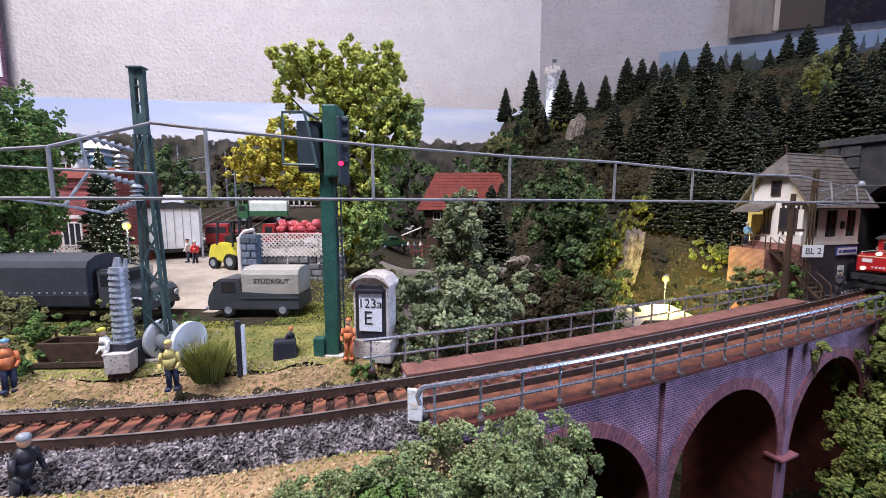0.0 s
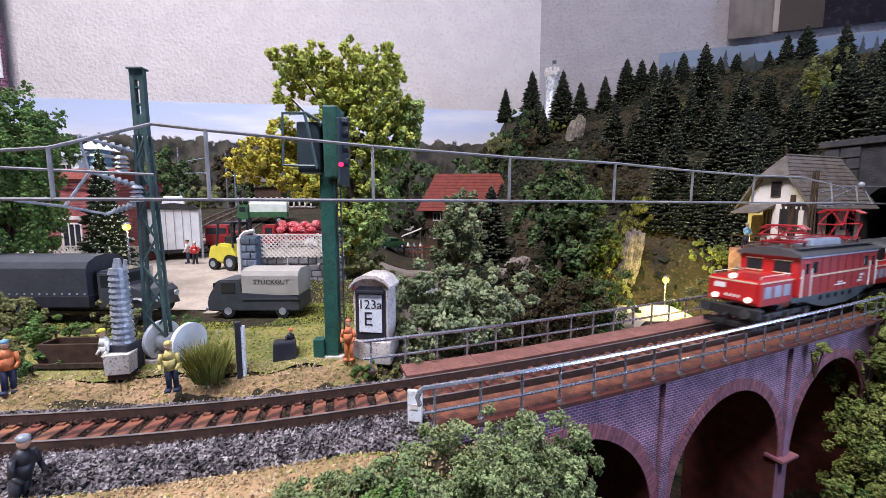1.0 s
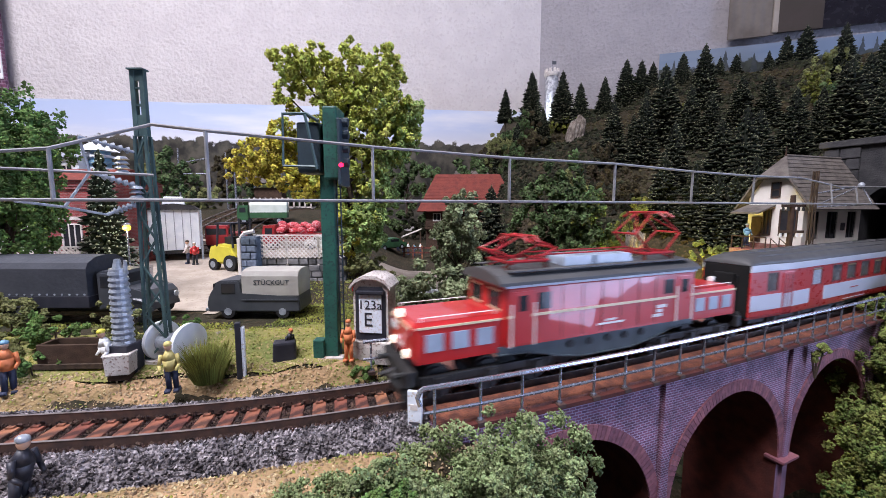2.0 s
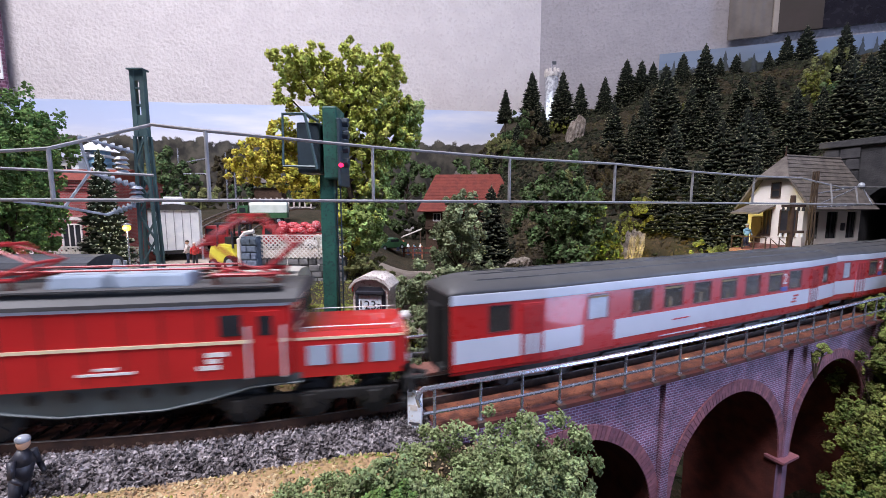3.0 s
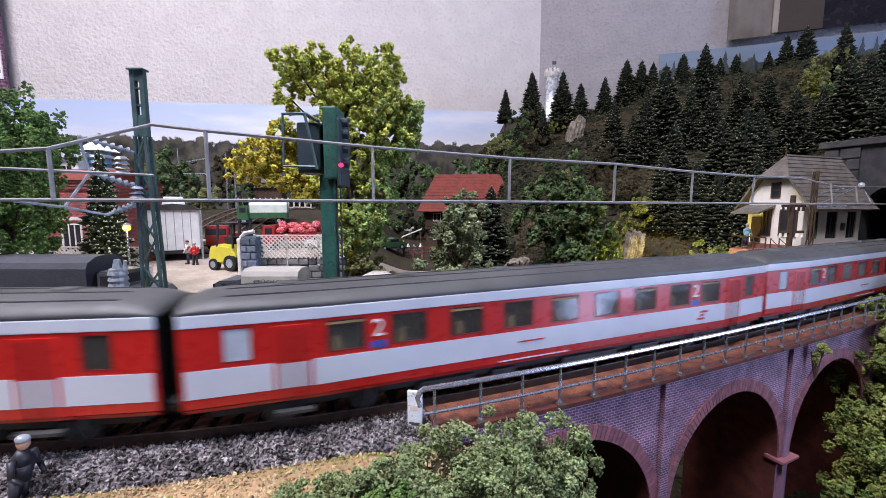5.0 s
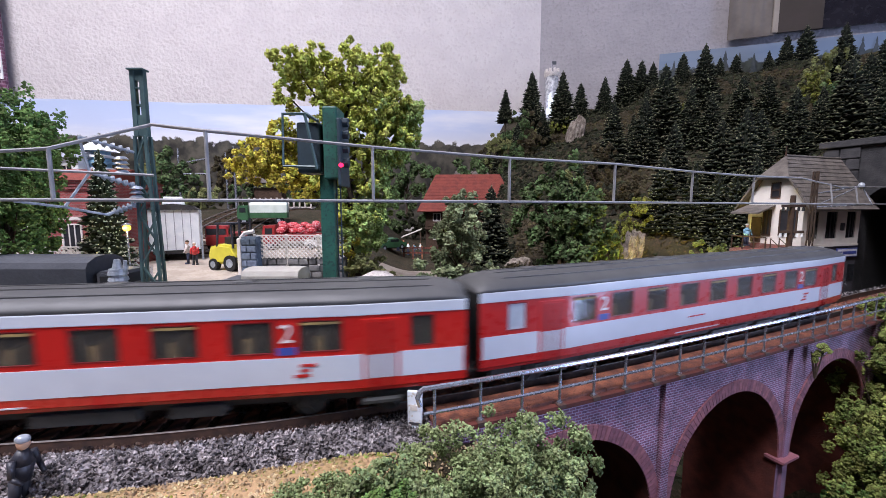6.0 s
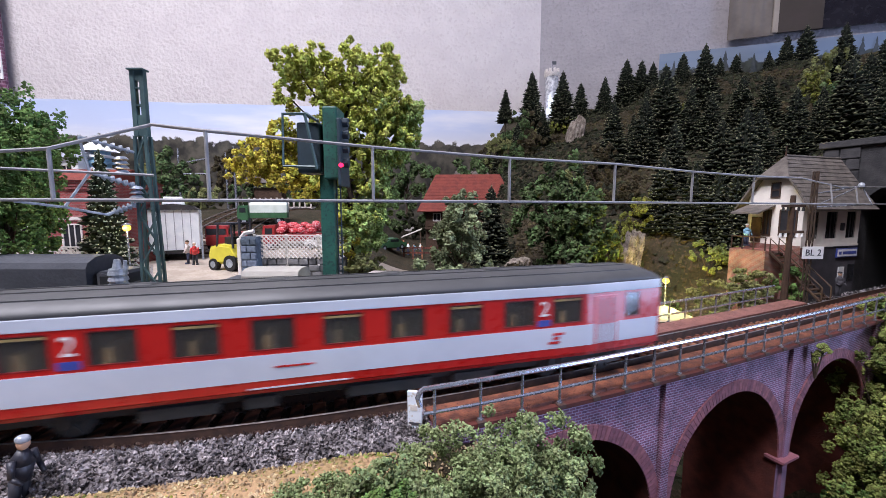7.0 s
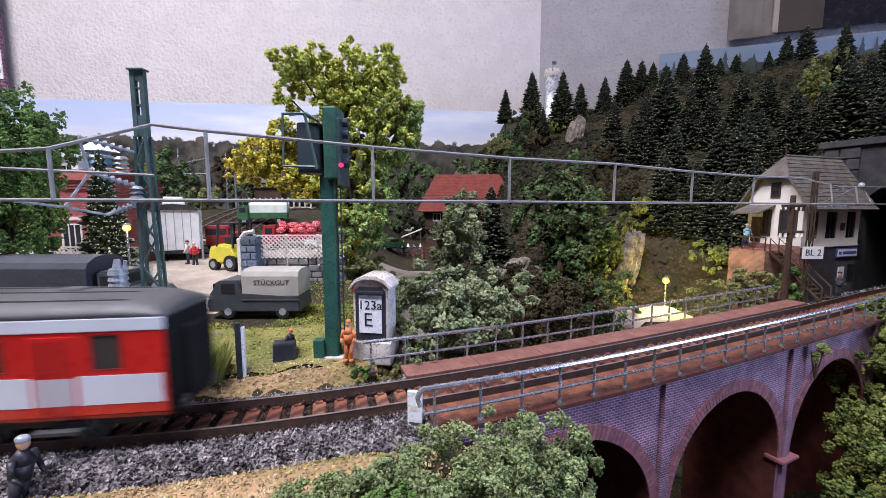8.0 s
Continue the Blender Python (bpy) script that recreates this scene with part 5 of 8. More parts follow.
    for i in range(13):
        x = -112 + i * 8.6
        foliage_tree("deciduous_tree", x, 100 + 0.1 * x + rb.uniform(-4, 2), 5.5, 5.5, 3.0, rb.uniform(5.0, 8.0), 2.5, (LEAF_DRK, LEAF_BRN, LEAF_OLV)[i % 3], 3400, 0.34, 80 + i, "dark bushy tree in the belt behind the station", 9)
    for i in range(15):
        x = -84 + i * 6.1
        y = rb.uniform(74, 92)
        bush(x, y, height(x, y) - 0.4, rb.uniform(3.0, 5.0), 3.0, rb.uniform(3.0, 5.5), (LEAF_DRK, LEAF_HILL, LEAF_OLV, LEAF_DRK)[i % 4], 2600, 0.3, 160 + i, "dark shrub beside the station tracks", 9)
    bush(-6.0, 30.5, 1.0, 1.9, 1.8, 1.7, LEAF_OLV, 5000, 0.09, 35, "dry olive shrub beside the stone wall", 9)
    # scattered growth on the ground
    rg = np.random.default_rng(8)
    green, straw, dark, shade = [], [], [], []
    for _ in range(80000):
        x, y = (rg.uniform(-26, 3), rg.uniform(5, 24)) if rg.random() < 0.75 else (rg.uniform(-32, 3), rg.uniform(20, 40))
        if x / y < -1.25:
            continue
        g = track_gap(x, y)
        if -2.5 < g < 2.4 or (x < -12 and 22.5 < y < 48) or (x < -9 and 20 < y < 27 and g > 5):
            continue
        z = height(x, y)
        k = noise.noise((x * 0.35, y * 0.35, 3))
        if ((2.4 < g < 3.7 and x < -5) or g < -2.2) and rg.random() < 0.72 + k:
            straw.append((x, y, z + 0.05))
        elif k > -0.25:
            green.append((x, y, z + 0.03))
    for _ in range(30000):
        x, y = rg.uniform(0, 95), rg.uniform(28, 100)
        if x / y > 1.3 or track_gap(x, y) < 4 or (26 < x < 42 and 31 < y < 42) or (16 < x < 25.5 and 32 < y < 41.5):
            continue
        (dark if noise.noise((x * 0.12, y * 0.12, 7)) > 0.12 else shade).append((x, y, height(x, y) + 0.05))
    for nm, pts, mat, lo, hi, lab in (("moss", green, MOSS, 0.02, 0.08, "yellow-green scattered turf"), ("dry_grass", straw, GRASS, 0.025, 0.08, "straw-coloured scattered turf"), ("undergrowth", dark, LEAF_BRN, 0.1, 0.45, "olive and brown undergrowth of the hill"), ("undergrowth", shade, LEAF_HILL, 0.15, 0.6, "dark green undergrowth of the hill")):
        tagged(crumbs(nm, pts, rg.uniform(lo, hi, len(pts)), mat, seed=9), lab, "ground cover", kind="stuff")


build_plants()


# ---- backdrop, posters, shaded wall strip ----
def poster_material(name, low, mid, high, z_tree, z_top, tree, bright):
    """A printed landscape: distant trees under a pale sky."""
    m = bpy.data.materials.new(name)
    m.use_nodes = True
    nt = m.node_tree
    b = nt.nodes["Principled BSDF"]
    tc = node(nt, "ShaderNodeTexCoord", -1500)
    sp = node(nt, "ShaderNodeSeparateXYZ", -1300)
    nt.links.new(tc.outputs["Object"], sp.inputs[0])
    n1 = node(nt, "ShaderNodeTexNoise", -1300, 300)
    n1.inputs["Scale"].default_value, n1.inputs["Detail"].default_value = 34, 10
    n2 = node(nt, "ShaderNodeTexNoise", -1300, 600)
    n2.inputs["Scale"].default_value, n2.inputs["Detail"].default_value = 4, 6
    mp = node(nt, "ShaderNodeMapping", -1400, 600)
    mp.inputs["Scale"].default_value = (1, 1, 5)
    nt.links.new(tc.outputs["Object"], mp.inputs[0])
    nt.links.new(mp.outputs[0], n2.inputs[0])
    nt.links.new(tc.outputs["Object"], n1.inputs[0])
    mr = node(nt, "ShaderNodeMapRange", -1100)
    mr.inputs["From Min"].default_value, mr.inputs["From Max"].default_value = z_tree * U, z_top * U
    nt.links.new(sp.outputs["Z"], mr.inputs[0])
    sky = node(nt, "ShaderNodeValToRGB", -850)
    sky.color_ramp.elements[0].color, sky.color_ramp.elements[1].color = (*low, 1), (*high, 1)
    e = sky.color_ramp.elements.new(0.4)
    e.color = (*mid, 1)
    nt.links.new(mr.outputs[0], sky.inputs[0])
    cl = node(nt, "ShaderNodeMix", -550, 200, data_type="RGBA")
    cr = node(nt, "ShaderNodeValToRGB", -850, 500)
    cr.color_ramp.elements[0].position, cr.color_ramp.elements[1].position = 0.48, 0.75
    nt.links.new(n2.outputs[0], cr.inputs[0])
    nt.links.new(cr.outputs[0], cl.inputs["Factor"])
    nt.links.new(sky.outputs[0], cl.inputs["A"])
    cl.inputs["B"].default_value = (*bright, 1)
    add = node(nt, "ShaderNodeMath", -900, -300, operation="MULTIPLY_ADD")
    nt.links.new(n1.outputs[0], add.inputs[0])
    add.inputs[1].default_value = -7 * U
    nt.links.new(sp.outputs["Z"], add.inputs[2])
    st = node(nt, "ShaderNodeMapRange", -700, -300)
    st.inputs["From Min"].default_value, st.inputs["From Max"].default_value = (z_tree - 3.7) * U, (z_tree - 3.2) * U
    nt.links.new(add.outputs[0], st.inputs[0])
    tr = node(nt, "ShaderNodeValToRGB", -700, -600)
    tr.color_ramp.elements[0].position, tr.color_ramp.elements[1].position = 0.4, 0.62
    tr.color_ramp.elements[0].color, tr.color_ramp.elements[1].color = (*(v * 0.15 for v in tree), 1), (*tree, 1)
    nt.links.new(n1.outputs[0], tr.inputs[0])
    mx = node(nt, "ShaderNodeMix", -300, 0, data_type="RGBA")
    nt.links.new(st.outputs[0], mx.inputs["Factor"])
    nt.links.new(tr.outputs[0], mx.inputs["A"])
    nt.links.new(cl.outputs["Result"], mx.inputs["B"])
    nt.links.new(mx.outputs["Result"], b.inputs["Base Color"])
    b.inputs["Roughness"].default_value = 0.5
    return m


def build_backdrop():
    sky1 = poster_material("sky_print", (0.62, 0.62, 0.68), (0.5, 0.56, 0.72), (0.42, 0.5, 0.68), 25.5, 36, (0.085, 0.075, 0.055), (0.72, 0.72, 0.76))
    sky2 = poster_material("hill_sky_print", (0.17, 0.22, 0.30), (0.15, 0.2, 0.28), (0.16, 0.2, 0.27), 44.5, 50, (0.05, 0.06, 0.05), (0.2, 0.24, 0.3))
    slab("backdrop", (26, 121.0), (-229, 91.5), 2, 35.3, 0.3, sky1, "printed pale blue sky backdrop with distant trees", "backdrop")
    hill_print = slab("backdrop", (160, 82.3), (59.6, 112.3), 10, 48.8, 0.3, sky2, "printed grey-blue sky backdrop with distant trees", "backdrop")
    ink = material("printed_dark_spruce", (0.035, 0.045, 0.05), (0.06, 0.07, 0.075), 1.5, 0.5, bump=0.0)
    rp = random.Random(12)
    for f, top in ((3.6, 46.8), (13.0, 46.0), (15.6, 48.2), (18.8, 47.4), (22.0, 46.8), (24.4, 45.4), (44.2, 48.3), (46.9, 48.0), (50.5, 47.6)):
        side, c = [], Vector((59.6 + 0.958 * f - 0.06, 112.3 - 0.2865 * f - 0.22, 0))
        for k in range(7):                  # ragged tiers of one flat printed spruce
            w = 0.25 + 0.3 * k
            side += [(w * rp.uniform(0.9, 1.2), top - 1.2 - 1.45 * k), (w * 0.5, top - 1.3 - 1.45 * k)]
        out = [(0, top)] + side + [(-x * rp.uniform(0.85, 1.1), z + rp.uniform(-0.2, 0.2)) for x, z in reversed(side)]
        bm = B()
        vs = [bm.verts.new((c.x + 0.958 * x, c.y - 0.2865 * x, z)) for x, z in out]
        bmesh.ops.triangulate(bm, faces=[bm.faces.new(vs)])
        part("printed_spruce", bm, ink, hill_print, "flat printed dark spruce")
    # brown sheet hung where the wall strip beside the window is in shade
    wall_shade = material("shaded_wall_brown", (0.17, 0.145, 0.125), (0.12, 0.1, 0.085), 5, 0.9, bump=0.3)
    bm = B()
    n = 40
    rows = [[], []]
    for i in range(n + 1):
        f = i / n
        x, y = 74.2 + 9.6 * f, 107.9 - 2.9 * f
        k = 0.12 * math.sin(f * 30)
        for j, z in enumerate((50, 139)):
            rows[j].append((bm.verts.new((x - 0.3 * k - 0.6, y - k - 1.8, z)), bm.verts.new((x - 0.3 * k - 0.55, y - k - 1.5, z))))
    for i in range(n):
        for k in (0, 1):
            bm.faces.new((rows[0][i][k], rows[0][i + 1][k], rows[1][i + 1][k], rows[1][i][k]))
    tagged(link("curtain", bm, wall_shade, smooth=True), "brown sheet standing in for a shaded strip of wall beside a dark window", "curtain")
    w = thing("window_1", 82.8, 103.9, 50.5, -16.6, "dark night window with plain frame", "window", kind="structure")
    night = material("night_glass", (0.012, 0.010, 0.014), (0.016, 0.014, 0.018), 8, 0.25, bump=0.0)
    part("pane", box(B(), 10.4, 62, -0.4, 0.2, 0, 86), night, w)
    part("shutter", box(B(), 1.2, 10.4, -0.6, 0.1, 0, 86), SHELFW, w, "dark brown panel")
    fr = material("beige_window_frame", (0.32, 0.27, 0.22), (0.26, 0.22, 0.18), 3, 0.5)
    part("window_frame", box(B(), 0, 1.2, -0.9, 0.4, 0, 86, 0.1), fr, w)
    o = thing("window_2", 164.6, -12, 8, 0, "bright daylight window in the end wall", "window", kind="structure")
    part("pane", box(B(), -0.3, 0.2, -58, 58, -55, 55), CLEAR, o)
    for ya, yb, za, zb in ((-62, -58, -59, 59), (58, 62, -59, 59), (-58, 58, 55, 59), (-58, 58, -59, -55), (-1.5, 1.5, -55, 55)):
        part("window_frame", box(B(), -0.9, 0.3, ya, yb, za, zb), WHITEP, o)
    ban = thing("wall_banner", -117.2, 101.5, 36, 6.6, "violet brick-patterned hanging banner with a white strip", "banner")
    bb = brick_material("banner_brick", (0.16, 0.05, 0.10), (0.11, 0.035, 0.08), (0.25, 0.16, 0.22), 2.4, 0.9, uv=False)
    part("cloth", box(B(), -7, 7.2, -0.4, 0.4, 0, 70), bb, ban)
    part("strip", box(B(), -7, 7.0, -0.7, -0.42, 3.0, 10.0), WHITEP, ban, "white strip")
    for k in range(4):
        part("lettering", box(B(), 1.4 + k * 1.45, 2.3 + k * 1.45, -0.78, -0.7, 4.4, 8.0), bb, ban)


build_backdrop()

# ---- more paints ----
MASTG = material("grey_green_mast", (0.06, 0.11, 0.11), (0.035, 0.065, 0.07), 0.6, 0.5, bump=0.15)
SIGG = material("green_signal_paint", (0.025, 0.115, 0.085), (0.018, 0.075, 0.06), 0.7, 0.45, bump=0.15, spots=(0.02, 0.05, 0.045))
SIGD = material("dark_signal_screen", (0.028, 0.05, 0.065), (0.02, 0.035, 0.05), 0.6, 0.5, bump=0.1)
CERAM = material("pale_insulator", (0.33, 0.36, 0.4), (0.2, 0.22, 0.25), 0.3, 0.3, bump=0.05)
REDLED = material("red_signal_light", (0.6, 0.0, 0.02), (0.6, 0, 0.02), 0.3, 0.3, bump=0.0, glow=(1.0, 0.01, 0.05), glow_strength=6)
YELLED = material("warm_lamp_glass", (0.5, 0.36, 0.06), (0.5, 0.36, 0.06), 0.3, 0.3, bump=0.0, glow=(1.0, 0.70, 0.07), glow_strength=1.6)
CONC = material("weathered_concrete", (0.68, 0.63, 0.59), (0.52, 0.47, 0.44), 0.8, 0.8, bump=0.3, spots=(0.28, 0.2, 0.17))
WHITESIGN = material("white_sign", (0.78, 0.83, 0.9), (0.68, 0.74, 0.82), 0.7, 0.4, bump=0.03, spots=(0.55, 0.5, 0.46))
NAVY = material("dark_blue_black", (0.018, 0.02, 0.03), (0.03, 0.03, 0.04), 0.5, 0.5, bump=0.1)
TARPD = material("dark_blue_grey_tarp", (0.03, 0.034, 0.045), (0.042, 0.046, 0.058), 1.5, 0.7, bump=0.2)
TARPL = material("pale_grey_tarp", (0.40, 0.38, 0.34), (0.33, 0.31, 0.28), 1.2, 0.8, bump=0.2)
ANTH = material("anthracite_paint", (0.045, 0.05, 0.06), (0.06, 0.065, 0.075), 1.0, 0.4, bump=0.05)
YELP = material("yellow_paint", (0.62, 0.55, 0.06), (0.55, 0.48, 0.05), 0.8, 0.4, bump=0.05)
REDV = material("lorry_red", (0.3, 0.02, 0.022), (0.24, 0.016, 0.02), 0.8, 0.4, bump=0.05)
GRNV = material("green_car_paint", (0.04, 0.12, 0.05), (0.03, 0.09, 0.04), 0.8, 0.4, bump=0.05)
RUBBER = material("tyre_rubber", (0.015, 0.015, 0.016), (0.022, 0.022, 0.022), 0.3, 0.8, bump=0.1)
REDROOF = material("red_tile_roof", (0.20, 0.045, 0.032), (0.14, 0.033, 0.026), 0.9, 0.8, bump=0.5, spots=(0.2, 0.06, 0.045))
BRNROOF = material("grey_brown_shingles", (0.15, 0.13, 0.115), (0.09, 0.078, 0.07), 0.8, 0.8, bump=0.5)
TIMBER = material("dark_brown_timber", (0.075, 0.045, 0.03), (0.05, 0.03, 0.02), 0.4, 0.8, bump=0.4, objectwise=0.2)
PLASTER = material("cream_plaster", (0.80, 0.75, 0.68), (0.74, 0.68, 0.61), 1.5, 0.85, bump=0.2)
DPLAST = material("dark_grey_base", (0.07, 0.065, 0.075), (0.05, 0.048, 0.055), 1.0, 0.85, bump=0.3)
HBRICK = brick_material("house_brick", (0.30, 0.10, 0.07), (0.23, 0.075, 0.055), (0.3, 0.24, 0.2), 0.3, 0.11, uv=False)
LBRICK = brick_material("works_brick", (0.33, 0.055, 0.05), (0.26, 0.045, 0.045), (0.3, 0.16, 0.15), 0.35, 0.13, uv=False)
STONEB = material("blue_grey_stone", (0.16, 0.2, 0.26), (0.09, 0.11, 0.15), 0.4, 0.8, bump=0.4, objectwise=0.4)
STONEG = material("grey_wall_stone", (0.2, 0.19, 0.19), (0.1, 0.1, 0.1), 0.5, 0.85, bump=0.5, objectwise=0.4)
DSTONE = material("dark_tunnel_stone", (0.05, 0.048, 0.05), (0.03, 0.03, 0.032), 0.9, 0.85, bump=0.6, objectwise=0.3)
LATT = material("white_lattice_paint", (0.66, 0.62, 0.58), (0.58, 0.54, 0.5), 0.5, 0.6, bump=0.1)
SKIN = material("figure_skin", (0.55, 0.33, 0.22), (0.5, 0.3, 0.2), 0.3, 0.6, bump=0.05)
ORANGE = material("orange_paint", (0.65, 0.2, 0.07), (0.55, 0.16, 0.06), 0.4, 0.6, bump=0.05)
YVEST = material("yellow_vest_paint", (0.65, 0.55, 0.2), (0.55, 0.45, 0.15), 0.4, 0.6, bump=0.05)
DBLUE = material("dark_blue_cloth", (0.03, 0.04, 0.08), (0.025, 0.03, 0.06), 0.4, 0.7, bump=0.05)
LBLUE = material("light_blue_paint", (0.2, 0.38, 0.5), (0.15, 0.3, 0.42), 0.4, 0.6, bump=0.05)
DRUMW = material("white_drum_paint", (0.82, 0.84, 0.87), (0.72, 0.75, 0.8), 0.6, 0.5, bump=0.05)


# ---- line-side things ----
def lattice_mast(x, y, z, h, w_top, w_low, flat_top, label, MASTG=MASTG, rr=0.075):
    t = thing("catenary_mast", x, y, z, label=label, category="mast")
    zt = h - flat_top
    for sgn in (-1, 1):
        bm = B()
        for dy in (-0.14, 0.14):
            rod(bm, (sgn * w_low / 2, dy, 0), (sgn * w_top / 2, dy, zt), rr, n=4)
        part("leg", bm, MASTG, t)
    n = 9
    for k in range(n):
        f0, f1 = k / n, (k + 1) / n

        a, b = w_low + (w_top - w_low) * f0, w_low + (w_top - w_low) * f1
        sg = 1 if k % 2 else -1
        part("brace", rod(B(), (sg * a / 2, -0.15, zt * f0), (-sg * b / 2, -0.15, zt * f1), rr * 0.6, n=4), MASTG, t)
        part("brace", rod(B(), (-sg * a / 2, 0.15, zt * f0), (sg * b / 2, 0.15, zt * f1), rr * 0.6, n=4), MASTG, t)
    part("foot", box(B(), -w_low / 2 - 0.2, w_low / 2 + 0.2, -0.4, 0.4, -0.6, 0.12, 0.04), CONC, t)
    if flat_top:
        w = w_top / 2 + 0.07
        bm = B()
        # a plate with three slots: two stiles and the webs between the slots
        for sg in (-1, 1):
            box(bm, min(sg * w, sg * 0.1), max(sg * w, sg * 0.1), -0.1, 0.1, zt, h)
        for a, b in ((zt, h - 1.75), (h - 1.4, h - 1.32), (h - 0.72, h - 0.66), (h - 0.4, h)):
            box(bm, -0.1, 0.1, -0.08, 0.08, a, b)
        part("head", bm, MASTG, t)
        part("cap", box(B(), -w - 0.04, w + 0.04, -0.2, 0.2, h, h + 0.06), MASTG, t)
    return t


def build_mast_near():
    t = lattice_mast(-12.4, 16.5, 0.3, 12.2, 0.42, 0.95, 2.6, "grey-green lattice catenary mast with slotted head")
    for p, q in (((-0.2, 0, 8.9), (-1.1, -1.7, 9.3)), ((-0.2, 0, 7.5), (-0.9, -1.6, 8.0)), ((-0.3, 0, 6.9), (-1.0, -0.9, 6.4))):
        v = Vector(q) - Vector(p)
        part("bracket_arm", rod(B(), p, q, 0.06, n=6), CERAM, t, "pale grey tube")
        bm = B()
        for k in range(5):
            c = Vector(p) + v * (0.2 + 0.13 * k)
            rod(bm, c, c + v.normalized() * 0.09, 0.15, 0.1, n=10)
        part("insulator", bm, CERAM, t, "pale ribbed insulator")
    part("contact_arm", pipe(B(), [(-1.0, -0.9, 6.4), (-1.4, -2.2, 6.7), (-1.9, -3.4, 6.9)], 0.05), CERAM, t)
    part("stay", pipe(B(), [(-1.1, -1.7, 9.3), (-0.9, -1.6, 8.0), (-1.4, -2.2, 6.7)], 0.05), CERAM, t)
    for k in range(2):
        bm = B()
        for j in range(4):
            rod(bm, (-0.75 + 0.5 * k, -0.25, 8.1 + j * 0.18 - k * 1.2), (-0.75 + 0.5 * k, -0.25, 8.22 + j * 0.18 - k * 1.2), 0.26, 0.15, n=10)
        part("insulator", bm, CERAM, t, "pale ribbed insulator")
    # switch column with stacked discs
    c = thing("insulator_column", -13.25, 15.7, 0.1, label="pale grey ribbed transformer column beside the mast", category="transformer")
    bm = B()
    for k in range(13):
        z = 1.3 + k * 0.24
        rod(bm, (0, 0, z), (0, 0, z + 0.12), 0.4 - 0.004 * k, 0.37 - 0.004 * k, n=16)
        rod(bm, (0, 0, z + 0.12), (0, 0, z + 0.24), 0.34 - 0.004 * k, n=16)
    part("body", bm, CERAM, c)
    part("cap", rod(B(), (0, 0, 4.4), (0, 0, 4.8), 0.2, 0.1, n=10), CERAM, c)
    part("terminal", rod(B(), (0.3, 0, 4.3), (0.34, 0, 4.75), 0.09, 0.06, n=8), CERAM, c)
    part("base", box(B(), -0.45, 0.45, -0.45, 0.45, -0.3, 1.3, 0.05), NAVY, c)
    # slim lamp post with a lit warm lamp
    l = thing("street_lamp", -19.3, 23.8, height(-19.3, 23.8), label="slim grey street lamp with lit warm globe", category="street lamp")
    part("pole", rod(B(), (0, 0, -0.3), (0, 0, 4.6), 0.07, 0.05), HANDRAIL, l)
    part("globe", blob(B(), 0, 0, 4.75, 0.22, 0.22, 0.2), YELLED, l, "glowing warm globe")
    part("lid", rod(B(), (0, 0, 4.93), (0, 0, 5.05), 0.26, 0.08, n=10), HANDRAIL, l)


build_mast_near()


def build_signal():
    t = thing("light_signal", -5.05, 17.5, 0.0, label="green colour-light signal mast showing a red light", category="railway signal")
    part("post", box(B(), -0.34, 0.26, -0.25, 0.25, 0.15, 8.4, 0.04), SIGG, t)
    bm = B()
    for x in (0.33, 0.5):
        rod(bm, (x, 0, 0.2), (x, 0, 8.6), 0.035, n=5)
    for k in range(24):
        rod(bm, (0.33, 0, 0.4 + k * 0.34), (0.5, 0, 0.4 + k * 0.34), 0.025, n=4)
    part("ladder", bm, SIGD, t)
    part("foot", box(B(), -0.6, 0.5, -0.4, 0.4, -0.5, 0.2, 0.05), CONC, t)
    part("relay_box", box(B(), -0.85, -0.35, -0.4, 0.1, 0.1, 1.0, 0.06), SIGG, t)
    # head: narrow side of the screen, hooded lamps behind it, guard cage
    part("screen", box(B(), 0.0, 0.62, -0.75, 0.6, 8.2, 11.2, 0.08), SIGG, t)
    part("screen_plate", box(B(), 0.62, 0.76, -0.85, 0.7, 7.9, 10.7, 0.05), SIGD, t, "dark front plate")
    for zz in (8.9, 9.5, 10.1, 10.6):
        bm = rod(B(), (0.7, -0.35, zz), (1.0, -0.35, zz), 0.2, n=10)
        part("hood", bm, SIGD, t)
    part("red_lamp", rod(B(), (0.75, -0.85, 8.75), (0.83, -0.98, 8.75), 0.085, n=10), REDLED, t, "lit red lamp")
    bm = B()
    for zz in (8.8, 9.4, 10.0):
        rod(bm, (-0.2, 0, zz + 0.25), (-1.15, 0, zz + 0.25), 0.36, 0.3, n=12)
    part("lamp_housing", bm, SIGD, t)
    part("housing_box", box(B(), -1.2, -0.2, -0.5, 0.5, 8.45, 10.6, 0.12), SIGD, t)
    part("cage", pipe(B(), [(-0.2, -0.6, 10.6), (-0.7, -0.6, 10.9), (-1.7, -0.6, 10.9), (-1.75, -0.6, 8.75), (-0.25, -0.6, 8.7)], 0.07), MASTG, t, "grey guard rail")
    part("stay", pipe(B(), [(-0.75, -0.65, 10.85), (-0.5, -0.65, 9.6), (-0.3, -0.65, 8.6)], 0.07), MASTG, t)


build_signal()


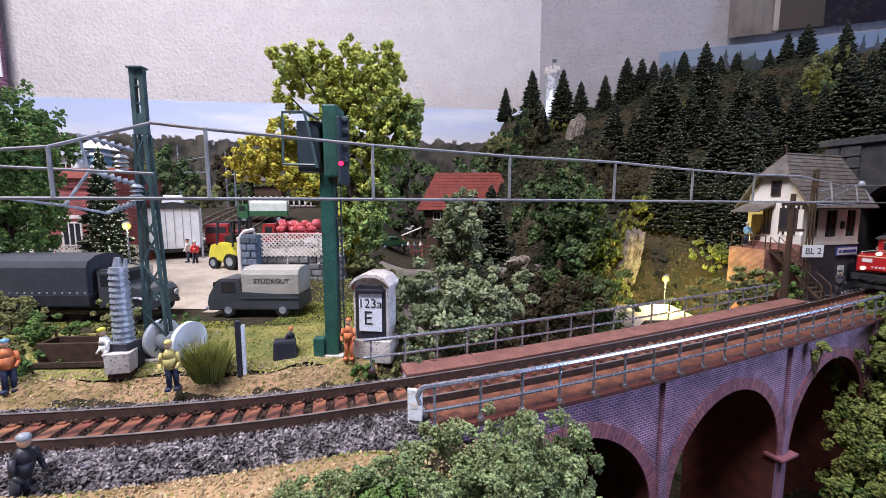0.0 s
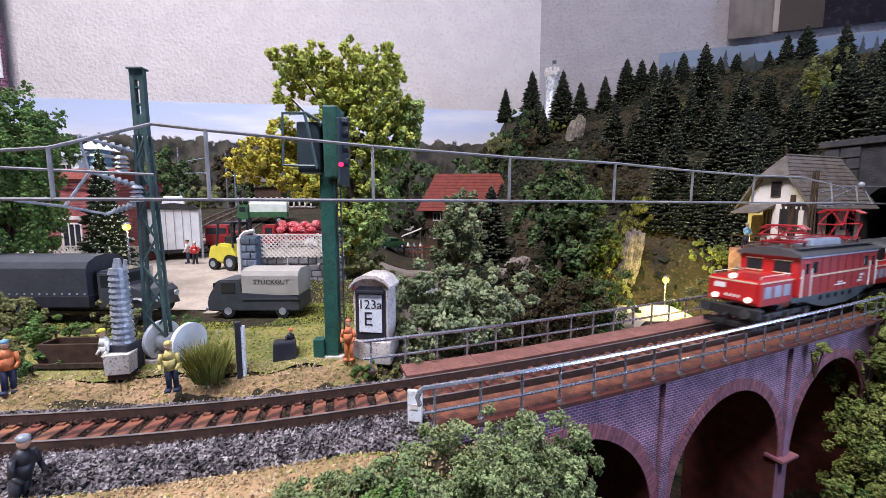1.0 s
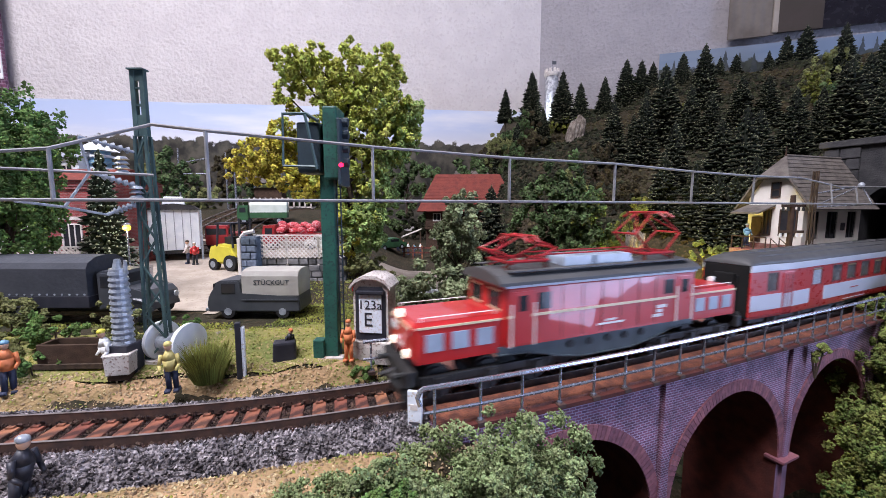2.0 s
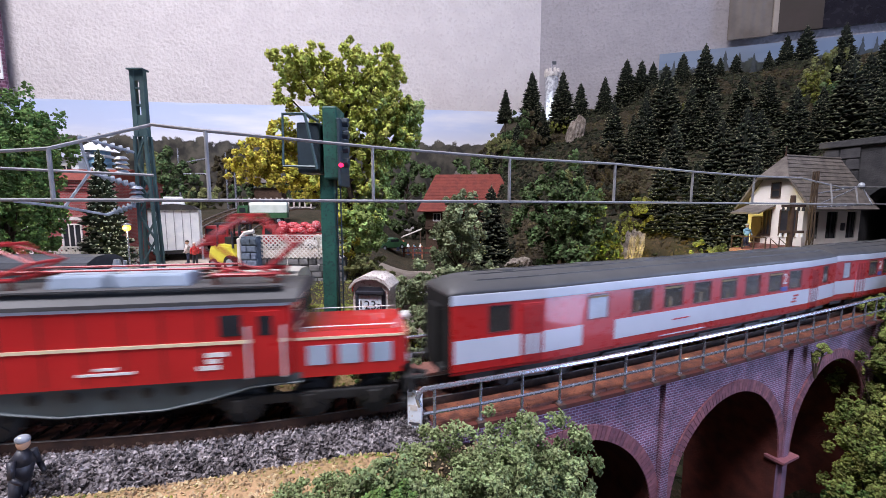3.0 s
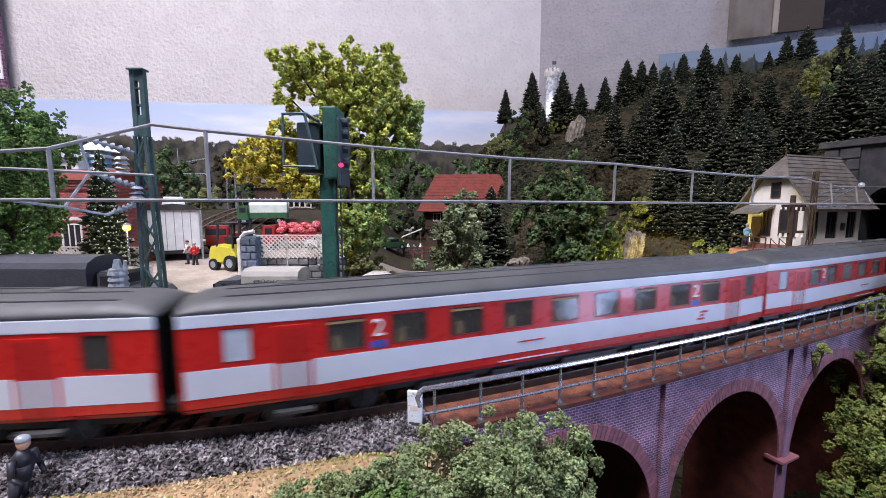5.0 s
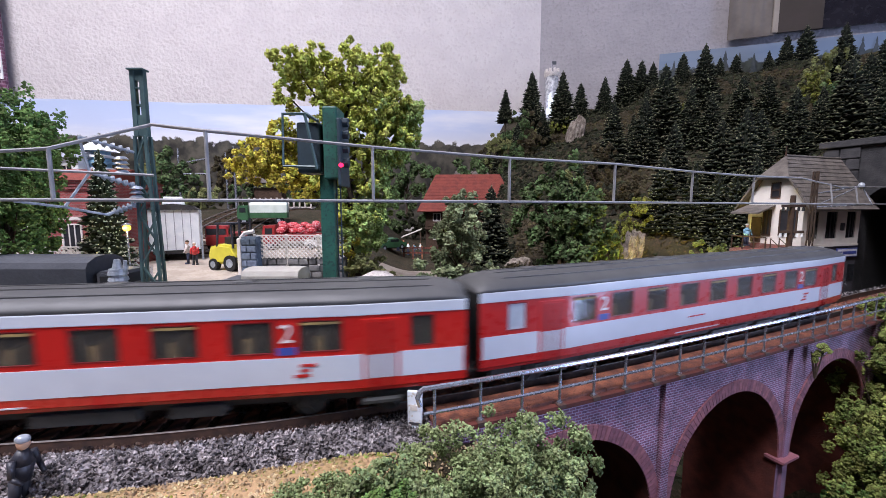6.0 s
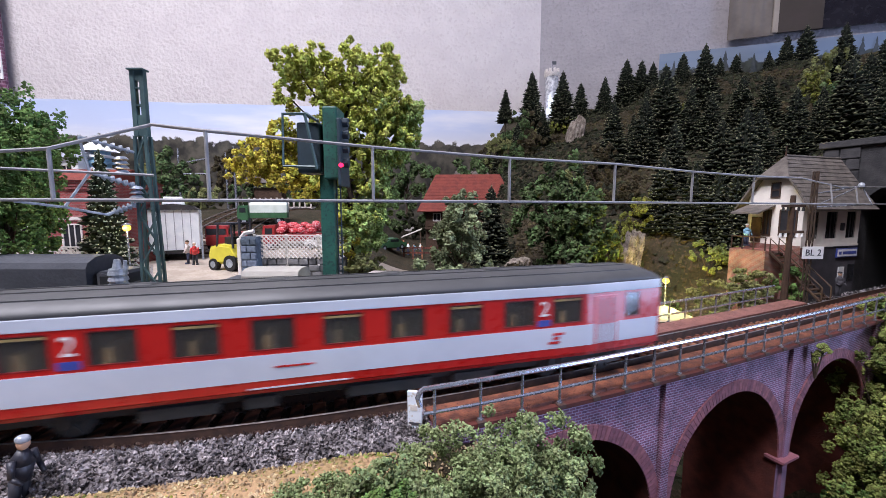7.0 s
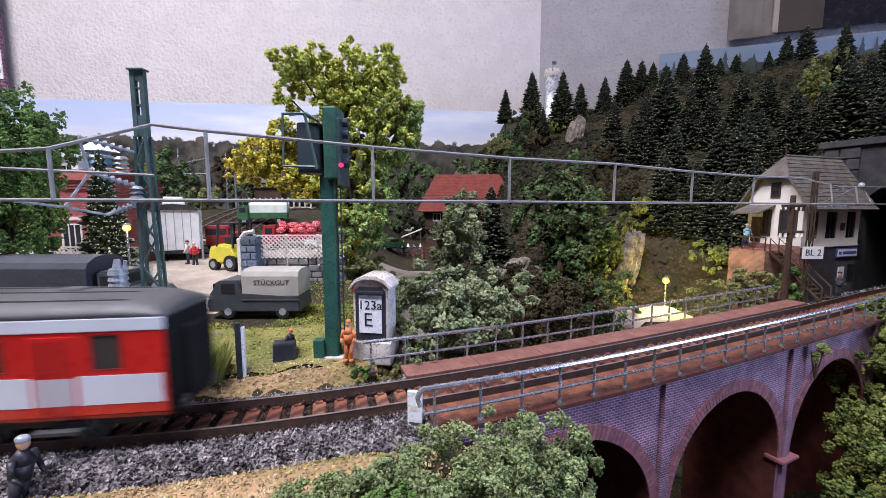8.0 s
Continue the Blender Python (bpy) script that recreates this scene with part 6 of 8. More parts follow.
def build_booth():
    t = thing("line_side_telephone_booth", -3.2, 18.0, 0.85, -8, "weathered white booth with dark arched front panel", "booth")
    prof = [(-0.95, 0), (0.95, 0), (0.95, 2.9), (0.7, 3.22), (0.3, 3.4), (-0.3, 3.4), (-0.7, 3.22), (-0.95, 2.9)]
    part("body", extrude(B(), prof, "y", -0.75, 0.75), CONC, t)
    rp = [(-1.12, 2.85), (-1.12, 2.98), (-0.8, 3.38), (-0.35, 3.58), (0.35, 3.58), (0.8, 3.38), (1.12, 2.98), (1.12, 2.85), (0.8, 3.2), (0.35, 3.4), (-0.35, 3.4), (-0.8, 3.2)]
    part("roof", extrude(B(), rp, "y", -0.95, 0.9), CONC, t, "rounded weathered roof")
    fp = [(-0.82, 0.1), (0.82, 0.1), (0.82, 2.75), (0.6, 2.98), (-0.6, 2.98), (-0.82, 2.75)]
    part("front", extrude(B(), fp, "y", -0.8, -0.74), NAVY, t, "dark blue arched front")
    pn = part("panel", box(B(), -0.62, 0.62, -0.86, -0.8, 0.5, 2.55, 0.03), WHITESIGN, t, "dirty white sign panel")
    part("awning", box(B(), -0.72, 0.72, -1.0, -0.8, 2.62, 2.78, 0.03), NAVY, t)
    letters("123a", 0.5, NAVY, pn, pose(0, -0.87 * U, 2.0 * U, 90, 0, 0))
    letters("E", 0.76, NAVY, pn, pose(-0.12 * U, -0.87 * U, 1.2 * U, 90, 0, 0))
    part("red_box", box(B(), -1.2, -0.97, -0.3, 0.1, 2.6, 3.1, 0.04), LRED, t, "small red box")
    part("plinth", box(B(), -1.1, 1.1, -0.95, 0.9, -1.2, 0.02, 0.05), CONC, t)
    t.scale = (0.86, 0.86, 0.86)


build_booth()


def doll(x, y, z, rz, coat, trousers, h=2.0, hair=None, lean=0, label="small painted figure"):
    """A painted model figure, one plain mesh."""
    bm = B()
    k = h / 2.0

    def done(mi, n0):
        bm.faces.ensure_lookup_table()
        for f in bm.faces[n0:]:
            f.material_index = mi
    n0 = 0
    for s in (-1, 1):
        rod(bm, (s * 0.12 * k, 0, 0), (s * 0.1 * k, 0.02, 0.9 * k), 0.08 * k, 0.12 * k, n=8)
        box(bm, s * 0.14 * k - 0.09 * k, s * 0.14 * k + 0.09 * k, -0.22 * k, 0.1 * k, 0, 0.1 * k)
    done(1, n0)
    n0 = len(bm.faces)
    rod(bm, (0, 0, 0.85 * k), (0, 0, 1.3 * k), 0.18 * k, 0.24 * k, n=10)
    rod(bm, (0, 0, 1.3 * k), (0, 0, 1.6 * k), 0.24 * k, 0.1 * k, n=10)
    for s in (-1, 1):
        rod(bm, (s * 0.24 * k, 0, 1.46 * k), (s * 0.31 * k, -0.1 * k, 1.1 * k), 0.075 * k, 0.06 * k, n=7)
        rod(bm, (s * 0.31 * k, -0.1 * k, 1.1 * k), (s * 0.24 * k, -0.3 * k, 0.95 * k), 0.06 * k, 0.05 * k, n=7)
    done(0, n0)
    n0 = len(bm.faces)
    blob(bm, 0, 0, 1.76 * k, 0.12 * k, 0.13 * k, 0.16 * k)
    done(2, n0)
    n0 = len(bm.faces)
    blob(bm, 0, 0.02 * k, 1.86 * k, 0.135 * k, 0.15 * k, 0.1 * k)
    done(3, n0)
    ob = link("figurine", bm, [coat, trousers, SKIN, hair or DBLUE], smooth=True)
    ob.matrix_basis = pose(x * U, y * U, z * U, lean, 0, rz)
    return tagged(ob, label, "figurine", "painted model figures")


def build_dolls():
    doll(-10.75, 14.85, -0.25, 20, YVEST, DBLUE, 2.15, YVEST, 8, "figurine of a worker in yellow vest beside the track")
    doll(-13.6, 15.6, 0.1, -30, WHITEP, CONC, 2.1, YELP, 12, "figurine in white clothes with a yellow helmet")
    doll(-4.25, 17.0, 0.1, 0, ORANGE, ORANGE, 1.95, ORANGE, 0, "all-orange figurine beside the booth")
    doll(-7.3, 17.4, 0.15, 60, NAVY, NAVY, 1.5, ORANGE, 20, "dark crouching figurine with orange cap")
    sack = box(B(), -0.55, 0.5, -0.35, 0.35, -0.2, 0.9, 0.12, 0.9)
    tagged(_place(link("tool_sack", sack, NAVY), -7.15, 17.1, 0.1, 20), "dark tool sack lying on the turf", "sack")
    doll(-17.1, 14.7, -0.3, 40, ORANGE, DBLUE, 2.2, LBLUE, 0, "figurine of a worker in orange jacket and blue cap")
    doll(-11.45, 9.7, -1.2, 90, NAVY, NAVY, 2.3, CERAM, 10, "dark figurine at the layout's front edge")
    doll(-23.4, 36.5, height(-23.4, 36.5) + 0.1, 30, LRED, NAVY, 2.2, WHITEP, 0, "figurine in red waistcoat on the yard")
    doll(-24.4, 37, height(-24.4, 37) + 0.1, -60, CONC, DBLUE, 2.3, BARK, 0, "figurine in pale coat on the yard")
    doll(27.0, 34.6, 3.6, 0, LBLUE, DBLUE, 2.0, WHITEP, 0, "blue figurine on the signal box landing")
    doll(32.6, 31.6, -0.4, 0, DPLAST, DPLAST, 2.2, DPLAST, 0, "grey figurine before the signal box")
    for i, (x, y) in enumerate(((-6.6, 57), (-5.2, 58), (-4.3, 57.4), (-6.0, 59), (-3.4, 58.5))):
        doll(x, y, height(x, y) + 0.1, i * 70, (LRED, WHITEP, LBLUE, ORANGE, WHITEP)[i], DBLUE, 2.0, BARK, 0, "small figurine in the house's garden")


build_dolls()


def wheel(name, x, y, z, r, parent, w=0.24):
    o = part(name, rod(B(), (x, y - w / 2, z), (x, y + w / 2, z), r, n=16), RUBBER, parent)
    part("hub", rod(B(), (x, y - w / 2 - 0.02, z), (x, y + w / 2 + 0.02, z), r * 0.55, n=12), CERAM, o)


def build_pickup():
    """Forward-control pickup with a tarpaulin over its bed; its nose points to -x."""
    t = thing("pickup_van", -10.2, 21.6, 1.0, 0, "anthracite forward-control pickup with pale tarpaulin", "van")
    bm = B()
    prof = [(-2.5, 0.35), (-2.58, 0.7), (-2.5, 1.15), (-2.3, 1.3), (-2.05, 1.95), (-1.85, 2.05), (-0.85, 2.08), (-0.75, 1.95), (-0.72, 1.3), (2.4, 1.25), (2.48, 0.5), (2.4, 0.35)]
    extrude(bm, prof, "y", -0.95, 0.95)
    bmesh.ops.bevel(bm, geom=[e for e in bm.edges if abs(e.verts[0].co.y - e.verts[1].co.y) < 0.01], offset=0.07, segments=2, affect="EDGES")
    part("body", bm, ANTH, t)
    tp = [(-0.93, 1.25), (-0.93, 2.3), (-0.8, 2.55), (-0.4, 2.66), (0.4, 2.66), (0.8, 2.55), (0.93, 2.3), (0.93, 1.25)]
    tarp = part("tarpaulin", extrude(B(), tp, "x", -0.65, 2.4), TARPL, t, "pale grey tarpaulin")
    letters("STÜCKGUT", 0.27, ANTH, tarp, pose(0.95 * U, -0.945 * U, 1.95 * U, 90, 0, 0))
    for s in (-1, 1):
        part("window", box(B(), -1.75, -1.0, s * 0.95 - 0.02, s * 0.95 + 0.02, 1.35, 1.9, 0.02), GLASS, t)
        part("sill_line", box(B(), -0.7, 2.4, s * 0.96 - 0.03, s * 0.96 + 0.03, 0.98, 1.05), ANTH, t)
        part("headlight", rod(B(), (-2.5, s * 0.6, 0.95), (-2.62, s * 0.6, 0.95), 0.17, n=10), WHITEP, t, "round chrome headlight")
        for x in (-1.45, 1.5):
            wheel("wheel", x, s * 0.82, 0.36, 0.37, t)
    part("windscreen", box(B(), -2.3, -2.14, -0.75, 0.75, 1.35, 1.85, 0.0), GLASS, t)
    part("bumper", box(B(), -2.7, -2.5, -0.9, 0.9, 0.38, 0.55, 0.05), CERAM, t)


build_pickup()


def build_lorry():
    t = thing("covered_lorry", -19.4, 20.6, 1.15, 0, "dark covered lorry with blue-grey tarpaulin", "lorry")
    tp = [(-1.25, 1.2), (-1.25, 2.75), (-1.1, 3.05), (-0.6, 3.3), (0, 3.36), (0.6, 3.3), (1.1, 3.05), (1.25, 2.75), (1.25, 1.2)]
    part("tarpaulin", extrude(B(), tp, "x", -4.6, 1.45), TARPD, t, "dark blue-grey tarpaulin")
    for k in range(16):
        part("eyelet", rod(B(), (-4.4 + k * 0.38, -1.26, 1.45), (-4.4 + k * 0.38, -1.29, 1.45), 0.05, n=6), CERAM, t)
    part("bed", box(B(), -4.65, 1.5, -1.28, 1.28, 0.75, 1.35, 0.03), NAVY, t)
    part("chassis", box(B(), -4.5, 4.3, -0.8, 0.8, 0.5, 0.78), BLACK, t)
    bm = extrude(B(), [(1.7, 0.6), (1.7, 2.45), (1.9, 2.6), (2.75, 2.55), (3.0, 1.75), (4.25, 1.6), (4.5, 1.35), (4.5, 0.6)], "y", -1.05, 1.05)
    bmesh.ops.bevel(bm, geom=[e for e in bm.edges if abs(e.verts[0].co.y - e.verts[1].co.y) < 0.01], offset=0.12, segments=2, affect="EDGES")
    part("cab", bm, ANTH, t)
    for s in (-1, 1):
        part("window", box(B(), 1.95, 2.75, s * 1.05 - 0.02, s * 1.05 + 0.02, 1.75, 2.35, 0.02), GLASS, t)
        bm = B()
        for k in range(9):
            a0, a1 = math.pi * k / 9, math.pi * (k + 1) / 9
            rod(bm, (3.7 + 0.68 * math.cos(a0), s * 1.0, 0.5 + 0.6 * math.sin(a0)), (3.7 + 0.68 * math.cos(a1), s * 1.0, 0.5 + 0.6 * math.sin(a1)), 0.14, n=6)
        part("mudguard", bm, ANTH, t)
        part("headlight", rod(B(), (4.45, s * 0.75, 1.1), (4.58, s * 0.75, 1.1), 0.16, n=10), WHITEP, t)
        for x in (-3.4, -2.2, 3.7):
            wheel("wheel", x, s * 0.95, 0.45, 0.46, t, 0.3)
    part("windscreen", box(B(), 2.78, 2.95, -0.85, 0.85, 1.8, 2.4), GLASS, t)


build_lorry()


def lattice_fence(x0, y0, x1, y1, z, h, label):
    t = thing("lattice_fence", x0, y0, z, math.degrees(math.atan2(y1 - y0, x1 - x0)), label, "fence")
    L = math.hypot(x1 - x0, y1 - y0)
    n = int((L + h) / 0.33)
    for k in range(n):
        a = -h + k * 0.33
        for s in (1, -1):
            xa, za, xb, zb = a, 0.0, a + h, h
            if xa < 0:
                za, xa = -xa, 0.0
            if xb > L:
                zb, xb = h - (xb - L), L
            if xb - xa < 0.1:
                continue
            if s < 0:
                xa, xb = L - xa, L - xb
            part("slat", rod(B(), (xa, 0.03 * s, za), (xb, 0.03 * s, zb), 0.05, n=4), LATT, t)
    for k in range(int(L / 2.4) + 1):
        part("post", box(B(), k * 2.4 - 0.08, k * 2.4 + 0.08, 0.05, 0.2, -0.6, h + 0.1), LATT, t)
    part("top_rail", box(B(), 0, L, -0.06, 0.06, h - 0.04, h + 0.06), LATT, t)


def build_yard():
    bm = B()
    xs, ys = np.linspace(-48, -4, 60), np.linspace(21, 52, 50)
    g = {}
    for j, y in enumerate(ys):
        for i, x in enumerate(xs):
            e = noise.noise((x * 0.3, y * 0.3, 9)) * 1.5
            if x < -13 + e + max(0, (24 - y)) * 2.5 and y > 21.8 + e * 0.3:
                g[i, j] = bm.verts.new((x, y, height(x, y) + 0.06))
    for (i, j) in list(g):
        if all(k in g for k in ((i + 1, j), (i, j + 1), (i + 1, j + 1))):
            bm.faces.new((g[i, j], g[i + 1, j], g[i + 1, j + 1], g[i, j + 1]))
    tagged(link("yard", bm, SAND, smooth=True), "pale sandy gravel yard", "yard", kind="structure")
    z = height(-26, 27)
    lattice_fence(-32, 27.4, -21.2, 27.0, z + 1.6, 1.35, "weathered white lattice fence on a low wall")
    t = thing("low_wall", -26.6, 27.4, z, 2, "low pale plinth under the lattice fence", "wall")
    part("plinth", box(B(), -5.6, 5.6, -0.25, 0.35, -0.5, 1.6, 0.04), CONC, t)
    # walled enclosure: fence on stone wall with a pillar of blue-grey blocks
    lattice_fence(-14.4, 29.6, -7.6, 29.8, 3.1, 1.75, "white lattice fence on a stone wall")
    w = thing("stone_wall", -11.0, 30.2, 0.6, 1.5, "rough grey stone wall with moss", "wall")
    part("core", box(B(), -3.4, 3.4, -0.3, 0.4, -0.5, 2.45), STONEG, w)
    rg = random.Random(3)
    for r in range(5):
        x = -3.4
        while x < 3.2:
            ln = rg.uniform(0.45, 0.95)
            part("stone", box(B(), x, min(3.4, x + ln - 0.06), -0.45 - rg.random() * 0.08, -0.25, r * 0.5, r * 0.5 + 0.44, 0.06), STONEG, w)
            x += ln
    p = thing("stone_pillar", -14.45, 29.3, 1.5, 0, "pillar of blue-grey blocks with a cream edge", "pillar")
    part("core", box(B(), -0.7, 0.7, -0.4, 0.6, -0.4, 3.3), STONEB, p)
    for r in range(6):
        x = -0.72
        for ln in ((0.9, 0.54) if r % 2 else (0.54, 0.9)):
            part("stone", box(B(), x, x + ln - 0.06, -0.52, -0.3, r * 0.54, r * 0.54 + 0.46, 0.07), STONEB, p)
            x += ln
    part("edge", box(B(), -1.1, -0.76, -0.5, 0.6, -0.4, 3.2, 0.08), LATT, p, "cream edge slab")
    part("capping", pipe(B(), [(-1.0, 0, 3.2), (-0.6, 0, 3.55), (0.3, 0, 3.7)], 0.16), LATT, p, "curved cream capping")
    p.scale = (0.8, 1, 1)


build_yard()


def build_sand_patch(x0, x1, y0, y1, label):
    bm = B()
    g = [[bm.verts.new((x, y, height(x, y) + 0.08)) for x in np.linspace(x0, x1, 20)] for y in np.linspace(y0, y1, 18)]
    for a, b in zip(g, g[1:]):
        for i in range(len(a) - 1):
            bm.faces.new((a[i], a[i + 1], b[i + 1], b[i]))
    tagged(link("path", bm, SAND, smooth=True), label, "path", kind="structure")


# pale patch put in as the pool of light under the lamp
build_sand_patch(17, 24.0, 34.0, 40.6, "pale sandy patch painted for the ground lit by the valley lamp")
build_sand_patch(-7, 0.5, 34, 44, "grey sandy road by the garden")


def build_forklift():
    t = thing("forklift_truck", -18.6, 34.2, height(-18.6, 34.2) + 0.06, -20, "yellow forklift truck with dark overhead guard", "forklift")
    bm = extrude(B(), [(-1.3, 0.5), (-1.45, 1.1), (-1.25, 1.75), (-0.3, 2.0), (0.7, 1.9), (1.2, 1.2), (1.2, 0.5)], "y", -0.95, 0.95)
    bmesh.ops.bevel(bm, geom=[e for e in bm.edges if abs(e.verts[0].co.y - e.verts[1].co.y) < 0.01], offset=0.15, segments=2, affect="EDGES")
    part("body", bm, YELP, t)
    bm = B()
    for x in (-0.6, 1.0):
        for y in (-0.8, 0.8):
            rod(bm, (x, y, 1.7), (x * 0.8, y * 0.9, 3.5), 0.08, n=6)
    box(bm, -0.65, 0.95, -0.85, 0.85, 3.45, 3.58)
    part("overhead_guard", bm, NAVY, t)
    part("seat", box(B(), -0.3, 0.4, -0.4, 0.4, 1.9, 2.5, 0.08), BLACK, t)
    bm = B()
    for y in (-0.5, 0.5):
        rod(bm, (1.4, y, 0.3), (1.4, y, 3.9), 0.1, n=6)
        box(bm, 1.5, 3.0, y - 0.12, y + 0.12, 0.3, 0.4)
    part("mast_and_forks", bm, NAVY, t)
    for x, r in ((-0.85, 0.45), (0.8, 0.6)):
        for s in (-1, 1):
            wheel("wheel", x, s * 0.85, r, r, t, 0.35)
    t.scale = (1.15, 1.15, 1.15)


build_forklift()


def lorry2(x, y, rz, paint, tarp, label, scale=1.0):
    t = thing("lorry", x, y, height(x, y) + 0.06, rz, label, "lorry")
    bm = extrude(B(), [(-2.9, 0.5), (-3.0, 1.5), (-2.8, 2.7), (-1.5, 2.75), (-1.4, 0.5)], "y", -1.2, 1.2)
    bmesh.ops.bevel(bm, geom=[e for e in bm.edges if abs(e.verts[0].co.y - e.verts[1].co.y) < 0.01], offset=0.12, segments=2, affect="EDGES")
    part("cab", bm, paint, t)
    part("windscreen", box(B(), -2.98, -2.84, -1.0, 1.0, 1.7, 2.4), GLASS, t)
    for s in (-1, 1):
        part("window", box(B(), -2.6, -1.8, s * 1.2 - 0.02, s * 1.2 + 0.02, 1.7, 2.4), GLASS, t)
        for xx in (-2.1, 2.6):
            wheel("wheel", xx, s * 1.0, 0.5, 0.5, t, 0.3)
    part("bed", box(B(), -1.3, 3.8, -1.25, 1.25, 0.9, 1.7, 0.04), paint, t)
    if tarp:
        tp = [(-1.22, 1.7), (-1.22, 2.8), (-0.9, 3.2), (0.9, 3.2), (1.22, 2.8), (1.22, 1.7)]
        part("tarpaulin", extrude(B(), tp, "x", -1.25, 3.75), tarp, t)
    return t


def saloon(x, y, z, rz, paint, label):
    t = thing("car", x, y, z, rz, label, "car")
    bm = extrude(B(), [(-2.3, 0.3), (-2.35, 0.75), (-2.2, 0.95), (-1.0, 1.05), (-0.5, 1.55), (0.8, 1.6), (1.4, 1.05), (2.2, 0.95), (2.3, 0.6), (2.25, 0.3)], "y", -0.95, 0.95)
    bmesh.ops.bevel(bm, geom=[e for e in bm.edges if abs(e.verts[0].co.y - e.verts[1].co.y) < 0.01], offset=0.12, segments=2, affect="EDGES")
    part("body", bm, paint, t)
    for s in (-1, 1):
        part("window", box(B(), -0.45, 0.85, s * 0.95 - 0.02, s * 0.95 + 0.02, 1.1, 1.45), GLASS, t)
        part("headlight", rod(B(), (-2.3, s * 0.65, 0.72), (-2.42, s * 0.65, 0.72), 0.15, n=10), CERAM, t)
        for xx in (-1.4, 1.4):
            wheel("wheel", xx, s * 0.85, 0.36, 0.36, t)
    part("windscreen", extrude(B(), [(-1.02, 1.1), (-0.58, 1.5), (-0.53, 1.5), (-0.97, 1.1)], "y", -0.75, 0.75), GLASS, t)
    part("bumper", box(B(), -2.5, -2.36, -0.9, 0.9, 0.35, 0.5, 0.04), CERAM, t)
    return t


def build_vehicles():
    lorry2(-26.2, 47, 100, REDV, None, "dark red lorry standing on the yard")
    r = lorry2(-18.4, 47, 10, REDV, None, "red lorry with a load of red sacks")
    bm = B()
    rg = random.Random(5)
    for k in range(26):
        blob(bm, rg.uniform(-1.0, 3.2), rg.uniform(-0.9, 0.9), 1.9 + rg.random() * 1.0, 0.55, 0.45, 0.4, 8, 5)
    part("load", bm, material("red_speckled_load", (0.5, 0.03, 0.04), (0.35, 0.02, 0.03), 0.8, 0.6, spots=(0.7, 0.6, 0.6)), r, "speckled red load")
    lorry2(-27.0, 58, 15, GRNV, material("white_green_tarp", (0.6, 0.65, 0.58), (0.5, 0.56, 0.48), 1.2, 0.7), "green lorry with pale tarpaulin")
    saloon(-12.6, 42, height(-12.6, 42) + 0.9, 160, WHITEP, "white car behind the lattice fence")
    saloon(-2.5, 36.5, height(-2.5, 36.5) + 0.1, 25, WHITEP, "white saloon car on the road")
    saloon(-7.4, 54, height(-7.4, 54) + 0.1, 40, GRNV, "green car by the garden")
    # covered wagon seen end on
    t = thing("covered_wagon", -29.3, 43, height(-29.3, 43) + 0.1, 121, "white covered goods wagon with grey roof", "railway wagon")
    part("body", box(B(), -4, 4, -2.15, 2.15, 0.9, 5.0, 0.06), DRUMW, t)
    part("roof", extrude(B(), [(-2.3, 5.0), (-1.6, 5.45), (0, 5.65), (1.6, 5.45), (2.3, 5.0)], "x", -4.15, 4.15), DSTONE, t, "dark grey roof")
    part("cupola", box(B(), -3.4, -1.8, -1.0, 1.0, 5.5, 6.35, 0.1, 0.8), DRUMW, t)
    part("underframe", box(B(), -4.1, 4.1, -1.9, 1.9, 0.55, 0.9), BLACK, t)
    for y in (-1.4, -0.7, 0.0, 0.7, 1.4):
        part("board_seam", box(B(), -4.04, -3.98, y - 0.03, y + 0.03, 0.95, 4.95), CERAM, t)
    for xx in (-2.6, 2.6):
        for s in (-1, 1):
            wheel("wheel", xx, s * 0.95, 0.5, 0.52, t)
    for s in (-1, 1):
        part("buffer", rod(B(), (-4.1, s * 1.1, 0.75), (-4.6, s * 1.1, 0.75), 0.22, n=10), BLACK, t)
    part("post", box(B(), -4.3, -4.1, -2.4, -2.2, -0.8, 5.0), CERAM, t)


build_vehicles()


def window_in(parent, x0, x1, z0, z1, y, s, frame_mat, name="window", bars=1):
    """A framed window on a wall in the xz plane; s: which way it faces."""
    w = part(name, box(B(), x0, x1, y - 0.03, y + 0.03, z0, z1), GLASS, parent)
    bm = B()
    yo = y + s * 0.04
    e = 0.12
    for a, b, c, d in ((x0 - e, x1 + e, z1, z1 + e), (x0 - e, x1 + e, z0 - e, z0), (x0 - e, x0, z0, z1), (x1, x1 + e, z0, z1)):
        box(bm, a, b, yo - 0.06, yo + 0.06, c, d)
    for k in range(bars):
        m = x0 + (x1 - x0) * (k + 1) / (bars + 1)
        box(bm, m - 0.04, m + 0.04, yo - 0.04, yo + 0.04, z0, z1)
    part("frame", bm, frame_mat, w)
    return w


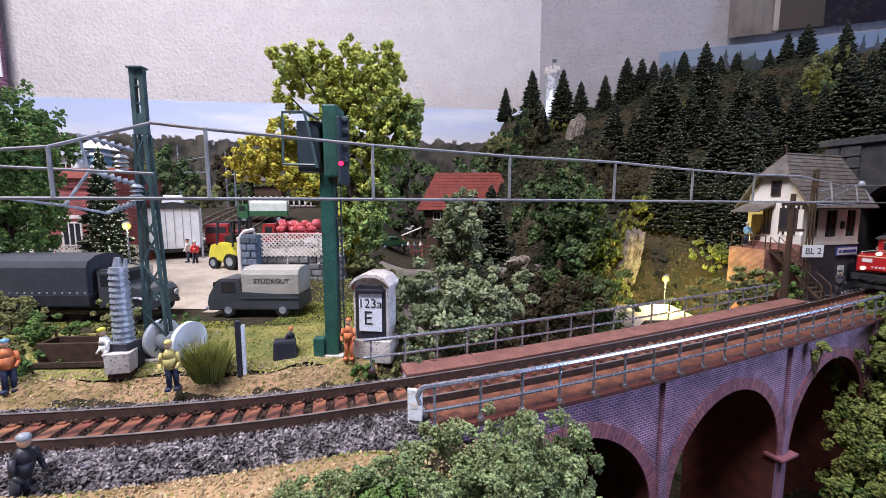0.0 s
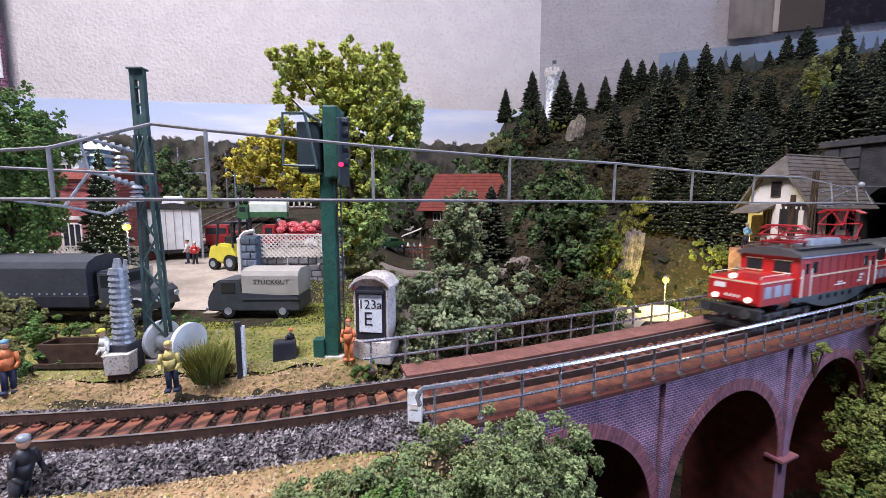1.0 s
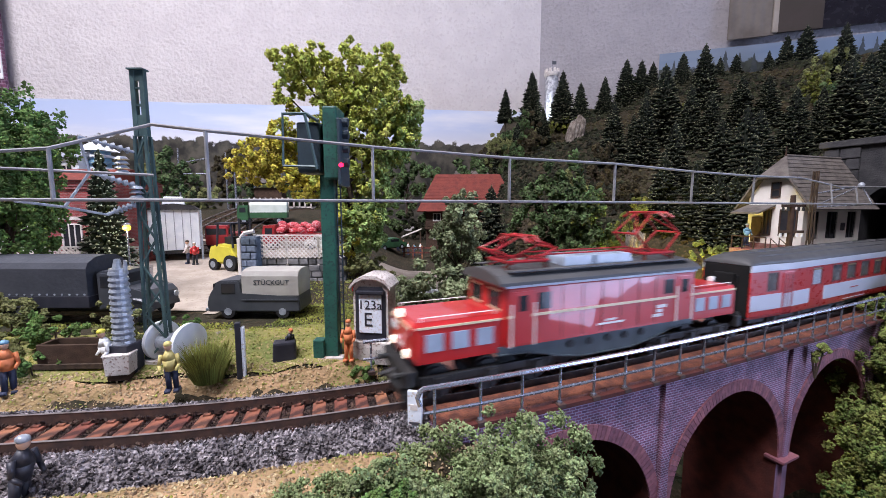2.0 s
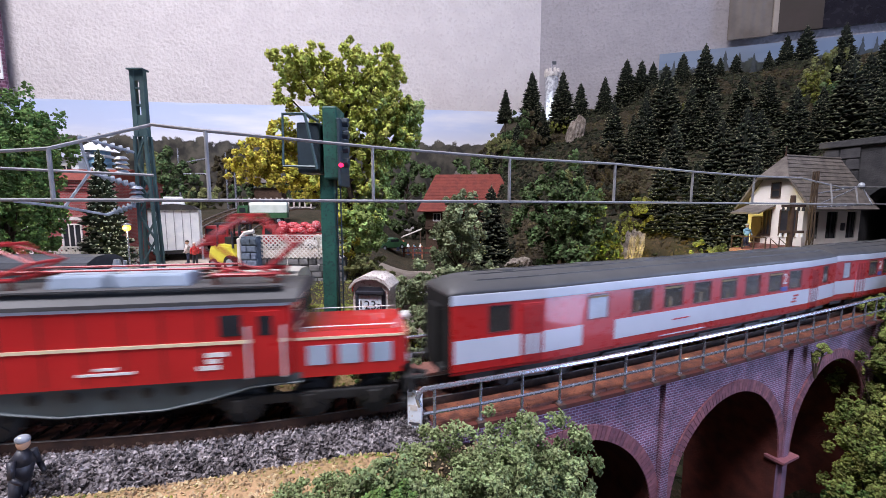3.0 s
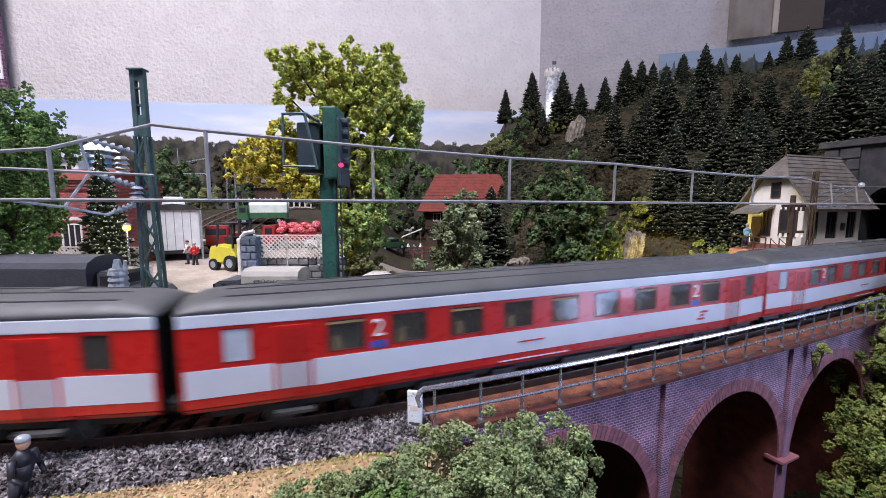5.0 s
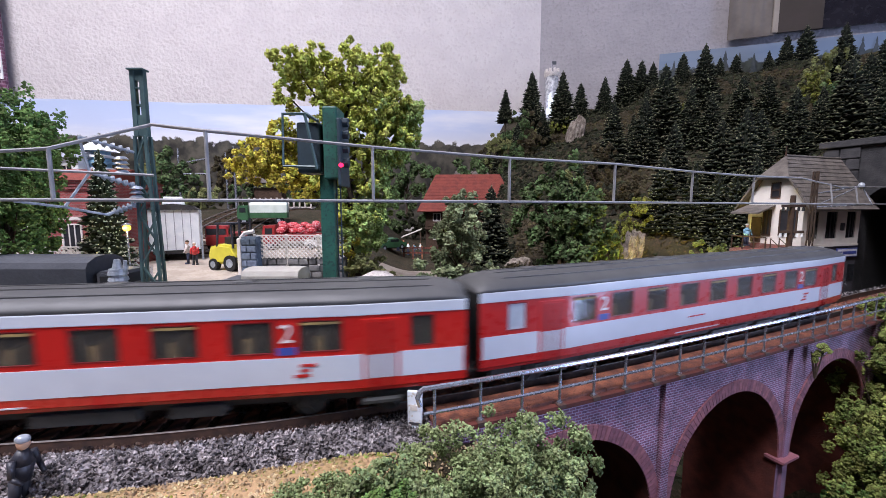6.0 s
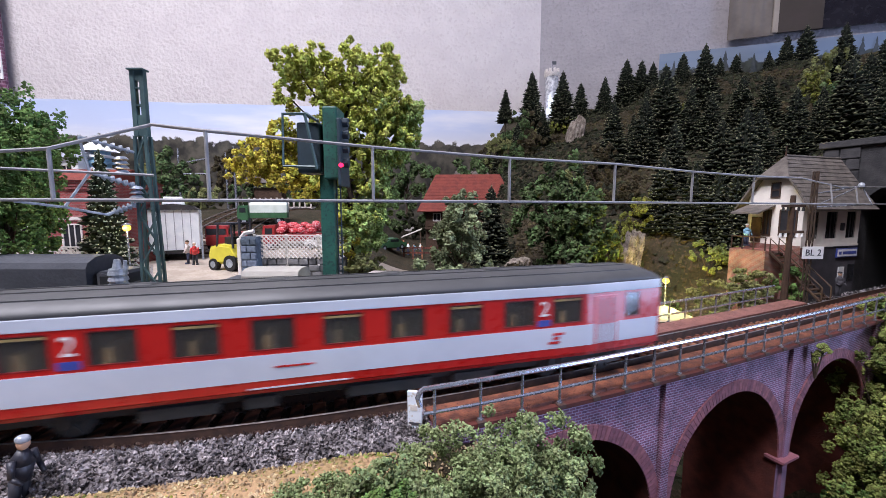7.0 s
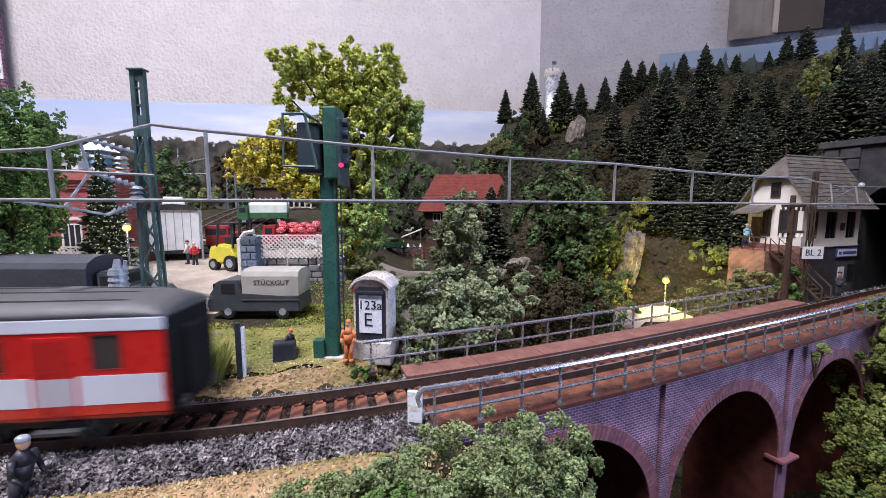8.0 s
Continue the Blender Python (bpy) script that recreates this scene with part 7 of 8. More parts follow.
def build_brick_works():
    t = thing("brick_building", -31.6, 33, 1.9, 4, "red brick works building with pale window frames", "building")
    part("wall", box(B(), -8, 2.6, 0, 8, -0.5, 6.6), LBRICK, t)
    for k in range(3):
        part("cornice", box(B(), -8.15, 2.75, -0.15 - 0.05 * k, 8.2, 6.6 + 0.25 * k, 6.82 + 0.25 * k), LBRICK, t)
    part("roof", extrude(B(), [(-0.4, 7.35), (4, 8.6), (8.4, 7.35)], "x", -8.2, 2.8), REDROOF, t, "red roof")
    part("band", box(B(), -8.1, 2.7, -0.1, 0.0, 4.0, 4.3), CONC, t, "pale band")
    for x in (-6, -3, 0.2):
        window_in(t, x - 0.7, x + 0.7, 1.3, 3.6, 0, -1, LATT, bars=2)
    h = thing("roof_hut", -47.8, 50, 8.4, 8, "white boarded hut with blue windows", "hut")
    part("wall", box(B(), -3, 3, -2, 2, 0, 4.6), DRUMW, h)
    part("lower_storey", box(B(), -3, 3, -2, 2, -8, 0), LBRICK, h)
    part("roof", extrude(B(), [(-2.6, 4.6), (0, 5.8), (2.6, 4.6)], "x", -3.4, 3.4), CERAM, h, "pale roof")
    for x in (-1.7, 0, 1.7):
        window_in(h, x - 0.6, x + 0.6, 1.8, 3.6, -2, -1, LATT)
    s = thing("louvred_turret", -44.2, 51, 9.3, 0, "blue and white louvred turret", "turret")
    for k in range(6):
        part("louvre", box(B(), -1.2, 1.2, -1.2, 1.2, k * 0.8, k * 0.8 + 0.35, 0.0, 0.9), DRUMW if k % 2 else LBLUE, s)
    part("core", box(B(), -0.9, 0.9, -0.9, 0.9, -9, 4.8), LBLUE, s)
    part("roof", box(B(), -1.7, 1.7, -1.5, 1.5, 4.8, 5.9, 0.0, 0.3), DRUMW, s)


build_brick_works()


def tiled_roof(parent, x0, x1, y0, z0, y1, z1, hip0, hip1, mat, rows, name="roof_course", start=0.0):
    """One slope of raised courses, its upper edge shortened by the hips."""
    n = Vector((0, -(z1 - z0), y1 - y0)).normalized()
    if n.z < 0:
        n = -n
    for k in range(rows):
        bm = B()
        f0, f1 = k / rows, (k + 1) / rows
        h0, h1 = max(0, f0 - start) / (1 - start), max(0, f1 - start) / (1 - start)
        for lift, fa, fb in ((0.0, f0, f1),):
            a = Vector((x0 + hip0 * h0, y0 + (y1 - y0) * fa, z0 + (z1 - z0) * fa))
            b = Vector((x1 - hip1 * h0, a.y, a.z))
            c = Vector((x1 - hip1 * h1, y0 + (y1 - y0) * fb, z0 + (z1 - z0) * fb))
            d = Vector((x0 + hip0 * h1, c.y, c.z))
            vs = [bm.verts.new(p) for p in (a + n * 0.09, b + n * 0.09, c + n * 0.05, d + n * 0.05, a - n * 0.1, b - n * 0.1, c - n * 0.1, d - n * 0.1)]
            for f in ((0, 1, 2, 3), (7, 6, 5, 4), (4, 5, 1, 0), (5, 6, 2, 1), (6, 7, 3, 2), (7, 4, 0, 3)):
                bm.faces.new([vs[i] for i in f])
        part(name, bm, mat, parent)


def build_red_house():
    t = thing("farmhouse", 4.4, 70, 0.5, -3, "timber farmhouse with a large red tiled roof", "house")
    part("wall", box(B(), -7.5, 7.5, 0, 9, -1, 6.2), TIMBER, t)
    tiled_roof(t, -9.0, 9.0, -1.2, 5.7, 4.5, 12.6, 3.0, 3.0, REDROOF, 12)
    tiled_roof(t, -9.0, 9.0, 10.2, 5.7, 4.5, 12.6, 3.0, 3.0, REDROOF, 12)
    for e in (-1, 1):
        bm = B()
        vs = [bm.verts.new(p) for p in ((e * 9.0, -1.2, 5.7), (e * 9.0, 10.2, 5.7), (e * 6.0, 4.5, 12.6))]
        bm.faces.new(vs)
        part("hip", bm, REDROOF, t)
    part("balcony", box(B(), -7.6, 7.6, -0.9, 0, 2.6, 2.9), TIMBER, t)
    for k in range(16):
        part("baluster", box(B(), -7.5 + k, -7.3 + k, -0.9, -0.75, 2.9, 3.8), TIMBER, t)
    part("balcony_rail", box(B(), -7.6, 7.6, -0.95, -0.7, 3.8, 3.95), TIMBER, t)
    for x in (-5.5, -2.5, 0.5, 3.5, 6.0):
        window_in(t, x - 0.6, x + 0.6, 4.1, 5.3, 0, -1, LATT)
        window_in(t, x - 0.6, x + 0.6, 0.8, 2.2, 0, -1, LATT)
    part("dormer_mark", box(B(), 0.6, 1.2, -0.2, 0.4, 7.2, 8.1, 0.0, 0.4), TIMBER, t)
    s = thing("shed", 6.0, 84, 8.0, 0, "small barn with grey-brown roof behind the farmhouse", "shed")
    part("wall", box(B(), -3.5, 3.5, -2, 2, -8, 4.3), TIMBER, s)
    tiled_roof(s, -4.2, 4.2, -2.6, 4.0, 0, 6.6, 0.8, 0.8, BRNROOF, 5)
    tiled_roof(s, -4.2, 4.2, 2.6, 4.0, 0, 6.6, 0.8, 0.8, BRNROOF, 5)
    f = thing("garden_fence", -5.6, 55.5, height(-5.6, 55.5), 0, "brown wooden garden fence", "fence")
    for k in range(7):
        part("post", box(B(), k * 1.3 - 0.1, k * 1.3 + 0.1, -0.1, 0.1, -0.6, 1.6), SLEEPER, f)
    for z in (0.5, 1.2):
        part("rail", box(B(), 0, 7.8, -0.16, -0.1, z, z + 0.22), SLEEPER, f)
    a = thing("garden_awning", -4.8, 60, height(-4.8, 60), 0, "small pale lean-to roof in the garden", "awning")
    part("roof", extrude(B(), [(-1.5, 2.6), (1.5, 3.8), (1.5, 3.95), (-1.5, 2.75)], "y", -1, 1), CONC, a)
    for x in (-1.4, 1.4):
        part("post", rod(B(), (x, -0.9, -0.8), (x, -0.9, 2.9 + x * 0.4), 0.1), TIMBER, a)


build_red_house()


def build_signal_box():
    # local x runs along the front that faces the track, local -y faces it
    t = thing("signal_box", 29.3, 31.8, 0.0, 18, "cream plastered signal box with brick base and hipped grey roof", "signal box")
    W_, D_ = 8.0, 4.6
    part("base_wall", box(B(), 1.2, W_, 0.02, D_, -1.5, 4.0), DPLAST, t, "dark grey lower wall")
    part("corner_brick", box(B(), -0.02, 1.2, 0.0, D_ + 0.02, -1.5, 4.1), HBRICK, t, "red brick corner")
    # upper storey with real openings to the track and at the gable end
    bm = B()
    fr = [(0.6, 2.1, 4.7, 7.1), (3.2, 4.7, 4.7, 7.1), (6.1, 7.4, 4.7, 7.1)]
    side_with_holes(bm, 0, W_, 4.0, 8.0, fr, 0.1, 0.2)
    part("upper_wall", bm, PLASTER, t)
    for x0, x1, y0, y1 in ((0, 0.2, 0.2, D_), (W_ - 0.2, W_, 0.2, D_), (0.2, W_ - 0.2, D_ - 0.2, D_)):
        part("upper_wall", box(B(), x0, x1, y0, y1, 4.0, 8.0), PLASTER, t)
    part("floor", box(B(), 0.2, W_ - 0.2, 0.2, D_ - 0.2, 4.0, 4.2), TIMBER, t)
    for a, b, c, d in fr:
        window_in(t, a, b, c, d, 0.14, -1, DPLAST, bars=1)
    # gable triangle towards the viaduct, with clipped top
    gp = [(0.0, 8.0), (D_, 8.0), (D_, 8.4), (D_ - 1.2, 10.2), (1.2, 10.2), (0.0, 8.4)]
    part("gable", extrude(B(), gp, "x", 0.0, 0.25), PLASTER, t)
    wg = part("gable_window", box(B(), -0.04, 0.02, 2.0, 2.6, 8.5, 9.7), GLASS, t)
    bm = B()
    for ya, yb, za, zb in ((1.9, 2.7, 9.7, 9.8), (1.9, 2.7, 8.4, 8.5), (1.9, 2.0, 8.5, 9.7), (2.6, 2.7, 8.5, 9.7), (2.0, 2.6, 9.05, 9.15)):
        box(bm, -0.1, -0.02, ya, yb, za, zb)
    part("frame", bm, TIMBER, wg)
    for ya, yb in ((0.5, 1.7), (2.6, 3.1)):
        w = part("window", box(B(), -0.04, 0.03, ya, yb, 5.0, 7.2), GLASS, t)
        bm = B()
        for a, b, za, zb in ((ya - 0.12, yb + 0.12, 7.2, 7.32), (ya - 0.12, yb + 0.12, 4.88, 5.0), (ya - 0.12, ya, 5, 7.2), (yb, yb + 0.12, 5, 7.2), ((ya + yb) / 2 - 0.05, (ya + yb) / 2 + 0.05, 5, 7.2)):
            box(bm, -0.1, -0.02, a, b, za, zb)
        part("frame", bm, TIMBER, w)
    part("string_course", box(B(), -0.06, W_ + 0.06, -0.06, 0.0, 3.95, 4.15), PLASTER, t)
    # roof: two slopes with half hips
    tiled_roof(t, -0.7, W_ + 0.7, -0.9, 7.3, D_ / 2, 12.2, 1.6, 0.0, BRNROOF, 13, start=0.6)
    tiled_roof(t, -0.7, W_ + 0.7, D_ + 0.9, 7.3, D_ / 2, 12.2, 1.6, 0.0, BRNROOF, 13, start=0.6)
    part("far_gable", extrude(B(), [(0.0, 8.0), (D_, 8.0), (D_, 8.4), (D_ / 2, 12.0), (0.0, 8.4)], "x", W_ - 0.25, W_), PLASTER, t)
    for e, x in ((-1, -0.75),):
        bm = B()
        k = -e
        a = [bm.verts.new(p) for p in ((x, 0.95, 10.25), (x, D_ - 0.95, 10.25), (x + k * 1.65, D_ / 2, 12.28))]
        b = [bm.verts.new((v.co.x + k * 0.15, v.co.y, v.co.z - 0.2)) for v in a]
        bm.faces.new(a)
        bm.faces.new(b[::-1])
        for i in range(3):
            bm.faces.new((a[i], a[(i + 1) % 3], b[(i + 1) % 3], b[i]))
        part("half_hip", bm, BRNROOF, t)
    part("ridge", rod(B(), (0.85, D_ / 2, 12.25), (W_ + 0.7, D_ / 2, 12.25), 0.13), BRNROOF, t)
    part("finial", rod(B(), (0.85, D_ / 2, 12.2), (0.85, D_ / 2, 13.1), 0.08, 0.03), TIMBER, t)
    # brick landing, porch and stair on the gable end
    part("landing", box(B(), -2.2, -0.03, 1.4, D_, -2.5, 3.6), HBRICK, t, "red brick landing")
    part("porch_roof", extrude(B(), [(-2.3, 6.9), (-0.05, 7.6), (-0.05, 7.75), (-2.3, 7.05)], "y", 2.2, 4.7), BRNROOF, t, "small grey porch roof")
    part("door", box(B(), -0.08, -0.02, 3.3, 4.2, 4.2, 6.6), TIMBER, t)
    bm = B()
    for y in (1.5, 2.5, 3.5, 4.5):
        rod(bm, (-2.1, y, 3.6), (-2.1, y, 4.8), 0.06, n=5)
    rod(bm, (-2.1, 1.5, 4.8), (-2.1, 4.5, 4.8), 0.06, n=5)
    part("landing_rail", bm, TIMBER, t)
    for k in range(12):
        part("step", box(B(), -1.6, -0.5, 1.3 - 0.33 * (k + 1), 1.3 - 0.33 * k, 3.3 - 0.3 * k, 3.42 - 0.3 * k), TIMBER, t)
    for x in (-1.62, -0.48):
        part("stringer", rod(B(), (x, 1.4, 3.5), (x, -2.7, -0.2), 0.1, n=4), TIMBER, t)
        part("stair_rail", pipe(B(), [(x, 1.4, 3.6), (x, 1.4, 4.7), (x, -2.7, 1.0), (x, -2.7, -0.2)], 0.06), TIMBER, t)
    # signs
    pl = part("name_board", box(B(), 4.9, 7.9, -0.12, -0.02, 2.9, 3.75, 0.02), BLUEP, t, "blue-edged white name board")
    pf = part("board_face", box(B(), 5.0, 7.8, -0.15, -0.12, 3.0, 3.65), WHITEP, pl)
    for k, (a, b) in enumerate(((5.15, 5.5), (5.7, 7.65))):
        part("lettering", box(B(), a, b, -0.17, -0.15, 3.18, 3.45), BLUEP, pl)
    part("notice", box(B(), 5.5, 6.3, -0.08, 0.0, 0.6, 2.0), WHITEP, t, "small white notice")
    part("lower_window", box(B(), 6.9, 7.8, -0.05, 0.0, 0.6, 2.2), GLASS, t)
    part("wall_lamp", box(B(), 5.2, 5.5, -0.2, 0.0, 5.4, 6.1, 0.03), DPLAST, t)
    t.scale = (0.93, 0.93, 0.93)


build_signal_box()


def build_tunnel():
    t = thing("tunnel_portal", 0, 0, 0, label="dark stone tunnel portal with retaining wall", category="tunnel")
    s = 68.0
    q, d = line(s)
    t.matrix_basis = pose(q[0] * U, q[1] * U, 0, 0, 0, math.degrees(math.atan2(d[1], d[0])))
    bm = B()
    box(bm, 0, 2.5, -14, -3.2, -3, 12.5)
    box(bm, 0, 2.5, 3.2, 6, -3, 12.5)
    n = 14
    for k in range(n):
        a0, a1 = math.pi * k / n, math.pi * (k + 1) / n
        y0, y1 = -3.2 * math.cos(a0), -3.2 * math.cos(a1)
        z0, z1 = 6.0 + 3.2 * math.sin(a0), 6.0 + 3.2 * math.sin(a1)
        vs = [bm.verts.new(p) for p in ((0, y0, z0), (0, y1, z1), (0, y1, 12.5), (0, y0, 12.5), (2.5, y0, z0), (2.5, y1, z1), (2.5, y1, 12.5), (2.5, y0, 12.5))]
        for f in ((0, 1, 2, 3), (7, 6, 5, 4), (0, 4, 5, 1), (3, 2, 6, 7)):
            bm.faces.new([vs[i] for i in f])
    bmesh.ops.remove_doubles(bm, verts=bm.verts, dist=0.001)
    part("wall", bm, DSTONE, t)
    rg = random.Random(8)
    for r in range(12):
        for sd in (-1, 1):
            y = 3.3
            while y < (13.5 if sd < 0 else 5):
                ln = rg.uniform(0.9, 1.7)
                part("stone", box(B(), -0.14 - rg.random() * 0.1, 0.02, min(sd * y, sd * (y + ln - 0.1)), max(sd * y, sd * (y + ln - 0.1)), r * 1.04, r * 1.04 + 0.95, 0.08), DSTONE, t)
                y += ln
    part("coping", box(B(), -0.4, 2.7, -14, 6.2, 12.5, 13.1, 0.08), DSTONE, t)
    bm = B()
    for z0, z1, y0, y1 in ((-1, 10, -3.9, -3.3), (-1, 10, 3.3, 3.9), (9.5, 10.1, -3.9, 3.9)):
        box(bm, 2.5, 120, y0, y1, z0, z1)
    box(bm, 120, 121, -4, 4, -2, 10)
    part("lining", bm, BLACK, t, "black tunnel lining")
    # rows of dark stone steps of the retaining wall above the signal box
    r_ = thing("retaining_wall", 42, 41.5, 0, 14, "dark stepped stone retaining wall behind the signal box", "wall")
    part("wall", box(B(), 0, 20, 0, 2, -3, 13.4), DSTONE, r_)
    for k in range(13):
        for i in range(14):
            x = i * 1.45 + (0.7 if k % 2 else 0)
            part("stone", box(B(), x, x + 1.5, -0.16 - rg.random() * 0.1, 0.02, k * 1.04, k * 1.04 + 0.95, 0.08), DSTONE, r_)


build_tunnel()


def build_far():
    # look-out tower lit from its foot
    t = thing("stone_tower", 26.0, 97, 27, 0, "round pale stone look-out tower, lit from below", "tower")
    part("shaft", rod(B(), (0, 0, 0), (0, 0, 13.5), 2.1, 1.9, n=18), material("pale_tower_stone", (0.5, 0.5, 0.52), (0.2, 0.2, 0.22), 0.8, 0.85, bump=0.8), t)
    for k in range(9):
        a = k * 2 * math.pi / 9
        part("merlon", box(B(), 1.9 * math.cos(a) - 0.35, 1.9 * math.cos(a) + 0.35, 1.9 * math.sin(a) - 0.35, 1.9 * math.sin(a) + 0.35, 13.4, 14.6), CONC, t)
    part("corbel", rod(B(), (0, 0, 12.6), (0, 0, 13.5), 2.1, 2.5, n=18), CONC, t)
    part("flagpole", rod(B(), (0, 0, 13.5), (0, 0, 17.0), 0.12, 0.08), HANDRAIL, t)
    part("flag", box(B(), 0.1, 1.3, -0.05, 0.05, 16.0, 16.9), ANTH, t)
    t.scale = (0.76, 0.76, 0.86)
    # lit lamp in the valley
    l = thing("street_lamp", 23.2, 40, -5.3, 0, "street lamp with bright warm globe in the valley", "street lamp")
    part("pole", rod(B(), (0, 0, 0), (0, 0, 4.4), 0.09, 0.06), HANDRAIL, l)
    part("globe", blob(B(), 0, 0, 4.7, 0.32, 0.32, 0.32), YELLED, l, "glowing warm globe")
    part("lid", rod(B(), (0, 0, 4.98), (0, 0, 5.15), 0.35, 0.1, n=10), HANDRAIL, l)
    # telegraph pole and second mast near the signal box
    p = thing("telegraph_pole", 27.0, 30.3, -0.5, 0, "brown wooden telegraph pole with white insulators", "telegraph pole")
    part("pole", rod(B(), (0, 0, -1), (0, 0, 8.4), 0.24, 0.17), TIMBER, p)
    for z, w in ((7.6, 0.9), (5.6, 0.95)):
        part("cross_arm", box(B(), -w, w, -0.16, -0.04, z - 0.1, z + 0.1), TIMBER, p)
        for x in (-w + 0.12, -w * 0.45, w * 0.45, w - 0.12):
            part("insulator", rod(B(), (x, -0.1, z - 0.4), (x, -0.1, z - 0.1), 0.11, 0.07), WHITEP if z < 7 else BLACK, p)
    m = lattice_mast(28.3, 30.0, -0.6, 10.3, 0.14, 0.3, 0, "slim dark lattice catenary mast near the signal box", BARK, 0.05)
    part("arm", pipe(B(), [(0, 0, 8.6), (3.0, -0.5, 9.2), (3.2, -1.2, 7.8), (0, 0, 7.6)], 0.06), HANDRAIL, m)
    part("stay", rod(B(), (0.2, 0, 7.7), (3.0, -0.5, 9.2), 0.05), HANDRAIL, m)
    part("insulator", blob(B(), 3.0, -0.5, 9.2, 0.2, 0.2, 0.25), CERAM, m)
    sg = part("sign", box(B(), -0.75, 0.85, -0.35, -0.28, 3.65, 4.6, 0.02), WHITEP, m, "white sign with black letters")
    letters("BL 2", 0.5, NAVY, sg, pose(0.05 * U, -0.36 * U, 4.12 * U, 90, 0, 0))
    # station throat far behind: mast gantries, platform roof, tracks
    for i, (x, y) in enumerate(((-52, 78), (-46, 84), (-40, 76), (-44, 92), (-36, 88))):
        g = thing("station_mast", x, y, 5.5, 0, "thin grey station catenary mast", "mast", "station masts")
        part("pole", rod(B(), (0, 0, 0), (0, 0, 13), 0.25, 0.15), HANDRAIL, g)
        part("arm", rod(B(), (0, 0, 10), (5.5, 0, 11), 0.12), HANDRAIL, g)
        part("arm", rod(B(), (0, 0, 8), (5.5, 0, 8), 0.12), HANDRAIL, g)
    pf = thing("station_platform", -36, 82, 5.9, -6, "station platform with dark canopy and railing", "platform")
    part("slab", box(B(), -6, 10, -2, 2, -1, 1.2), CONC, pf)
    part("canopy", extrude(B(), [(-2.4, 6.0), (0, 7.4), (2.4, 6.0), (0, 6.9)], "x", -5, 6), BRNROOF, pf)
    for x in (-4, 0.5, 5):
        part("post", rod(B(), (x, 0, 1.2), (x, 0, 7.0), 0.2), TIMBER, pf)
    part("hut", box(B(), -3, 3, -1, 1, 1.2, 5.0), TIMBER, pf)
    for k in range(14):
        part("picket", box(B(), -6 + k * 1.2, -5.7 + k * 1.2, -2.2, -2.0, 1.2, 3.0), CONC, pf)
    part("rail", box(B(), -6, 10, -2.25, -2.0, 2.6, 2.8), CONC, pf)
    for i in range(3):
        tr = thing("siding_track", 0, 0, 0, label="curved rusty siding track of the yard", category="track", group="siding tracks")
        for o in (0, 1.7):
            pts = []
            for k in range(16):
                f = k / 15
                x, y = -27 - 6 * f - i * 4 + o + 5 * f * f, 44 + 40 * f + i * 2
                pts.append((x, y, height(x, y) + 0.25))
            part("rail", pipe(B(), pts, 0.1, 5), RAILTOP, tr)
        for k in range(24):
            f = k / 24
            x, y = -27 - 6 * f - i * 4 + 0.85 + 5 * f * f, 44 + 40 * f + i * 2
            part("sleeper", box(B(), x - 1.5, x + 1.5, y - 0.25, y + 0.25, height(x, y) - 0.2, height(x, y) + 0.15), TIMBER, tr)


build_far()


def rock(x, y, z, sx, sy, sz, seed, label):
    """A weathered rock with steep, slanting, broken strata."""
    bm = B()
    bmesh.ops.create_icosphere(bm, subdivisions=5, radius=1)
    for v in bm.verts:
        c = v.co.copy()
        c = c.lerp(c / max(abs(c.x), abs(c.y), abs(c.z)), 0.55)
        w = (c.x + 0.25 * noise.noise((c.x * 2, c.z * 2, seed))) * 3.2 + seed
        k = 1 + 0.3 * noise.noise((math.floor(w) * 7.3, seed, 0.5)) - 0.22 * (1 - min(1, 6 * abs(w - round(w))))
        k += 0.16 * noise.noise((c.x * 2 + seed, c.y * 2, c.z * 2.5)) + 0.08 * noise.noise((c.x * 6, c.y * 6 + seed, c.z * 7))
        v.co = ((c.x * sx + c.z * sx * 0.55) * (0.8 + 0.2 * k), c.y * sy * k, c.z * sz * k)
    return tagged(_place(link("rock", bm, ROCK), x, y, z, seed * 3), label, "rock")


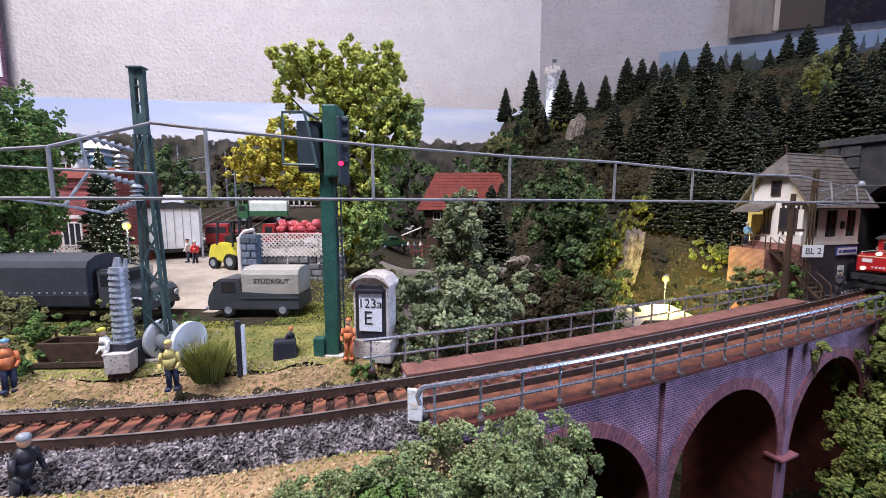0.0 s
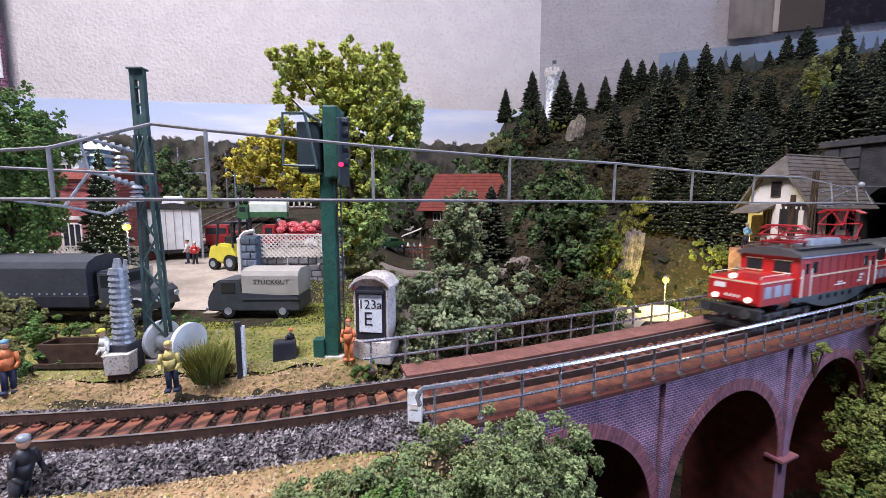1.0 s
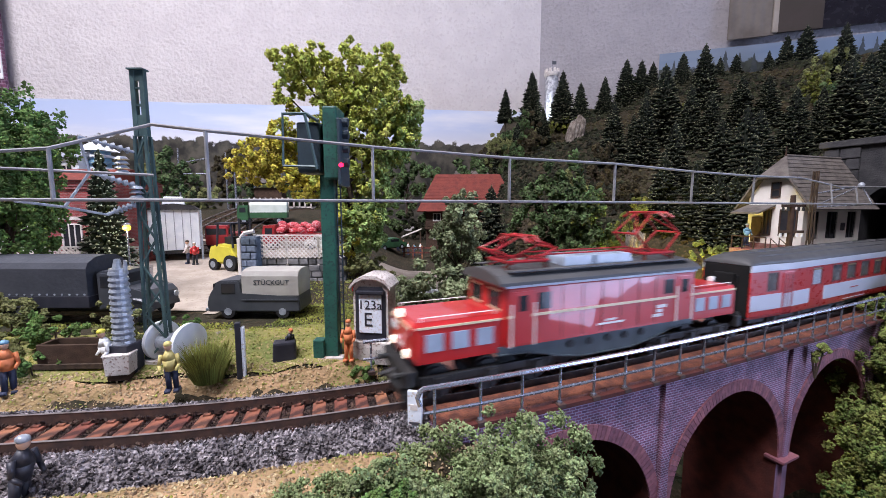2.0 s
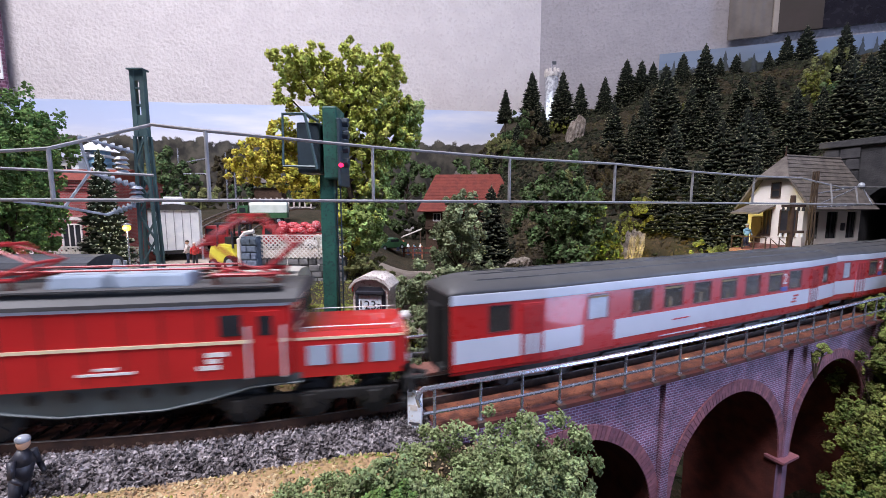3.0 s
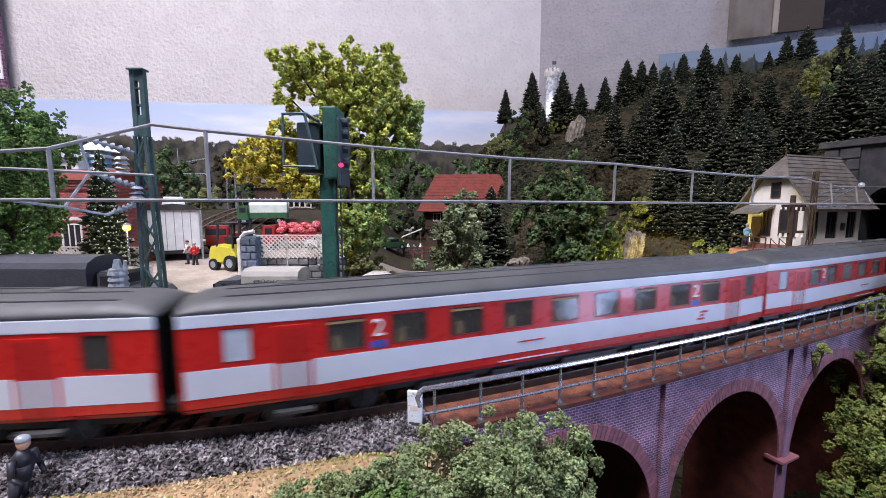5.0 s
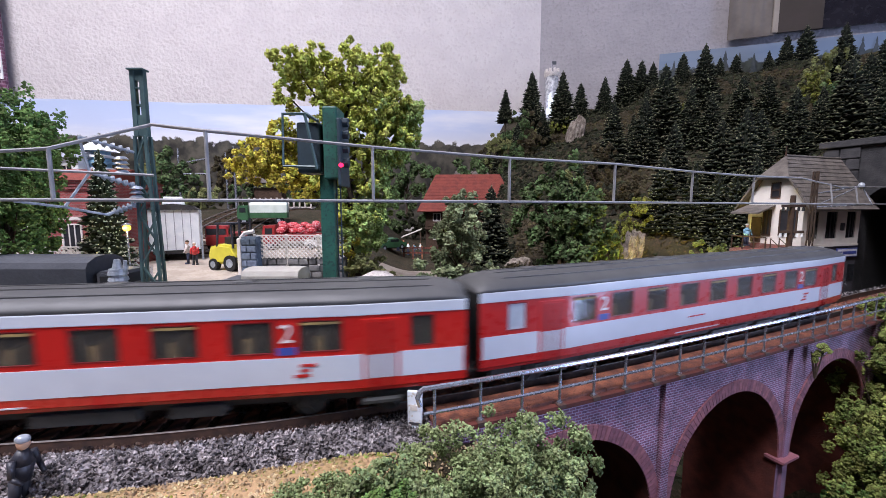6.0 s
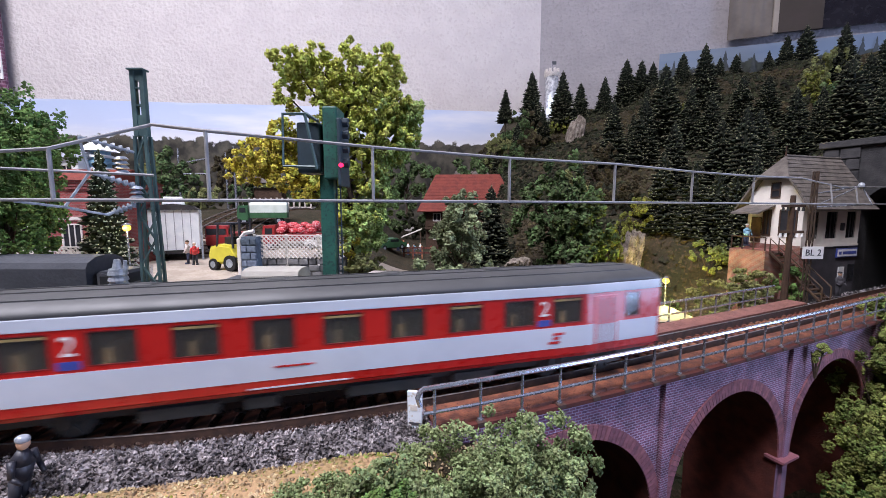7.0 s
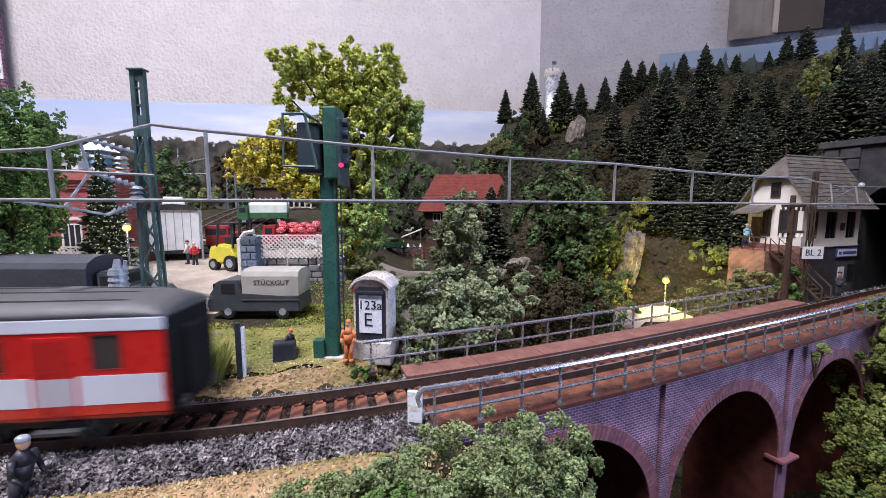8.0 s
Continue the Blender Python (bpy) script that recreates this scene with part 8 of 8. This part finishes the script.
def build_small():
    for a in ((21.9, 45.5, 0.9, 1.1, 1.0, 3.2, 1, "pale grey cliff rock"), (27.5, 84, 20.5, 1.5, 2, 4.5, 3, "tall brown cliff rock on the hill"),
              (29.5, 47, 3.4, 1.6, 1.0, 0.9, 4, "pale boulder below the spruces"), (8.3, 44, 0.2, 1.3, 1.2, 1.0, 5, "brownish boulder in the garden"), (6.8, 43, -0.7, 0.9, 0.8, 0.8, 6, "white boulder in the garden"), (10.0, 43.5, -0.5, 1.0, 0.8, 0.9, 7, "white boulder in the garden"),
              (-11.0, 18.6, 0.6, 0.7, 0.5, 0.35, 8, "small grey stone on the turf")):
        rock(*a)
    d = thing("cable_drum", -11.75, 16.6, 0.3, 165, "white cable drum standing on its flanges", "cable drum")
    for s in (-0.75, 0.75):
        part("flange", rod(B(), (s - 0.09, 0, 0.85), (s + 0.09, 0, 0.85), 0.85, n=28), DRUMW, d)
    part("core", rod(B(), (-0.7, 0, 0.78), (0.7, 0, 0.78), 0.45, n=20), CERAM, d)
    w = thing("white_marker_post", -0.95, 12.6, -0.85, -12, "white line-side marker board on a short dark post", "marker post")
    part("board", box(B(), -0.26, 0.26, -0.06, 0.06, 0.2, 1.68, 0.04), WHITESIGN, w)
    part("bar", box(B(), -0.2, 0.2, -0.075, -0.06, 0.48, 0.58), DPLAST, w)
    part("bar", box(B(), -0.15, 0.1, -0.075, -0.06, 1.0, 1.2), CONC, w)
    part("post", box(B(), -0.08, 0.08, -0.05, 0.05, -0.6, 0.2), NAVY, w)
    p = thing("boundary_post", -8.6, 15.9, 0.1, 20, "dark and white wooden boundary post", "post")
    part("post", box(B(), -0.12, 0.1, -0.14, 0.14, -0.5, 2.1, 0.03), NAVY, p)
    part("white_side", box(B(), 0.1, 0.24, -0.12, 0.14, -0.3, 1.9, 0.03), WHITESIGN, p, "white weathered side")
    b = thing("planter_trough", -15.3, 16.2, 0.0, 3, "dark wooden trough beside the ballast", "trough")
    part("side", box(B(), -1.6, 1.4, -0.5, -0.38, 0.0, 1.3, 0.03), TIMBER, b)
    part("side", box(B(), -1.6, 1.4, 0.38, 0.5, 0.0, 1.3, 0.03), TIMBER, b)
    for x in (-1.6, 1.28):
        part("end", box(B(), x, x + 0.12, -0.38, 0.38, 0.0, 1.3), TIMBER, b)
    part("beam", box(B(), -1.7, 1.6, -0.62, -0.5, 0.3, 0.5), BARK, b)
    c = thing("tool_crate", -13.1, 15.3, 0.2, 14, "grey wooden tool crate", "crate")
    part("box", box(B(), -0.55, 0.5, -0.4, 0.4, 0.1, 1.05, 0.04, 1.08), CONC, c)
    part("lid", box(B(), -0.6, 0.56, -0.44, 0.44, 1.05, 1.14, 0.02), CONC, c)
    part("foot", box(B(), -0.5, 0.45, -0.3, 0.3, -0.2, 0.1), TIMBER, c)
    c.scale = (0.8, 0.8, 0.8)
    # grass tuft
    rg = random.Random(2)
    bm = B()
    for k in range(700):
        a, r = rg.uniform(0, 6.28), rg.uniform(0, 0.55)
        x, y = r * math.cos(a), r * math.sin(a)
        e = (x * 2.1 + rg.uniform(-0.2, 0.2), y * 2.1, rg.uniform(0.9, 1.7))
        w_ = 0.035
        vs = [bm.verts.new(q) for q in ((x - w_, y, 0), (x + w_, y, 0), (x * 1.5 + w_ * 0.7, y * 1.5, e[2] * 0.6), e, (x * 1.5 - w_ * 0.7, y * 1.5, e[2] * 0.6))]
        bm.faces.new(vs)
    g = thing("grass_tuft", -9.7, 15.5, -0.15, 0, "bright green grass tuft beside the ballast", "grass tuft")
    part("tuft", bm, MOSS, g)
    # toothed strip beside the rail
    k = thing("rack_strip", -14.5, 12.9, -0.55, 3, "dark toothed strip lying beside the rail", "strip")
    part("strip", box(B(), -2.6, 1.4, -0.1, 0.1, -0.12, 0.02), NAVY, k)
    for i in range(20):
        part("tooth", box(B(), -2.5 + i * 0.19, -2.41 + i * 0.19, -0.05, 0.05, 0.02, 0.2), NAVY, k)


build_small()


def lamp_point(name, x, y, z, watts, colour, r=0.3):
    d = bpy.data.lights.new(name, "POINT")
    d.energy, d.color, d.shadow_soft_size = watts, colour, r * U
    new(name, d).matrix_world = pose(x * U, y * U, z * U)


lamp_point("valley_lamp_light", 22.2, 37.6, -1.2, 0.5, (1.0, 0.84, 0.2))
lamp_point("yard_lamp_light", -19.3, 23.3, height(-19.3, 23.8) + 4.7, 0.02, (1.0, 0.8, 0.35))
lamp_point("tower_foot_light", 25.2, 94.0, 30.0, 0.12, (0.8, 0.92, 1.0))

motions()
